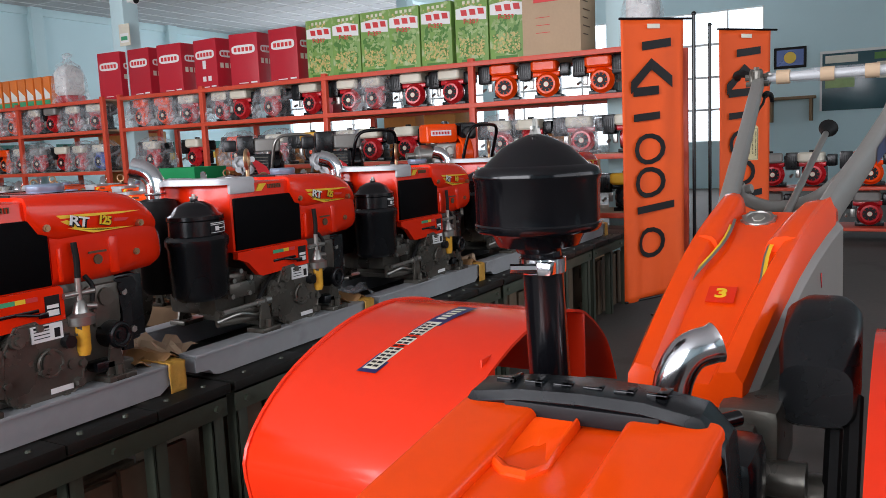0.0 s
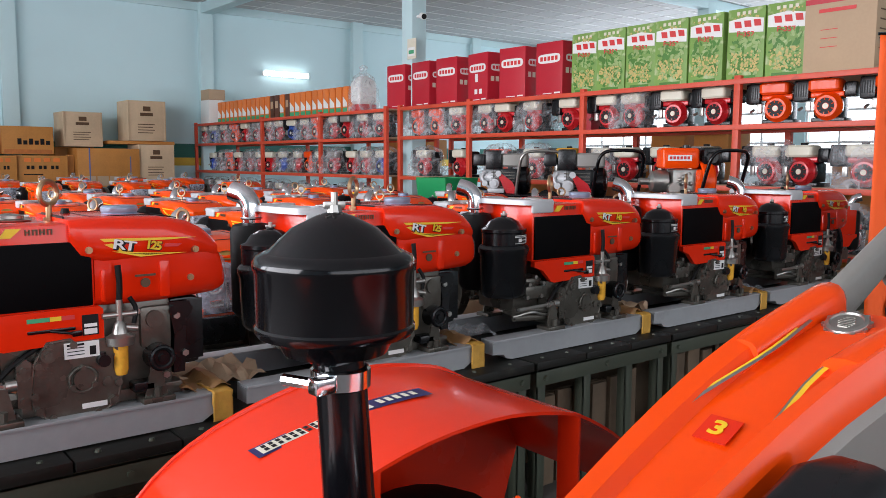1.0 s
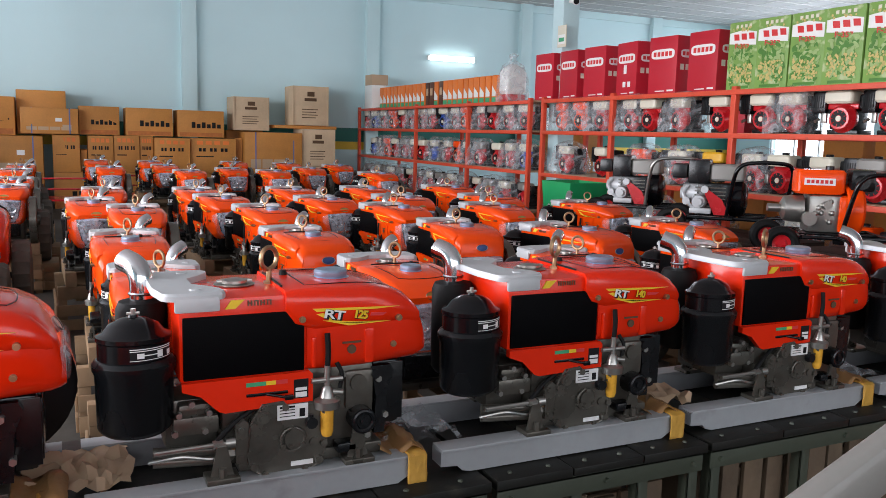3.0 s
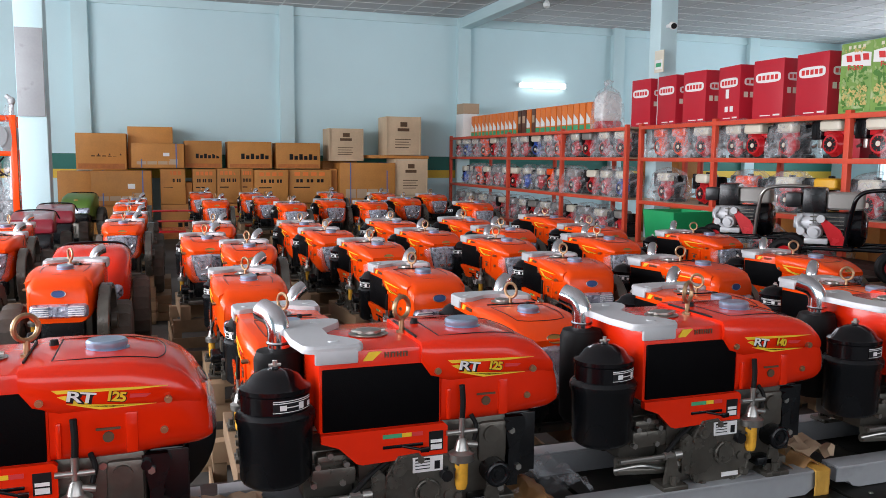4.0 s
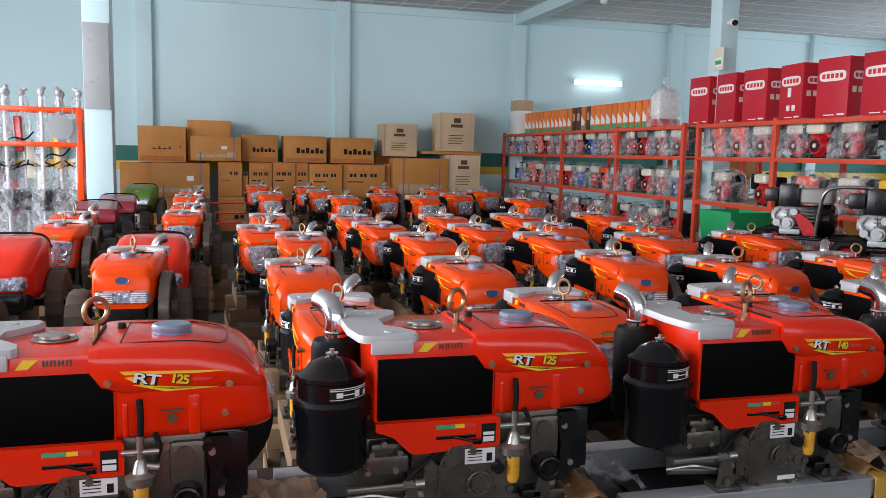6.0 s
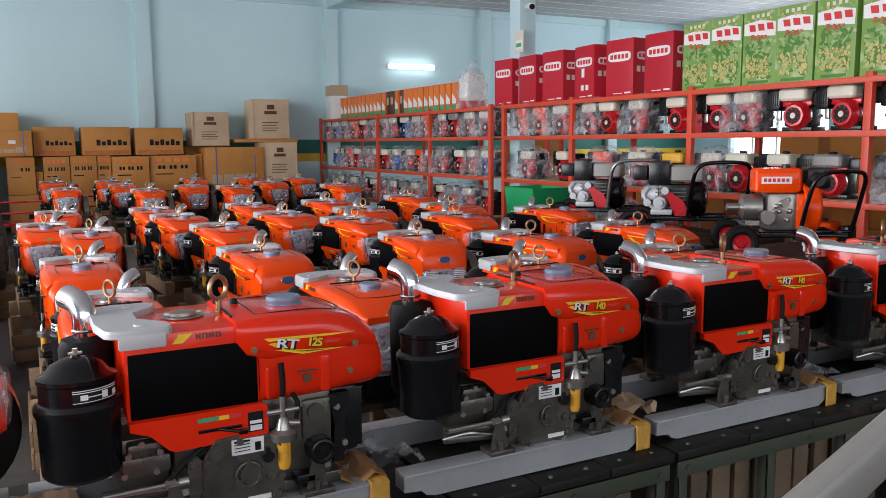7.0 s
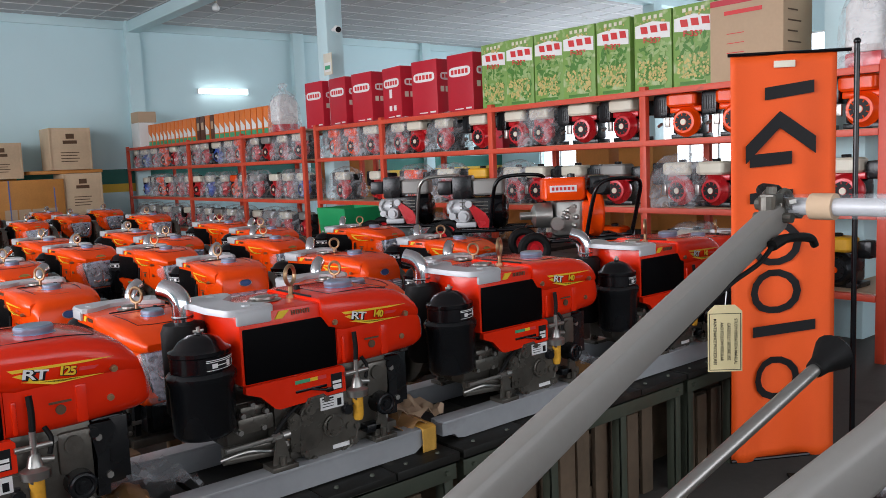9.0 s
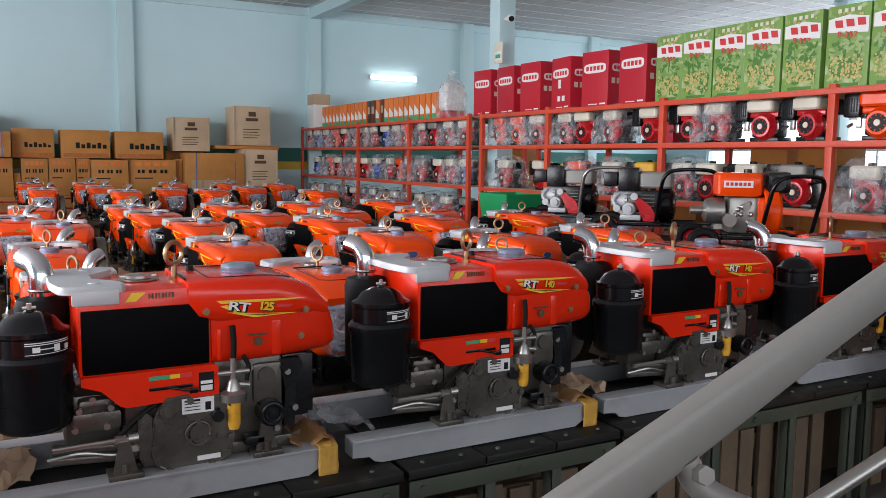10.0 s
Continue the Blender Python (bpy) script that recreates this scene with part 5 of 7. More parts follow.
for k, line in enumerate(("STUDY OPERATION MANUAL", "CAREFULLY BEFORE USE", "AND FOLLOW REGULAR", "MAINTENANCE PROCEDURES")):
    text("lettering", line, .0078, INK, tg, face_y(.019 - .0125 * k, -.0012, -.006, -90), "", .82, .0001, .0001)
b = B()
bm_tube(b, [(0, 0, .055), (.004, .004, .085), (.0, .006, .105)], .001, 5)
part("string", b, WHITE, tg)

# ---- cloth banners on black poles ----
def banner(p0, p1, top, bottom, pole, label):
    """A hanging cloth between two plan points, with plain black shapes down its length."""
    a, c = Vector((*p0, 0)), Vector((*p1, 0))
    along = (c - a)
    w = along.length
    ang = math.degrees(math.atan2(along.y, along.x))
    n = empty("banner", pose(a.x, a.y, 0, 0, 0, ang), label, "banner", "orange banners")
    b = B()
    bmesh.ops.create_grid(b, x_segments=16, y_segments=40, size=0.5)
    for v in b.verts:
        u, s = v.co.x + .5, v.co.y + .5
        sway = .014 * math.sin(u * 9 + s * 3) * (.3 + (1 - s)) + .009 * math.sin(u * 17 - s * 5) * (1 - s)
        v.co = Vector((u * w, -sway, bottom + .05 * u * (1 - s) + (top - bottom) * s))
    cloth = part("cloth", b, BANNER, n, "orange cloth with black printed shapes")
    mod = cloth.modifiers.new("thickness", "SOLIDIFY")
    mod.thickness = .002
    H2 = top - bottom

    def shape(poly):
        """A flat black shape in cloth fractions, following the folds."""
        b = B()
        vs = []
        for u, s in poly:
            sway = .014 * math.sin(u * 9 + s * 3) * (.3 + (1 - s)) + .009 * math.sin(u * 17 - s * 5) * (1 - s)
            vs.append(b.verts.new((u * w, -sway - .012, bottom + .05 * u * (1 - s) + H2 * s)))
        if len(poly) == 4:
            b.faces.new(vs)
        else:
            h = len(vs) // 2
            for k in range(h - 1):
                b.faces.new((vs[k], vs[k + 1], vs[2 * h - 2 - k], vs[2 * h - 1 - k]))
        part("printed_shape", b, INK, cloth)

    def bow(cu, cs, ru, rs, a0, a1, t=.30):
        angs = [radians(a0 + (a1 - a0) * k / 14) for k in range(15)]
        shape([(cu + ru * math.cos(q), cs + rs * math.sin(q)) for q in angs] + [(cu + ru * (1 - t) * math.cos(q), cs + rs * (1 - t) * math.sin(q)) for q in reversed(angs)])

    shape([(.32, .892), (.78, .905), (.78, .935), (.32, .922)])
    shape([(.14, .785), (.46, .865), (.46, .825), (.14, .742)])
    shape([(.46, .865), (.80, .800), (.80, .758), (.46, .825)])
    shape([(.18, .733), (.57, .737), (.57, .768), (.18, .764)])
    shape([(.18, .645), (.58, .650), (.58, .676), (.18, .671)])
    bow(.42, .545, .24, .056, 0, 360)
    bow(.42, .425, .24, .056, 0, 360)
    shape([(.20, .316), (.80, .324), (.80, .350), (.20, .342)])
    bow(.44, .205, .22, .056, 0, 360)
    b = B()
    bm_box(b, w * .40, -.016, top - .052, w * .60, -.010, top - .026, .002)
    part("maker_patch", b, CREAM, cloth)
    b = B()
    bm_cyl(b, (-.01, 0, top + .004), (w + .05, 0, top + .004), .007, seg=8)
    part("top_rod", b, BLACK, n)
    b = B()
    bm_cyl(b, (.0, -.006, bottom + .004), (w, -.006, bottom + .05), .008, seg=8)
    part("bottom_rod", b, BLACK, n)
    px = pole
    b = B()
    bm_cyl(b, (px, .02, 0.012), (px, .02, top + .03), .0105, seg=12)
    bm_ball(b, (px, .02, top + .035), .014, .014, .014, 10, 6)
    part("pole", b, BLACK, n, "thin black pole")
    b = B()
    bm_box(b, px - .2, -.16, 0, px + .2, .20, .012, .004)
    part("foot_plate", b, BLACK, n)
    return n


banner((2.37, -.575), (2.645, -.86), 1.765, .135, .475, "orange cloth banner with black shapes on a black stand")
banner((3.31, -.93), (3.63, -1.20), 1.765, .135, -.055, "second orange cloth banner hanging on a stand")


# ---- cartons on top of the rack ----
def carton(name, w, d, h, mat, label, category="carton", group=""):
    """A carton with its printed front towards -x; w runs along y, d along x; base corner at the origin."""
    c = empty(name, Matrix(), label, category, group)
    b = B()
    bm_box(b, 0, 0, 0, d, w, h, 0.006)
    part("box", b, mat, c)
    for y0 in (0.003, w / 2 + 0.001):
        b = B()
        bm_box(b, 0.003, y0, h - 0.001, d - 0.003, y0 + w / 2 - 0.004, h + 0.003)
        part("flap", b, mat, c)
    return c


def on(c, name, b, mat, label=""):
    return part(name, b, mat, c, label)


def lozenge(b, y, z, hw, hh, x=-0.004):
    vs = []
    for k in range(24):
        a = 2 * math.pi * k / 24
        vs.append(b.verts.new((x, y + math.copysign(abs(math.cos(a)) ** .45, math.cos(a)) * hw, z + math.copysign(abs(math.sin(a)) ** .6, math.sin(a)) * hh)))
    b.faces.new(vs)
    return b


def red_carton(extra):
    c = carton("red_carton", .42, .34, .62, REDBOX, "glossy red sprayer carton with a white oval mark", "carton", "red cartons")
    b = B()
    lozenge(b, .21, .44, .175, .052)
    on(c, "white_mark", b, WHITE)
    b = B()
    for k in range(5):
        bm_box(b, -.0065, .075 + .058 * k, .416, -.0045, .075 + .058 * k + .040, .464)
    tagged(on(c, "mark_print", b, REDINK), kind="stuff")
    b = B()
    bm_box(b, -.005, .03, .045, -.003, .12, .062)
    bm_box(b, -.005, .16, .045, -.003, .30, .055)
    tagged(on(c, "small_print", b, WHITE), kind="stuff")
    # the same mark on the side towards -y
    b = B()
    vs = []
    for k in range(24):
        a = 2 * math.pi * k / 24
        vs.append(b.verts.new((.17 + math.copysign(abs(math.cos(a)) ** .45, math.cos(a)) * .12, -.004, .44 + math.copysign(abs(math.sin(a)) ** .6, math.sin(a)) * .042)))
    b.faces.new(vs)
    on(c, "white_mark", b, WHITE)
    b = B()
    for k in range(4):
        bm_box(b, .075 + .050 * k, -.0065, .420, .075 + .050 * k + .034, -.0045, .460)
    tagged(on(c, "mark_print", b, REDINK), kind="stuff")
    b = B()
    for k in range(3):
        bm_box(b, .05 + .075 * k, -.005, .27, .05 + .075 * k + .05, -.003, .33)
    tagged(on(c, "model_print", b, CREAM), kind="stuff")
    if extra:
        b = B()
        bm_box(b, -.005, .20, .27, -.003, .26, .37)
        bm_box(b, -.005, .11, .12, -.003, .17, .18)
        bm_box(b, -.005, .21, .12, -.003, .27, .18)
        on(c, "paper_label", b, WHITE)
    return c


TOPZ = LEVELS[-1] + 0.004
YM = [7.44, 6.88, 6.31, 5.71, 5.06, 4.46]
BX = 5.16
plain, marked = red_carton(False), red_carton(True)
done = False
for k, y in enumerate(YM):
    m = pose(BX, y - .445 + (.01 if k % 2 else 0), TOPZ, 0, 0, (2, -3, 1, -6, 3, -1)[k])
    if k == 3:
        marked.matrix_basis = m
    elif done:
        copy_thing(plain, m)
    else:
        plain.matrix_basis, done = m, True


def green_carton(seed):
    rng = random.Random(seed)
    c = carton("green_carton", .365, .30, .655, GREENBOX, "green carton printed with leaves, fruit and red marks", "carton", "green cartons")
    b = B()
    z0 = .43
    vs = [(.012, z0), (.353, z0 + .03), (.353, z0 + .13), (.18, z0 + .15), (.012, z0 + .12)]
    b.faces.new([b.verts.new((-.003, y, z)) for y, z in vs])
    on(c, "white_panel", b, WHITE)
    b = B()
    for k in range(3):
        y = .30 - .095 * k
        vs = [(y - .078, z0 + .055), (y - .012, z0 + .060), (y - .002, z0 + .118), (y - .068, z0 + .113)]
        b.faces.new([b.verts.new((-.0055, q, z)) for q, z in vs])
    tagged(on(c, "mark_print", b, REDINK), kind="stuff")
    text("model_lettering", "F-357", .062, REDINK, c, face_x(-.0100, .18, z0 - .004, 6) @ ITALIC, "red model number", 1.15, .0012)
    b = B()
    for k in range(4):
        bm_box(b, -.005, .08 + .055 * k, .60, -.003, .08 + .055 * k + .03, .63)
    tagged(on(c, "symbol_print", b, CREAM), kind="stuff")
    for mat, n, zr, r0, r1 in ((PALELEAF, 50, (.09, .46), .015, .038), (LEAFGREEN, 60, (.08, .44), .014, .040), (FRUIT, 95, (.09, .27), .007, .013), (FRUIT, 12, (.55, .60), .007, .013)):
        b = B()
        for k in range(n):
            y, z, r, t = rng.uniform(.045, .32), rng.uniform(*zr), rng.uniform(r0, r1), rng.uniform(0, math.pi)
            if z0 - .02 < z < z0 + .14:
                continue
            f = .95 if mat is FRUIT else .45
            x = -.0042 - .0016 * rng.random() - (.0016 if mat is FRUIT else 0)
            b.faces.new([b.verts.new((x, y + r * (math.cos(a) * math.cos(t) - f * math.sin(a) * math.sin(t)), z + r * (math.cos(a) * math.sin(t) + f * math.sin(a) * math.cos(t)))) for a in [2 * math.pi * j / 9 for j in range(9)]])
        tagged(on(c, "picture_print", b, mat), kind="stuff")
    b = B()
    bm_box(b, -.005, .07, .035, -.003, .30, .06)
    on(c, "text_bar", b, LEAFGREEN)
    return c


for k, y in enumerate([3.90, 3.53, 3.15, 2.78, 2.40, 1.99, 1.605]):
    g = green_carton(k)
    g.matrix_basis = pose(BX, y - .372, TOPZ, 0, 0, (-1, 1, 0, 2, -1, 0, 1)[k])
c = carton("brown_carton", .58, .42, .62, CARDPALE, "plain brown carton with faint red print on the rack", "carton")
b = B()
bm_box(b, -.004, .16, .50, -.002, .46, .53)
for k in range(3):
    bm_box(b, -.004, .30, .36 - .07 * k, -.002, .44, .365 - .07 * k)
tagged(on(c, "red_print", b, REDINK), kind="stuff")
b = B()
bm_box(b, -.0035, .004, .575, -.001, .576, .617)
bm_box(b, .004, -.0035, .575, .416, -.001, .617)
on(c, "red_band", b, REDBOX)
b = B()
for k in range(5):
    bm_box(b, .06, -.0035, .48 - .075 * k, .20 + .05 * (k % 2), -.001, .49 - .075 * k)
tagged(on(c, "side_print", b, BROWNINK), kind="stuff")
c.matrix_basis = pose(BX - .1, .625, TOPZ)

# smaller orange cartons further along
small = carton("orange_carton", .15, .30, .40, ORANGEBOX, "narrow orange and white tool carton", "carton", "orange cartons")
b = B()
b.faces.new([b.verts.new((-.004, y, z)) for y, z in ((.01, .10), (.14, .10), (.14, .26), (.01, .16))])
on(small, "white_flash", b, WHITE)
b = B()
bm_box(b, -.005, .01, .01, -.003, .14, .085)
on(small, "green_band", b, GREENINK)
dark = carton("dark_carton", .15, .30, .40, material("dark_brown_carton", (.10, .035, .02), .5, per_object=.2), "narrow dark brown tool carton", "carton", "dark cartons")
b = B()
bm_box(b, -.004, .03, .18, -.002, .12, .30)
on(dark, "pale_panel", b, CARDPALE)
y, first_small, first_dark = 13.1, True, True
k = 0
while y > 8.35:
    m = pose(BX - .12, y - .16, TOPZ, 0, 0, random.uniform(-4, 4))
    if k % 19 in (12, 13, 15):
        if first_dark:
            dark.matrix_basis, first_dark = m, False
        else:
            copy_thing(dark, m)
    elif first_small:
        small.matrix_basis, first_small = m, False
    else:
        copy_thing(small, m)
    y -= .185
    k += 1
wc = carton("white_carton", .42, .30, .46, WHITE, "stacked white carton with small print on the rack", "carton")
wc.matrix_basis = pose(BX - .25, 13.22, TOPZ)
wc2 = carton("brown_carton", .40, .34, .20, CARDPALE, "flat brown carton on top of a white one", "carton")
wc2.matrix_basis = pose(BX - .25, 13.22, TOPZ + .466)


def wrapped_sprayer(m, label):
    s = empty("wrapped_sprayer", m, label, "sprayer")
    b = B()
    bm_loft(b, [[Vector((p.y, p.z, x)) for p in rounded(x, hw, -hd, hd, .05)] for x, hw, hd in ((.12, .14, .10), (.16, .17, .12), (.42, .17, .12), (.50, .12, .09), (.54, .05, .05))])
    part("tank", b, WHITE, s)
    b = B()
    bm_box(b, -.15, -.12, 0, .15, .12, .118, .02)
    part("base", b, REDMET, s)
    b = B()
    bm_box(b, -.124, -.06, .30, -.121, .06, .38)
    part("red_label", b, REDINK, s)
    b = B()
    loops = [[p2 + Vector(noise.noise_vector(p2 * 9)) * .02 for p2 in [Vector((p.y, p.z, x)) for p in rounded(x, hw, -hd, hd, .08)]] for x, hw, hd in ((.01, .20, .17), (.15, .21, .17), (.35, .20, .16), (.52, .15, .12), (.60, .05, .05), (.68, .07, .06))]
    bm_loft(b, loops)
    part("plastic_bag", b, BAG, s, "milky plastic bag")
    return s


wrapped_sprayer(pose(BX, 8.05, TOPZ), "knapsack sprayer in a milky plastic bag on the rack")
wrapped_sprayer(pose(5.25, .10, TOPZ), "white sprayer tank wrapped in plastic on the rack")

# exit notice and camera on the pillar
nt = empty("notice_sign", pose(5.255, 6.96, 2.73, 0, 0, 0), "small framed green and white notice on the pillar", "sign")
b = B()
bm_box(b, -.012, -.10, -.14, 0, .10, .14, .004)
part("frame", b, CREAM, nt)
b = B()
bm_box(b, -.016, -.075, -.10, -.0125, .075, .02)
part("white_field", b, WHITE, nt)
b = B()
bm_box(b, -.018, -.06, -.07, -.0165, .06, -.02)
part("green_field", b, GREENINK, nt)
cc = empty("security_camera", pose(5.36, 6.90, 3.18), "small white security camera on the pillar", "camera")
b = B()
bm_cyl(b, (0, .09, 0), (0, -.02, 0), .022)
bm_cyl(b, (0, -.02, 0), (-.05, -.14, -.03), .045)
part("body", b, WHITE, cc)
b = B()
bm_cyl(b, (-.05, -.14, -.03), (-.053, -.147, -.032), .036)
part("lens", b, INK, cc)

# ---- small petrol engines on the rack ----
def petrol_engine(label, shroud, tankmat, cleaner, orange=False):
    """Shaft to +x, pull starter to -x, base at z = 0."""
    e = empty("petrol_engine", Matrix(), label, "engine", "small petrol engines")
    b = B()
    bm_box(b, -.06, -.13, 0, .14, .13, .035, .006)
    part("base_plate", b, BLACKM, e)
    b = B()
    bm_box(b, -.05, -.10, .036, .13, .12, .20, .02)
    bm_cyl(b, (.12, 0, .11), (.19, 0, .11), .016)
    part("block", b, BLACKM, e)
    b = B()
    st = pose(-.06, .0, .125, 0, -90, 0)
    bm_turned(b, [(.105, -.05), (.115, -.03), (.115, .0), (.100, .02), (.092, .045), (.085, .055), (.03, .058), (0, .058)], 26, st)
    cov = part("starter_cover", b, shroud, e, "round ribbed starter cover")
    b = B()
    bm_turned(b, [(.026, .0575), (.026, .0600), (.066, .0592), (.066, .0560)], 26, st)
    part("grille_ring", b, INK, cov)
    b = B()
    for k in range(9):
        a = 2 * math.pi * k / 9
        p0, p1 = [(-.1205 + d, q * math.cos(a), .125 + q * math.sin(a)) for q, d in ((.048, .001), (.068, .002))]
        bm_cyl(b, p0, p1, .0042, seg=5)
    tagged(part("spoke", b, shroud, cov), kind="stuff")
    b = B()
    bm_turned(b, [(0, .058), (.022, .058), (.022, .064), (0, .065)], 16, st)
    part("hub_label", b, CREAM if shroud is not BLACKM else ORANGE2, cov)
    b = B()
    bm_loft(b, [[Vector((p.z - .02, p.y + .03, x)) for p in rounded(x, hw, -hd, hd, .035)] for x, hw, hd in ((.245, .11, .075), (.262, .125, .088), (.330, .125, .088), (.345, .110, .075))])
    tk = part("fuel_tank", b, tankmat, e, "rounded fuel tank")
    b = B()
    bm_turned(b, [(.03, .343), (.032, .362), (.026, .366), (0, .366)], 16, pose(0, .03, 0))
    part("cap", b, BLACKM, tk)
    b = B()
    bm_box(b, -.07, .155, .17, .08, .275, .345, .015)
    ac = part("air_cleaner", b, cleaner, e, "black box air cleaner")
    b = B()
    for k in range(5):
        bm_box(b, -.073, .17 + .02 * k, .21, -.069, .178 + .02 * k, .31)
    tagged(part("rib_relief", b, INK, ac), kind="stuff")
    b = B()
    bm_box(b, -.03, -.20, .20, .10, -.105, .32, .02)
    part("muffler", b, BLACKM, e)
    b = B()
    bm_box(b, -.04, -.11, .20, .12, .15, .246, .01)
    part("shroud", b, shroud, e)
    b = B()
    bm_box(b, -.085, .13, .09, -.06, .17, .17, .006)
    bm_cyl(b, (-.07, .20, .12), (-.11, .21, .10), .012)
    part("switch", b, STEEL, e)
    return e


def film_hood(label, seed):
    """A loose bag of clear film over an engine."""
    b = B()
    loops = []
    for x, hw, hd in ((0.0, .24, .20), (.10, .25, .19), (.22, .25, .17), (.33, .22, .14), (.39, .15, .10), (.405, .05, .04)):
        loop = [Vector((p.z, p.y + .03, x)) for p in rounded(x, hw, -hd, hd, .09, 5)]
        loops.append([p + Vector(noise.noise_vector(p * 11 + Vector((seed * 3.3, 0, 0)))) * .035 for p in loop])
    bm_loft(b, loops)
    ob = part("film_bag", b, BAG)
    return tagged(ob, label, "plastic bag", "film bags")


BLUEMET = material("blue_engine_paint", (.02, .08, .42), .3, .1)
PET = {
    "red": petrol_engine("red petrol engine with cream tank and black air cleaner", REDMET, CREAM, BLACKM),
    "orange": petrol_engine("black petrol engine with orange tank and starter ring", ORANGE2, ORANGE2, BLACKM),
    "yellow": petrol_engine("black petrol engine with yellow tank", BLACKM, YELPLAST, BLACKM),
    "grey": petrol_engine("red petrol engine with grey tank and black cleaner", REDMET, TUBEGREY, BLACKM),
    "blue": petrol_engine("blue petrol engine with white tank", BLUEMET, CREAM, BLACKM),
}
BAGS = [film_hood("clear plastic bag pulled over an engine", k) for k in range(3)]
used_p, used_b = set(), set()


def shelf_item(kind, y, level, wrapped, turn=0, x=5.02):
    m = pose(x, y, LEVELS[level] + .004, 0, 0, turn)
    if kind in used_p:
        copy_thing(PET[kind], m)
    else:
        used_p.add(kind)
        PET[kind].matrix_basis = m
    if wrapped:
        n = int(abs(y * 7)) % 3
        if n in used_b:
            copy_thing(BAGS[n], m)
        else:
            used_b.add(n)
            BAGS[n].matrix_basis = m


ROWS = {
    2: [("orange", .05, 0), ("orange", .42, 0), ("orange", .95, 0), ("orange", 1.38, 0), ("red", 1.95, 0), ("red", 2.40, 0), ("red", 2.88, 1), ("red", 3.20, 0), ("red", 3.72, 0), ("red", 4.28, 1), ("red", 4.75, 0), ("red", 5.05, 1), ("red", 5.60, 1), ("orange", 6.02, 1), ("orange", 6.42, 1)],
    1: [("red", .15, 0), ("red", .62, 1), ("red", 1.12, 0), ("red", 1.42, 1), ("grey", 2.05, 0), ("red", 2.5, 0), ("red", 2.95, 0), ("red", 3.25, 1), ("yellow", 3.75, 0), ("red", 4.25, 1), ("orange", 4.85, 1), ("red", 5.55, 0), ("red", 6.3, 1)],
    0: [("yellow", .2, 0), ("grey", .75, 1), ("red", 1.3, 1), ("orange", 2.1, 0), ("red", 2.7, 1), ("red", 3.8, 1), ("red", 4.6, 1), ("red", 5.6, 1)],
}
for level, row in ROWS.items():
    for kind, y, wr in row:
        shelf_item(kind, y - .02, level, wr, random.uniform(-9, 9))
cyc = ["red", "blue", "red", "red", "grey", "red", "orange"]
for level in (2, 1, 0):
    y, k = 7.3, level
    while y < 13.5:
        shelf_item(cyc[k % 7] if level != 0 else ("grey", "red")[k % 2], y, level, k % (4 if level == 2 else 3) != 0, random.uniform(-12, 12), 5.02 + random.uniform(-.04, .04))
        y += .43 + random.uniform(-.04, .05)
        k += 1
rb = carton("red_carton", .20, .18, .26, REDBOX, "small red and white carton on the rack", "carton")
rb.matrix_basis = pose(5.0, 3.45, LEVELS[2] + .004)
# brown cartons stacked behind, seen through the rack
stack = carton("brown_carton", .45, .40, .30, CARD, "brown cartons stacked behind the red rack", "carton", "cartons behind the rack")
n = 0
for y in (1.0, 1.55, 2.1, 2.62, 3.2, 3.75, 4.3, 4.9, 5.5, 6.1, 8.0, 8.6):
    for lev in range(3 + (int(y * 10) % 3)):
        m = pose(6.15 + .06 * ((n * 7) % 5), y + .02 * ((n * 3) % 4), .302 * lev + .002, 0, 0, ((n * 5) % 7) - 3)
        if n:
            copy_thing(stack, m)
        else:
            stack.matrix_basis = m
        n += 1

# ---- wheeled pumps and green hopper between rack and engines ----
def hoop(points, mat, parent, r=.016, name="handle"):
    b = B()
    bm_tube(b, bend(points, 6), r, 12)
    return part(name, b, mat, parent)


def cart_wheel(p, x, y, r=.125, turn=0):
    b = B()
    wm = pose(x, y, r, 0, 0, turn) @ pose(0, 0, 0, 0, -90, 0)
    bm_turned(b, [(.065, -.03), (.085, -.042), (.11, -.04), (r, -.02), (r, .02), (.11, .04), (.085, .042), (.065, .03), (.065, -.03)], 26, wm)
    w = part("wheel", b, RUBBER, p, "black rubber tyre")
    b = B()
    bm_turned(b, [(0, -.025), (.03, -.025), (.04, -.012), (.066, -.02), (.066, .02), (.04, .012), (.03, .025), (0, .025)], 20, wm)
    part("rim", b, REDMET, w, "red rim")


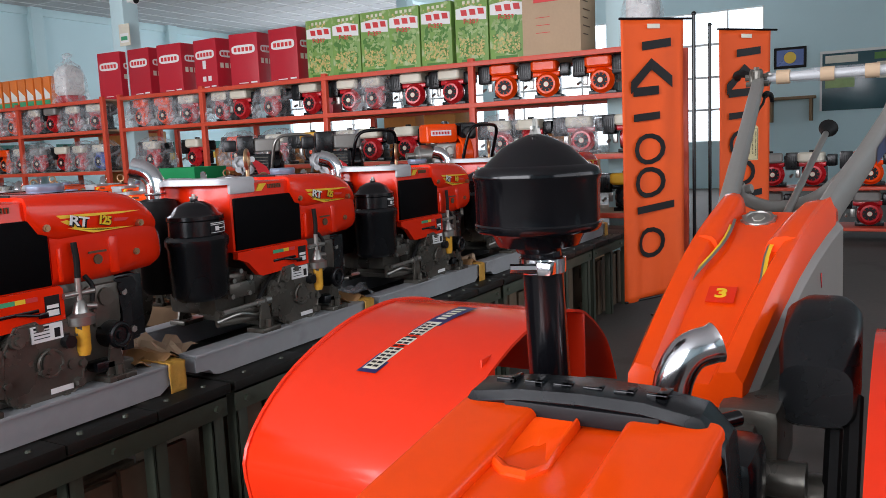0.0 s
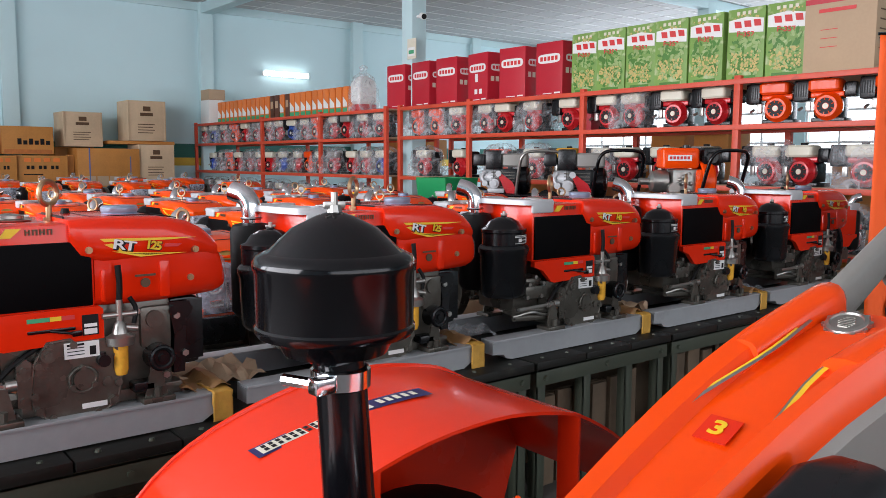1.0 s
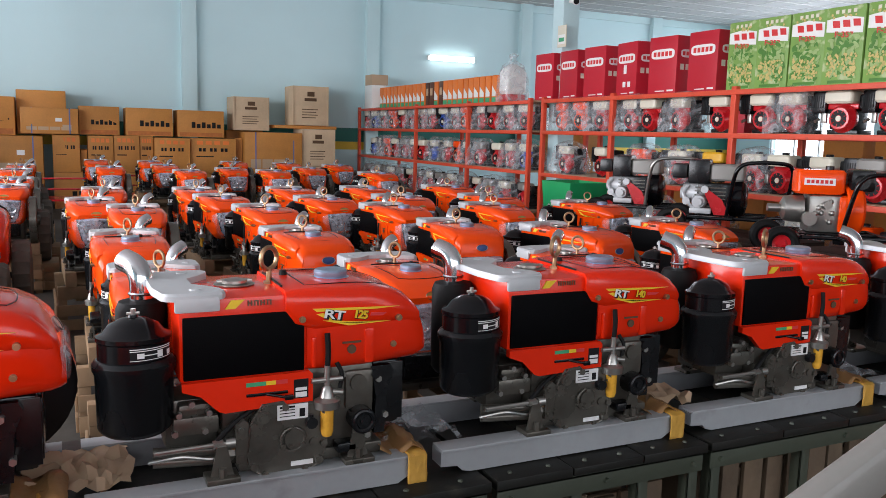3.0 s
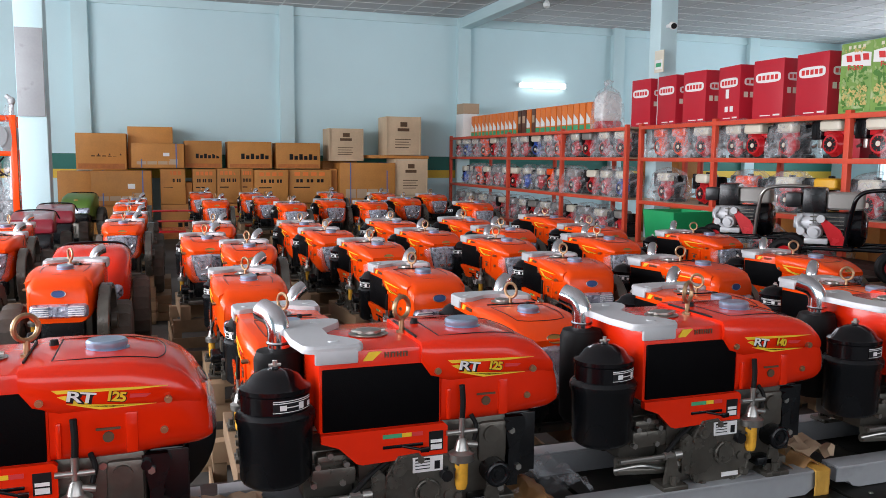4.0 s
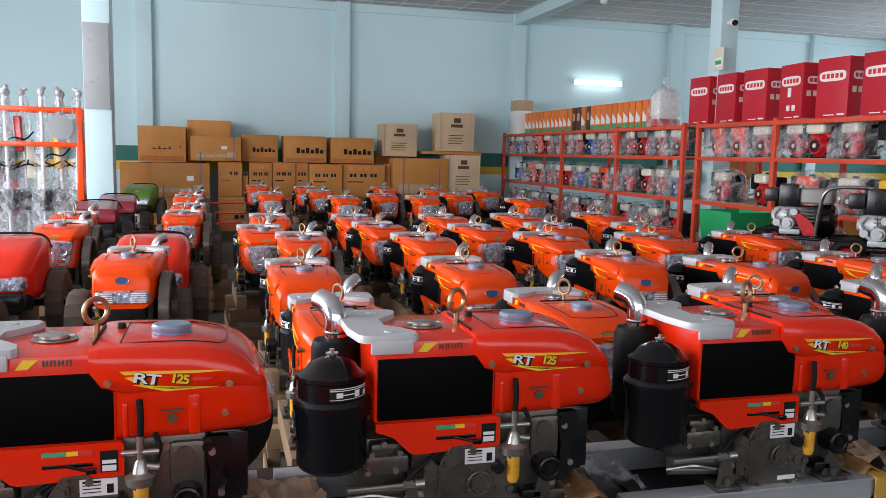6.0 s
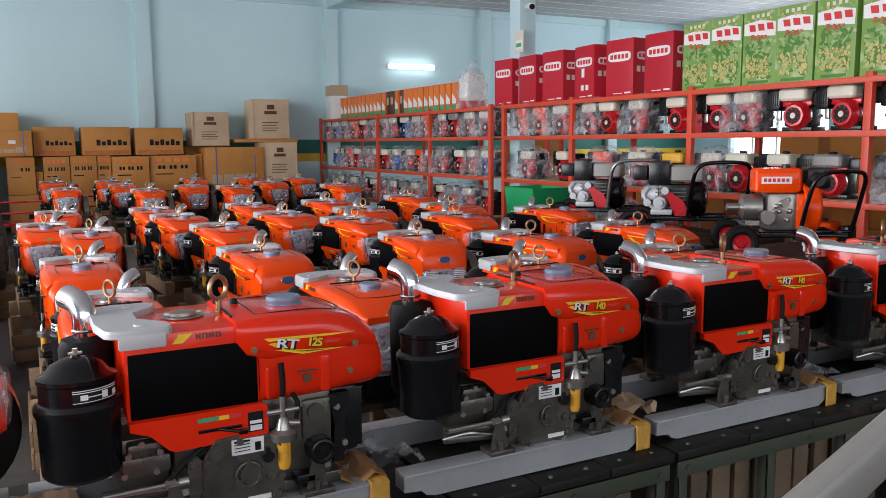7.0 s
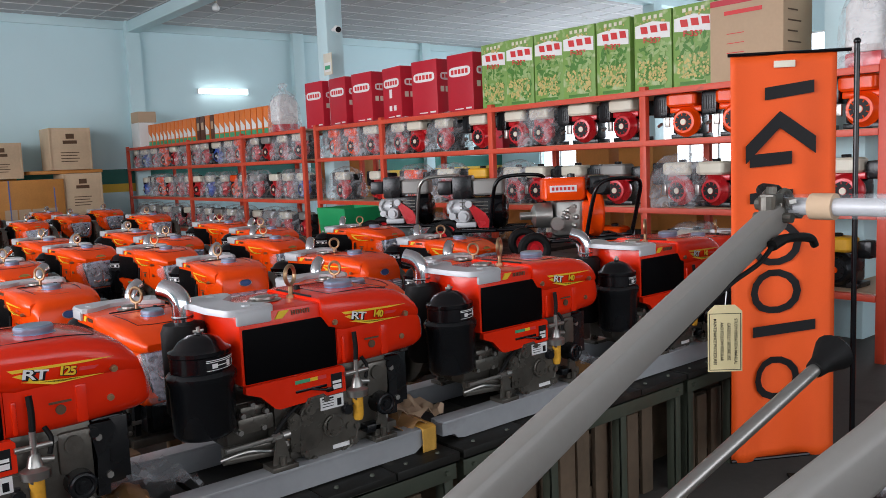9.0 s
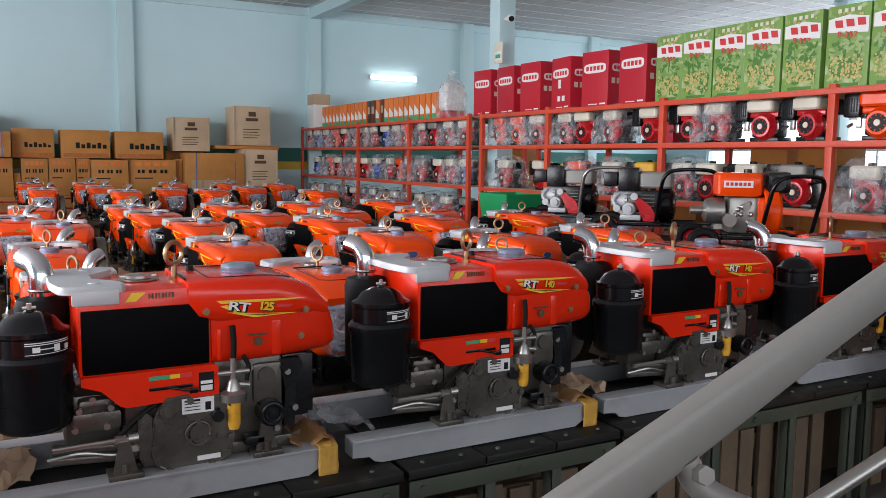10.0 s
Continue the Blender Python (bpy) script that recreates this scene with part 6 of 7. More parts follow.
def pump_cart(m, kind, label, size=.82):
    p = empty("engine_pump", m @ Matrix.Scale(size, 4), label, "pump", "wheeled pumps")
    cart_wheel(p, -.30, -.26, .125, 90)
    cart_wheel(p, -.30, .26, .125, 90)
    b = B()
    for x in (-.17, .17):
        bm_tube(b, [(x, -.28, .18), (x, .30, .18)], .014, 10)
    bm_tube(b, [(-.17, -.28, .18), (.17, -.28, .18)], .014, 10)
    bm_tube(b, [(-.17, .30, .18), (.17, .30, .18)], .014, 10)
    bm_tube(b, [(-.30, -.25, .125), (-.30, .25, .125)], .012, 10)
    bm_tube(b, [(-.30, -.2, .13), (-.12, -.2, .18)], .012, 10)
    bm_tube(b, [(.15, -.24, .18), (.41, -.24, .18), (.41, .24, .18), (.15, .24, .18)], .014, 10)
    bm_tube(b, [(.40, -.2, .18), (.40, -.2, 0)], .014, 10)
    bm_tube(b, [pose(.33, -.06, 0, 0, 0, -62) @ Vector((0, .24, .18)), (.41, .0, .18), (.2, .0, .18)], .013, 10)
    bm_tube(b, [pose(.33, -.06, 0, 0, 0, -62) @ Vector((.0, -.24, .18)), (.16, -.2, .18)], .013, 10)
    bm_box(b, -.17, -.2, .19, .17, .25, .20)
    part("chassis", b, BLACK, p)
    turned = pose(.33, -.06, 0, 0, 0, -62)
    hoop([turned @ Vector(q) for q in ((.0, -.24, .18), (.08, -.24, .46), (.12, -.22, .58), (.14, -.13, .625), (.14, .13, .625), (.12, .22, .58), (.08, .24, .46), (.0, .24, .18))], STEEL if kind == "steel" else BLACK, p)
    if kind == "big":
        b = B()
        bm_loft(b, [[Vector((p2.y - .02, p2.z, x)) for p2 in rounded(x, hw, -hd, hd, .03)] for x, hw, hd in ((.475, .15, .09), (.49, .165, .10), (.63, .165, .10), (.65, .150, .09))])
        tk = part("fuel_tank", b, ORANGE2, p, "bright orange fuel tank")
        b = B()
        bm_box(b, -.14, -.104, .54, .07, -.101, .59)
        lb = part("label_plate", b, WHITE, tk)
        b = B()
        for k in range(6):
            bm_box(b, -.125 + .031 * k, -.107, .553, -.105 + .031 * k, -.1045, .578)
        tagged(part("label_print", b, REDINK, lb), kind="stuff")
        b = B()
        bm_turned(b, [(.03, .65), (.03, .675), (0, .68)], 14, pose(.05, 0, 0))
        part("cap", b, BLACKM, tk)
        b = B()
        bm_box(b, -.10, -.12, .20, .15, .12, .47, .03)
        bm_turned(b, [(0, -.13), (.05, -.13), (.085, -.11), (.098, -.07), (.10, .0), (.10, .02)], 24, pose(-.14, 0, .36, 0, 90, 0))
        bm_cyl(b, (-.36, 0, .36), (-.26, 0, .36), .030)
        part("engine_block", b, STEEL, p)
        b = B()
        for k in range(9):
            bm_ball(b, (random.uniform(-.12, .08), -.135, random.uniform(.24, .45)), .02, .02, .02, 8, 5)
        bm_cyl(b, (-.10, -.12, .30), (-.10, -.17, .30), .05)
        bm_cyl(b, (.02, -.12, .40), (.02, -.16, .40), .03)
        tagged(part("fitting", b, STEEL, p), kind="stuff")
        b = B()
        bm_turned(b, [(.17, -.05), (.185, -.04), (.185, .05), (.17, .07), (.12, .08), (.11, .03), (.11, -.05)], 28, pose(.20, 0, .36, 0, 90, 0))
        bm_box(b, .10, -.15, .20, .20, .15, .47, .04)
        part("fan_shroud", b, ORANGE2, p, "orange fan shroud")
        b = B()
        bm_cyl(b, (.20, 0, .36), (.26, 0, .36), .11)
        bm_box(b, .17, -.11, .50, .34, .08, .66, .03)
        bm_cyl(b, (.24, -.11, .57), (.24, -.14, .57), .05)
        part("air_cleaner", b, BLACKM, p)
    else:
        b = B()
        bm_box(b, -.12, -.13, .20, .14, .13, .45, .02)
        blk = part("engine_block", b, BLACKM, p)
        for k in range(6):
            b = B()
            bm_box(b, -.14, -.145, .26 + .03 * k, .10, -.12, .268 + .03 * k)
            part("cooling_fin", b, CAST, blk)
        b = B()
        bm_turned(b, [(.135, -.06), (.15, -.04), (.15, .03), (.12, .06), (.06, .075), (0, .075)], 26, pose(.19, 0, .33, 0, 90, 0))
        part("starter_cover", b, BLACK, p)
        b = B()
        bm_plate(b, [(.02, .20), (.14, .20), (.08, .32), (-.03, .40), (-.06, .37)], -.17, -.12)
        bm_box(b, .08, -.12, .22, .13, .12, .44, .02)
        part("fan_shroud", b, REDMET, p, "red fan shroud")
        b = B()
        bm_loft(b, [[Vector((p2.y + .10, p2.z, x)) for p2 in rounded(x, hw, -hd, hd, .03)] for x, hw, hd in ((.47, .12, .11), (.485, .135, .125), (.59, .135, .125), (.605, .12, .11))])
        part("fuel_tank", b, TUBEGREY, p, "grey fuel tank")
        b = B()
        bm_box(b, -.20, -.15, .44, -.03, .12, .64, .025)
        bm_box(b, -.33, -.10, .48, -.21, .08, .60, .02)
        part("air_cleaner", b, BLACKM, p)
        b = B()
        bm_cyl(b, (-.24, -.05, .36), (-.12, -.05, .36), .07, .09)
        bm_cyl(b, (-.26, -.05, .36), (-.24, -.05, .36), .045)
        bm_cyl(b, (-.10, -.13, .30), (-.10, -.21, .30), .062, .05)
        bm_cyl(b, (-.10, -.20, .30), (-.10, -.24, .30), .030)
        bm_cyl(b, (-.06, -.14, .40), (-.06, -.19, .40), .030)
        bm_box(b, -.17, -.20, .205, .0, -.13, .25, .01)
        bm_cyl(b, (-.20, -.12, .30), (-.20, -.18, .30), .03)
        bm_tube(b, bend([(-.2, -.12, .42), (-.23, -.15, .36), (-.18, -.16, .28), (-.12, -.15, .24)]), .014, 8)
        part("carburettor", b, SILVER, p)
    return p


# low wooden platforms that carry the pumps
def platform(x0, y0, x1, y1, z):
    t = empty("wooden_platform", pose(x0, y0, 0), "low dark platform of boards beside the rack", "platform")
    n = 5
    for k in range(n):
        b = B()
        a = (x1 - x0) * k / n
        bm_box(b, a + .004, 0, z - .03, a + (x1 - x0) / n - .004, y1 - y0, z, .003)
        part("board", b, TABLE, t)
    for x in (.02, x1 - x0 - .08):
        for y in (.02, y1 - y0 - .08):
            b = B()
            bm_box(b, x, y, 0, x + .06, y + .06, z - .031, .003)
            part("leg", b, WOOD, t)


platform(2.78, .80, 4.3, 1.62, .735)
platform(3.45, 2.15, 4.62, 4.0, .67)
pump_cart(pose(3.38, 1.20, .739, 0, 0, -36), "big", "orange diesel pump engine on a wheeled cart")
pump_cart(pose(3.90, 2.62, .674, 0, 0, -48), "black", "black and red petrol pump on a wheeled cart", .95)
pump_cart(pose(3.90, 3.58, .674, 0, 0, -48), "steel", "petrol pump with steel hoop on a wheeled cart", .95)
hp = empty("green_hopper", pose(3.78, 4.36, 0), "open green sheet-metal hopper on a stand", "hopper")
b = B()
outer = [Vector((x, y, z)) for x, y, z in ((-.22, -.25, 1.0), (.22, -.25, 1.0), (.22, .25, 1.0), (-.22, .25, 1.0))]
lower = [Vector((p.x * .9, p.y * .9, .72)) for p in outer]
inner_t = [Vector((p.x * .97, p.y * .97, 1.0)) for p in outer]
inner_b = [Vector((p.x * .88, p.y * .88, .74)) for p in outer]
rings = [[b.verts.new(p) for p in r] for r in (lower, outer, inner_t, inner_b)]
for r0, r1 in zip(rings, rings[1:]):
    for k in range(4):
        b.faces.new((r0[k], r0[(k + 1) % 4], r1[(k + 1) % 4], r1[k]))
b.faces.new(rings[0])
b.faces.new(rings[3])
part("bin", b, GREENTIN, hp)
for x in (-.17, .14):
    for y in (-.16, .14):
        b = B()
        bm_box(b, x, y, 0, x + .03, y + .03, .722, .002)
        part("leg", b, BLACK, hp)

# turned engine at the end of the row
put("140", pose(3.70, .50, .43, 0, 0, 174))
copy_thing(first, pose(3.70, .50, 0, 0, 0, 174))

# ---- stacked cartons along the back wall ----
def back_box(x0, x1, z0, z1, y, mat, kind, label):
    """A carton with its printed front towards -y."""
    c = empty("engine_carton" if mat is CARD else "wooden_box", pose(x0, y, z0), label, "carton" if mat is CARD else "box", "cartons along the wall")
    w, h = x1 - x0, z1 - z0
    b = B()
    bm_box(b, 0, 0, 0, w, .62, h, .008)
    for v in b.verts:
        v.co.y += .012 * math.sin(v.co.x * 9 + x0) * (v.co.z / h)
    part("box", b, mat, c)
    if kind == "mark":
        b = B()
        u0, r = w * .34, w * .044
        for k in range(6):
            u = u0 + k * r * 2.5
            bm_box(b, u - r, -.004, h * .42 - r, u + r * .8, -.002, h * .42 + r * (1.9 if k in (0, 2, 4) else 1.0), .002)
            if k in (1, 3, 5):
                bm_box(b, u - r * .4, -.006, h * .42 - r * .4, u + r * .2, -.0045, h * .42 + r * .4)
        tagged(part("mark_print", b, INK, c), kind="stuff")
        b = B()
        bm_box(b, w * .04, -.003, h * .03, w * .96, -.0015, h * .17)
        part("printed_band", b, CARDBAND, c)
    elif kind == "symbols":
        b = B()
        for k in range(4):
            u = w * (.14 + .19 * k)
            bm_box(b, u, -.004, h * .82, u + w * .13, -.002, h * .93)
        tagged(part("symbol_print", b, ORANGEBOX, c), kind="stuff")
        b = B()
        for k in range(3):
            u = w * (.18 + .24 * k)
            bm_box(b, u, -.004, h * .62, u + w * .06, -.002, h * .72)
            bm_box(b, u + w * .09, -.004, h * .62, u + w * .15, -.002, h * .72)
        bm_box(b, w * .12, -.004, h * .46, w * .5, -.002, h * .49)
        tagged(part("print_print", b, INK, c), kind="stuff")
    elif kind == "strap":
        for u in (w * .18, w * .84):
            b = B()
            bm_box(b, u, -.004, 0, u + .018, .6, h + .003)
            part("strap", b, BLUESTRAP, c, "blue packing strap")
        b = B()
        for k in range(4):
            bm_box(b, w * (.10 + .20 * k), -.003, h * .14, w * (.28 + .20 * k), -.0015, h * .36)
        tagged(part("faded_print", b, CARDPALE, c), kind="stuff")
        if w < 1:
            b = B()
            bm_box(b, w * .60, -.005, h * .48, w * .72, -.003, h * .62)
            part("paper_label", b, WHITE, c)
    elif kind == "wood":
        b = B()
        bm_box(b, w * .32, -.004, h * .62, w * .66, -.002, h * .70)
        bm_box(b, w * .40, -.004, h * .74, w * .60, -.002, h * .86)
        for k in range(4):
            bm_box(b, w * .25, -.004, h * (.40 - .07 * k), w * (.70 - .05 * (k % 2)), -.002, h * (.42 - .07 * k))
        tagged(part("stencil_print", b, BROWNINK, c), kind="stuff")
        b = B()
        for u in (0, w - .03):
            bm_box(b, u, -.010, 0, u + .03, -.001, h, .002)
        tagged(part("batten", b, mat, c), kind="stuff")
    return c


CARDBAND = material('faded_orange_band', (.48, .15, .03), .6, 0, .3, 30, .05, 9)
BLUESTRAP = material("blue_strap", (.08, .14, .40), .4)
Yb = 12.9
BK = "brown engine carton with black print in a stack"
SY = "tall brown carton with orange and black handling symbols"
WD = "pale plywood box with brown stencil print"
for a in ((-2.50, -1.97, .0, 1.20, Yb, CARD, "mark", BK), (-1.957, -1.0, .62, 1.215, Yb - .25, CARD, "strap", "wide brown carton bound with blue straps"), (-1.957, -1.0, .0, .615, Yb - .2, CARD, "strap", "wide brown carton bound with blue straps"),
          (-2.20, -1.40, 1.222, 1.845, Yb + .02, CARD, "mark", BK), (-1.38, -.63, 1.24, 1.975, Yb + .25, CARD, "", "plain brown carton high on the stack"), (-1.32, -.455, 1.26, 1.68, Yb - .12, CARD, "strap", "brown carton with a paper label and blue straps"),
          (-.44, .20, 1.255, 1.74, Yb + .1, CARD, "mark", BK), (.30, 1.075, 1.255, 1.735, Yb + .02, CARD, "mark", BK), (1.155, 1.96, 1.255, 1.725, Yb, CARD, "mark", BK),
          (-.86, -.44, .62, 1.245, Yb, CARD, "symbols", SY), (-.43, -.33, .0, 1.0, Yb + .1, CARD, "", "narrow brown carton in a stack"), (-.316, .085, .62, 1.24, Yb - .02, CARD, "symbols", SY), (.095, .51, .62, 1.25, Yb, CARD, "symbols", SY), (.52, .74, .62, 1.25, Yb + .02, CARD, "symbols", SY),
          (.75, 1.345, .62, 1.23, Yb - .12, CARD, "symbols", SY), (1.36, 2.16, .62, 1.235, Yb - .05, CARD, "symbols", SY), (2.17, 2.30, .62, 1.25, Yb + .1, CARD, "", "narrow brown carton in a stack"),
          (-.86, .08, .0, .615, Yb, CARD, "mark", BK), (.095, .74, .0, .615, Yb, CARD, "mark", BK), (.75, 2.16, .0, .615, Yb, CARD, "mark", BK),
          (2.31, 3.38, .60, 1.37, Yb - .1, CARD, "strap", "wide brown carton bound with blue straps"), (2.31, 3.38, .0, .595, Yb - .05, CARD, "mark", BK),
          (2.15, 2.81, 1.40, 2.01, Yb + .12, WOODPALE, "wood", WD), (2.11, 2.79, .0, 1.395, Yb + .60 - .02, CARD, "", "tall brown carton against the wall"),
          (3.385, 4.04, .75, 1.45, Yb - .05, WOODPALE, "wood", WD), (3.385, 4.04, .0, .745, Yb - .05, WOODPALE, "wood", WD), (3.23, 3.92, 1.52, 2.25, Yb + .0, WOODPALE, "wood", WD), (2.9, 4.1, 1.455, 1.515, Yb + .05, CARD, "", "flat brown carton under a plywood box"), (3.44, 3.98, 1.52, 2.27, Yb + .63, WOODPALE, "", "pale plywood box against the wall")):
    back_box(*a)

# red trolleys in front of the stack
def trolley(x, y):
    t = empty("red_trolley", pose(x, y, 0), "red steel platform trolley with wheels", "trolley", "red trolleys")
    b = B()
    for a in (-.42, .42):
        bm_tube(b, [(a, -.3, .30), (a, -.3, .80), (a, .3, .80), (a, .3, .30)], .016, 8)
        bm_tube(b, [(a, -.3, .58), (a, .3, .58)], .012, 8)
    bm_box(b, -.44, -.32, .28, .44, .32, .31)
    bm_tube(b, [(-.42, -.3, .62), (.42, -.3, .62)], .014, 8)
    bm_tube(b, [(-.42, -.3, .46), (.42, -.3, .46)], .014, 8)
    part("frame", b, REDMET, t)
    for a in (-.34, .34):
        for c in (-.24, .24):
            b = B()
            bm_cyl(b, (a - .025, c, .11), (a + .025, c, .11), .11, seg=20)
            bm_box(b, a - .03, c - .02, .18, a + .03, c + .02, .285)
            part("wheel", b, RUBBER, t)


trolley(-.75, 11.4)
trolley(.55, 12.2)

# ---- left side: rack of wrapped brush cutters, crates, red and green tillers ----
lr = empty("tool_rack", pose(-3.34, 10.2, 0), "orange steel frame hung with wrapped brush cutters", "rack")
for x in (-.66, .58):
    for y in (0, .55):
        b = B()
        bm_box(b, x, y, 0, x + .08, y + .06, 2.0, .004)
        part("post", b, ORANGE2, lr)
for z in (1.45, 1.93):
    for y in (0, .55):
        b = B()
        bm_box(b, -.579, y + .004, z, .579, y + .056, z + .065, .004)
        part("beam", b, ORANGE2, lr)
WRAPPED = material("film_wound_steel", (.70, .71, .73), .22, .25, .25, 40, .8, 14)
cut = empty("brush_cutter", Matrix(), "brush cutter wrapped in clear plastic, standing in the rack", "brush cutter", "wrapped brush cutters")
b = B()
bm_tube(b, [Vector((0, .05 * k / 14, .02 + .156 * k)) + Vector(noise.noise_vector(Vector((k * 2.3, 1, 0)))) * .006 for k in range(15)], [.024 + .008 * (k % 3 == 1) for k in range(15)], 10)
part("shaft", b, WRAPPED, cut, "shaft wound in pale film")
b = B()
bm_ball(b, (0, .05, 2.20), .05, .05, .06, 12, 8)
bm_cyl(b, (0, .05, 2.22), (0, -.02, 2.27), .03)
part("gear_head", b, SILVER, cut)
b = B()
bm_box(b, -.09, -.08, .55, .09, .10, .85, .03)
part("engine_head", b, BLACKM, cut)
b = B()
bm_tube(b, bend([(-.25, -.02, 1.25), (-.08, 0, 1.18), (.08, 0, 1.18), (.25, -.02, 1.25)]), .012, 8)
part("handlebar", b, BLACK, cut)
b = B()
pr = [(.14, .05), (.17, .45), (.15, .85), (.10, 1.1), (.09, 1.5), (.06, 1.95), (.05, 2.15)]
bm_turned(b, pr, 14, pose(0, .02, 0))
for v in b.verts:
    v.co += Vector(noise.noise_vector(v.co * 7)) * .045
part("plastic_wrap", b, BAG, cut, "loose clear plastic wrap")
for k, (dx, dy) in enumerate(((-.45, .2), (-.28, .1), (-.1, .25), (.1, .12), (.3, .22), (.45, .1), (-.38, .42), (.2, .42))):
    m = pose(-3.34 + dx * 1.15, 10.25 + dy, .0, 0, (k * 37 % 5) - 2, k * 50)
    if k:
        copy_thing(cut, m)
    else:
        cut.matrix_basis = m
for k, (x, y, z, mat, w) in enumerate(((-3.05, 10.40, 1.40, YELPLAST, .05), (-3.55, 10.48, 1.62, REDMET, .045), (-3.72, 10.42, 1.20, BLACKM, .04), (-3.25, 10.42, .85, CREAM, .06), (-3.62, 10.46, .72, REDMET, .05), (-3.40, 10.44, 1.25, CREAM, .05))):
    pk = empty("tool_packet", pose(x, y, z, 0, (k * 23 % 11) - 5, k * 9 - 20), "long tool packet in clear film hung on the orange frame", "tool", "hung tool packets")
    b = B()
    bm_box(b, -w, -.03, -.25, w, .03, .25, .015)
    part("pack", b, mat, pk)
    b = B()
    bm_tube(b, bend([(-.2, -.05, -.10), (-.05, -.06, -.05), (.10, -.05, -.08), (.22, -.03, .02)]), .012, 8)
    part("grip", b, BLACK, pk)
    b = B()
    bm_cyl(b, (0, 0, .25), (0, 0, 1.93 - z if z > 1 else 1.45 - z), .004, seg=6)
    part("cord", b, STEEL, pk)
disc = empty("steel_guard", pose(-2.95, 10.13, 1.72, 0, 0, 20), "grey round guards in plastic hung on the rack", "guard")
b = B()
bm_turned(b, [(0, -.04), (.12, -.05), (.17, 0), (.17, .03), (0, .04)], 24, pose(0, 0, 0, 90, 0, 0))
bm_turned(b, [(0, -.04), (.12, -.05), (.17, 0), (.17, .03), (0, .04)], 24, pose(.22, .03, -.04, 90, 0, 10))
part("disc", b, SILVER, disc)
b = B()
bm_torus(b, (.10, 0, .22), .07, .004)
part("hook", b, STEEL, disc)
for n, z in enumerate((.12, .505)):
    c = empty("plywood_crate", pose(-5.12, 12.0, z), "pale plywood crate with stencilled number", "crate", "plywood crates")
    b = B()
    bm_box(b, 0, 0, 0, .66, .6, .38, .006)
    part("box", b, WOODPALE, c)
    text("lettering", "100W2", .075, BROWNINK, c, face_y(.34, -.004, .21), "", 1.1, .001)
pl = empty("pallet", pose(-5.2, 11.95, 0), "dark wooden pallet under plywood crates", "pallet")
for x in (0, .4, .8):
    b = B()
    bm_box(b, x, 0, 0, x + .09, .7, .095, .004)
    part("bearer", b, WOOD, pl)
b = B()
bm_box(b, 0, 0, .096, .89, .7, .118, .003)
part("deck", b, WOOD, pl)
for n, (z0, z1) in enumerate(((0, .62), (.625, 1.25), (1.255, 1.5))):
    back_box(-5.05 - .15 * (n == 2), -4.5, z0, z1, 13.1, CARD, "", "plain brown carton in a stack by the wall")
b = B()
bm_box(b, -2.44, 8.80, 1.93, -2.14, 8.838, 2.98, .004)
tagged(part("grey_panel", b, RAIL), "grey sheet-metal panel fixed to the pillar", "panel")


def drive_wheel(parent, x, y, z, r):
    """A dusty rubber tyre with lugs on a grey rim."""
    b = B()
    wm = pose(x, y, z, 0, 90, 0)
    bm_turned(b, [(.55 * r, -.045), (.8 * r, -.055), (.94 * r, -.05), (r, -.03), (r, .03), (.94 * r, .05), (.8 * r, .055), (.55 * r, .045), (.55 * r, -.045)], 36, wm)
    for v in b.verts:
        d = Vector((0, v.co.y - y, v.co.z - z))
        if d.length > .9 * r and round(math.degrees(math.atan2(d.z, d.y)) / 10) % 2:
            v.co += d.normalized() * .05 * r
    w = part("wheel", b, TYRE, parent)
    b = B()
    bm_turned(b, [(0, -.03), (.04, -.03), (.06, -.012), (.5 * r, -.012), (.56 * r, -.042), (.56 * r, .042), (.5 * r, .012), (.06, .012), (.04, .03), (0, .03)], 24, wm)
    part("rim", b, TUBEGREY, w)
    return w


def wheel_stand(x, y, w=.36):
    """Two wooden blocks that carry a pair of wheels."""
    for s in (-1, 1):
        c = empty("wooden_block", pose(x + s * .29, y, 0), "rough wooden block under a tractor wheel", "block", "wooden blocks")
        for k in range(3):
            b = B()
            bm_box(b, -.09, -w / 2, .078 * k, .09, w / 2, .078 * k + .075, .004)
            part("board", b, WOOD, c)


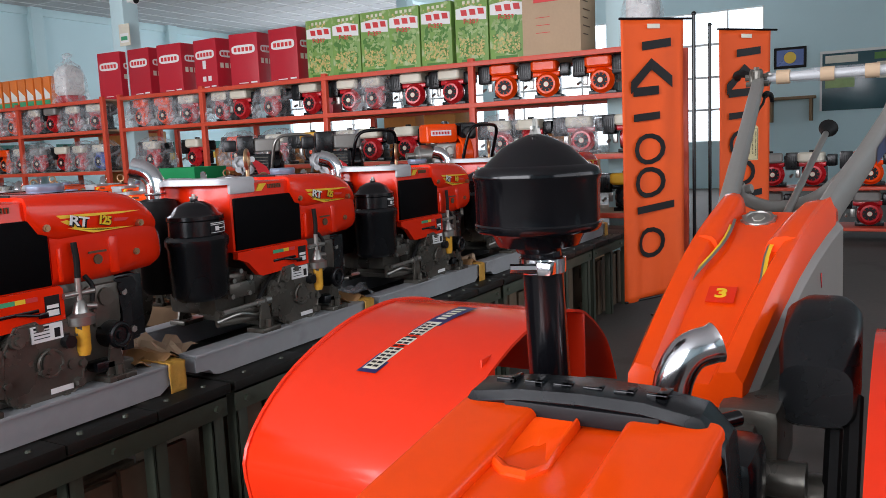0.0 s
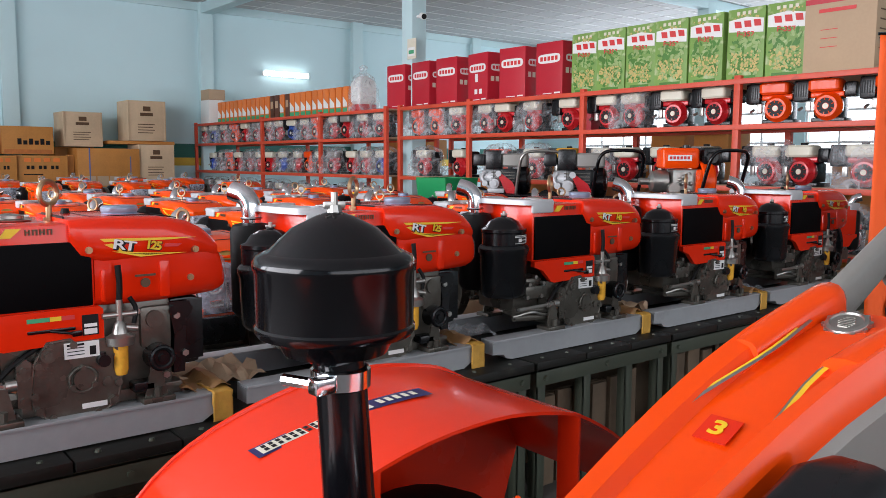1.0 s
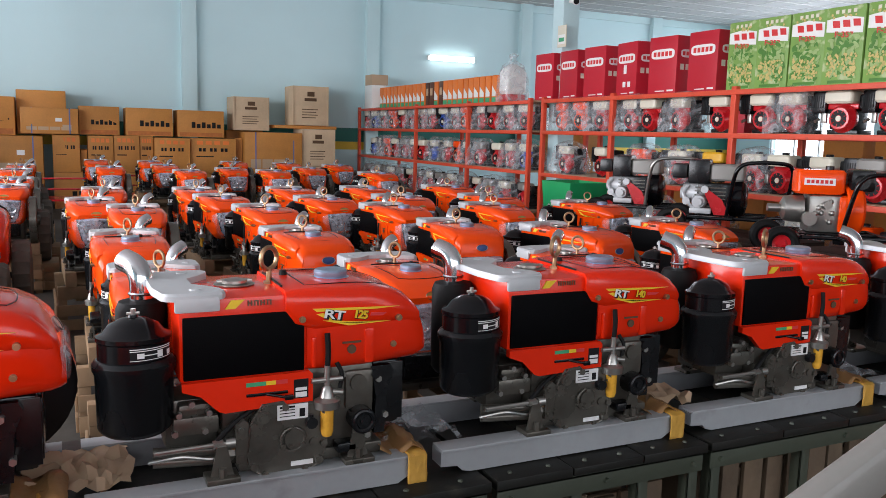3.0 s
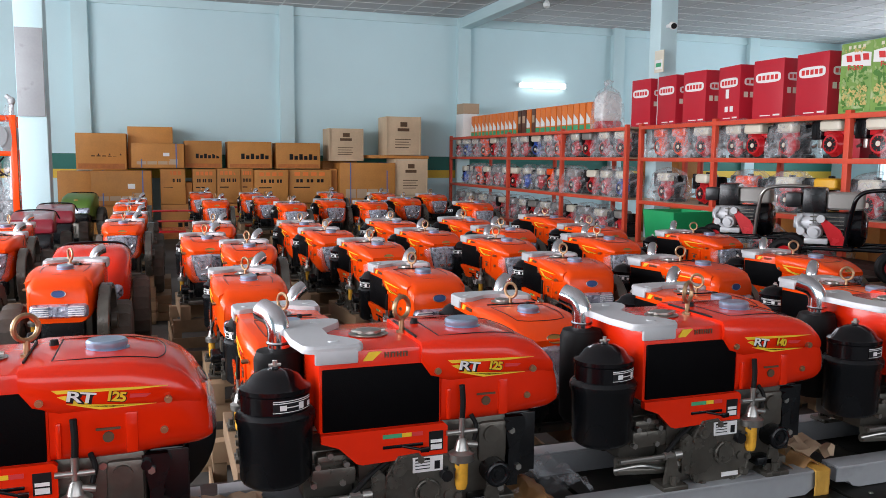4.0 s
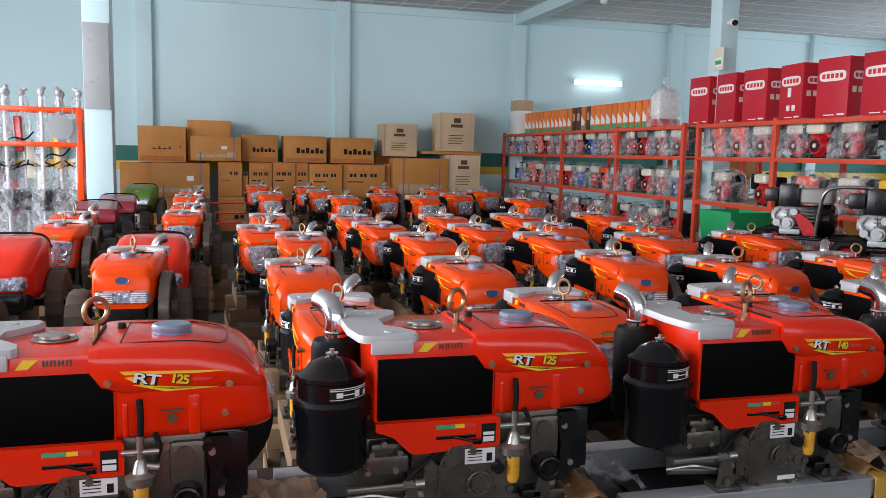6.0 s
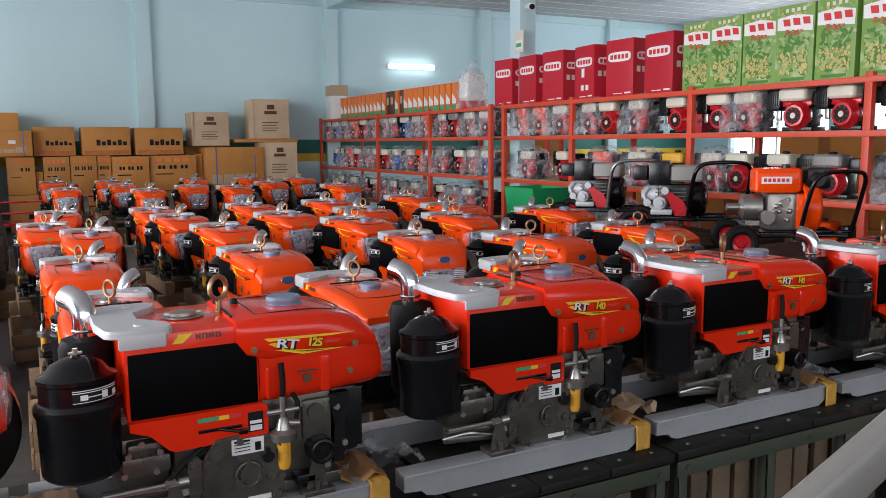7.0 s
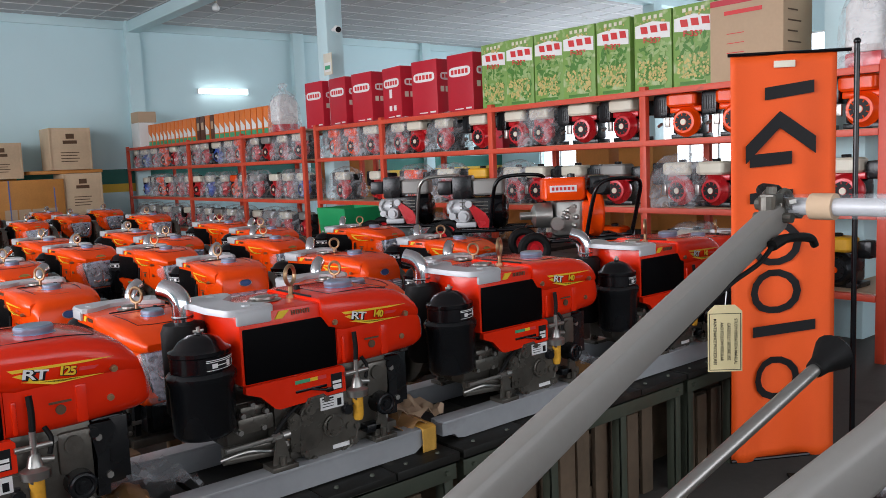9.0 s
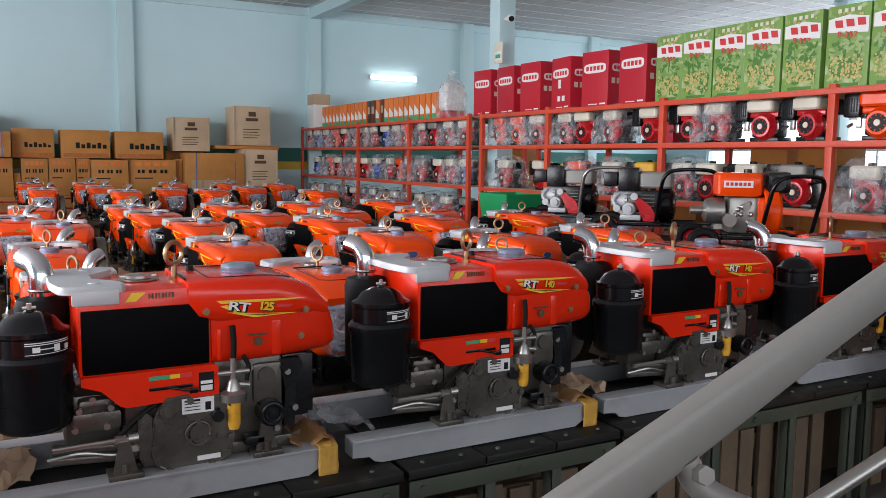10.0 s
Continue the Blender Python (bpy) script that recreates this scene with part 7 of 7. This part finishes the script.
def small_tiller(m, paint, label, round_hood=True):
    """A two-wheel tractor head seen from its front, on wooden blocks."""
    t = empty("tiller_head", m, label, "tractor", "tractor heads")
    b = B()
    if round_hood:
        secs = ((-.02, .150, .56, .69), (.02, .195, .54, .755), (.10, .222, .52, .815), (.25, .235, .50, .865), (.45, .235, .48, .890), (.60, .225, .46, .880), (.66, .205, .46, .86))
    else:
        secs = ((-.02, .185, .70, .80), (.0, .20, .69, .835), (.15, .205, .68, .86), (.45, .205, .66, .88), (.62, .20, .64, .88))
    bm_loft(b, [[Vector((p.y * (1 - .45 * max(0.0, .62 - p.z)), x, p.z)) for p in rounded(x, hw, z0, z1, .075 if round_hood else .03, 6)] for x, hw, z0, z1 in secs])
    hood = part("hood", b, paint, t)
    b = B()
    bm_tube(b, bend([(-.232, .57, .80), (-.19, .585, .872), (-.10, .59, .893), (.10, .59, .893), (.19, .585, .872), (.232, .57, .80)]), .008, 8)
    part("trim", b, BLACK, hood)
    b = B()
    if round_hood:
        bm_loft(b, [[Vector((p.y, y, p.z)) for p in rounded(0, hw, z0, z1, .03)] for y, hw, z0, z1 in ((.08, .212, .60, .70), (-.015, .185, .60, .69), (-.035, .16, .61, .67))])
        part("headlamp", b, LENS, t, "wide ribbed headlamp")
        b = B()
    bm_loft(b, [[Vector((p.y, y, p.z)) for p in rounded(0, hw, z0, z1, .03)] for y, hw, z0, z1 in ((.12, .205, .46, .60), (-.03, .18, .475, .598), (-.045, .16, .50, .585))] if round_hood else [[Vector((p.y, y, p.z)) for p in rounded(0, hw, z0, z1, .03)] for y, hw, z0, z1 in ((.12, .19, .45, .69), (-.03, .185, .47, .688), (-.045, .165, .50, .67))])
    part("grille", b, BLACKM, t)
    b = B()
    bm_box(b, -.14, .02, .14, .14, .60, .46, .02)
    for k in range(4):
        bm_box(b, -.12 + .065 * k, .004, .18, -.075 + .065 * k, .03, .42, .006)
    bm_box(b, -.15, -.002, .29, .15, .03, .315, .004)
    part("chassis", b, CAST, t)
    b = B()
    bm_cyl(b, (-.33, .44, .455), (.33, .44, .455), .022)
    part("axle", b, BLACKM, t)
    for s in (-1, 1):
        drive_wheel(t, s * .29, .44, .455, .215)
    b = B()
    bm_turned(b, [(0, 0), (.030, 0), (.031, .004), (0, .006)], 16, pose(0, .055, .80, 62, 0, 0) @ Matrix.Diagonal((1, .55, 1, 1)))
    part("badge", b, GOLDBADGE, hood)
    wheel_stand(m.translation.x, m.translation.y + .44)
    return t


def wheel_pair(x, y):
    """A spare axle with two wheels under a wheeled engine."""
    a = empty("wheel_axle", pose(x, y, 0), "axle with two dusty tyres under an engine", "wheels", "wheel axles")
    b = B()
    bm_cyl(b, (-.33, 0, .455), (.33, 0, .455), .02)
    part("axle", b, BLACKM, a)
    for s in (-1, 1):
        drive_wheel(a, s * .27, 0, .455, .215)
    wheel_stand(x, y)


MAROON = material("maroon_paint", (.22, .008, .02), .3, coat=.3)
small_tiller(pose(-2.15, 3.08, .0), ORANGE, "orange-red tractor head with smooth hood and black bumper")
small_tiller(pose(-1.27, 3.12, .0), ORANGE, "orange-red tractor head with round hood and dusty wheels")
small_tiller(pose(-2.06, 6.7, 0, 0, 0, 4), MAROON, "dark red tractor head with black grille box", False)
small_tiller(pose(-2.0, 8.0, 0, 0, 0, 4), MAROON, "second dark red tractor head in the line", False)
small_tiller(pose(-2.06, 11.0, 0, 0, 0, -6), GREENTRAC, "lime green tractor head with a round lamp")
for x, y in ((-2.27, 2.42), (-1.97, 4.46), (-2.04, 5.40), (-1.33, 2.62), (-1.16, 5.6), (-1.15, 6.65), (-1.21, 8.37)):
    wheel_pair(x, y)

# ---- right end: low bench with machines, picture and shelf by the window ----
lb = empty("low_bench", pose(6.6, -3.6, 0), "low red bench along the side wall", "bench")
for y in (0, 1.6, 3.2):
    for x in (0, .55):
        b = B()
        bm_box(b, x, y, 0, x + .05, y + .05, .50, .003)
        part("leg", b, RACK, lb)
for z in (.10, .50):
    b = B()
    bm_box(b, 0, 0, z, .6, 3.25, z + .03, .003)
    part("shelf", b, RACK, lb)
for k, y in enumerate((-3.2, -2.7, -2.2, -1.7, -1.2, -.8)):
    copy_thing(PET[("orange", "red", "red", "orange", "red", "grey")[k]], pose(6.85, y, .534, 0, 0, (k * 31 % 20) - 10))
    if k % 2:
        copy_thing(PET["grey"], pose(6.85, y, .134, 0, 0, (k * 31 % 20) - 10))
pf = empty("wall_picture", pose(X1 - .03, -.03, 2.50), "small dark-framed picture on the wall", "picture")
b = B()
bm_box(b, 0, -.29, -.20, .028, .29, .20, .006)
part("frame", b, INK, pf)
b = B()
bm_box(b, -.004, -.24, -.15, -.001, .24, .15)
part("image", b, BLUEBADGE, pf)
b = B()
bm_turned(b, [(0, 0), (.11, 0), (.11, .003), (0, .003)], 20, pose(-.005, 0, 0, 0, -90, 0))
part("patch", b, YELLOW, pf)
sh = empty("wall_shelf", pose(X1 - .32, -.50, 1.70), "small brown wooden wall shelf", "shelf")
b = B()
bm_box(b, 0, 0, 0, .319, .85, .05, .003)
part("board", b, WOOD, sh)
for y in (.05, .76):
    b = B()
    bm_box(b, .05, y, -.42, .319, y + .05, -.001, .003)
    part("bracket", b, WOOD, sh)
nb = empty("notice_board", pose(X1 - .04, -1.75, 1.45), "glazed teal board with bright posters on the wall", "board")
b = B()
bm_box(b, 0, 0, 0, .038, 1.16, 1.10, .01)
part("panel", b, material("teal_board", (.05, .12, .14), .2, 0, .15), nb)
b = B()
bm_box(b, -.012, -.03, 1.06, .0, 1.19, 1.11, .004)
bm_box(b, -.012, 1.15, 0, .0, 1.19, 1.058, .004)
part("edge", b, WHITE, nb)
for y, z, w, h, mat in ((.60, .42, .50, .36, PALELEAF), (.55, .88, .55, .14, CREAM), (.08, .55, .16, .30, CREAM), (.06, .90, .22, .12, LEAFGREEN)):
    b = B()
    bm_box(b, -.006, y, z, -.001, y + w, z + h)
    part("poster", b, mat, nb)
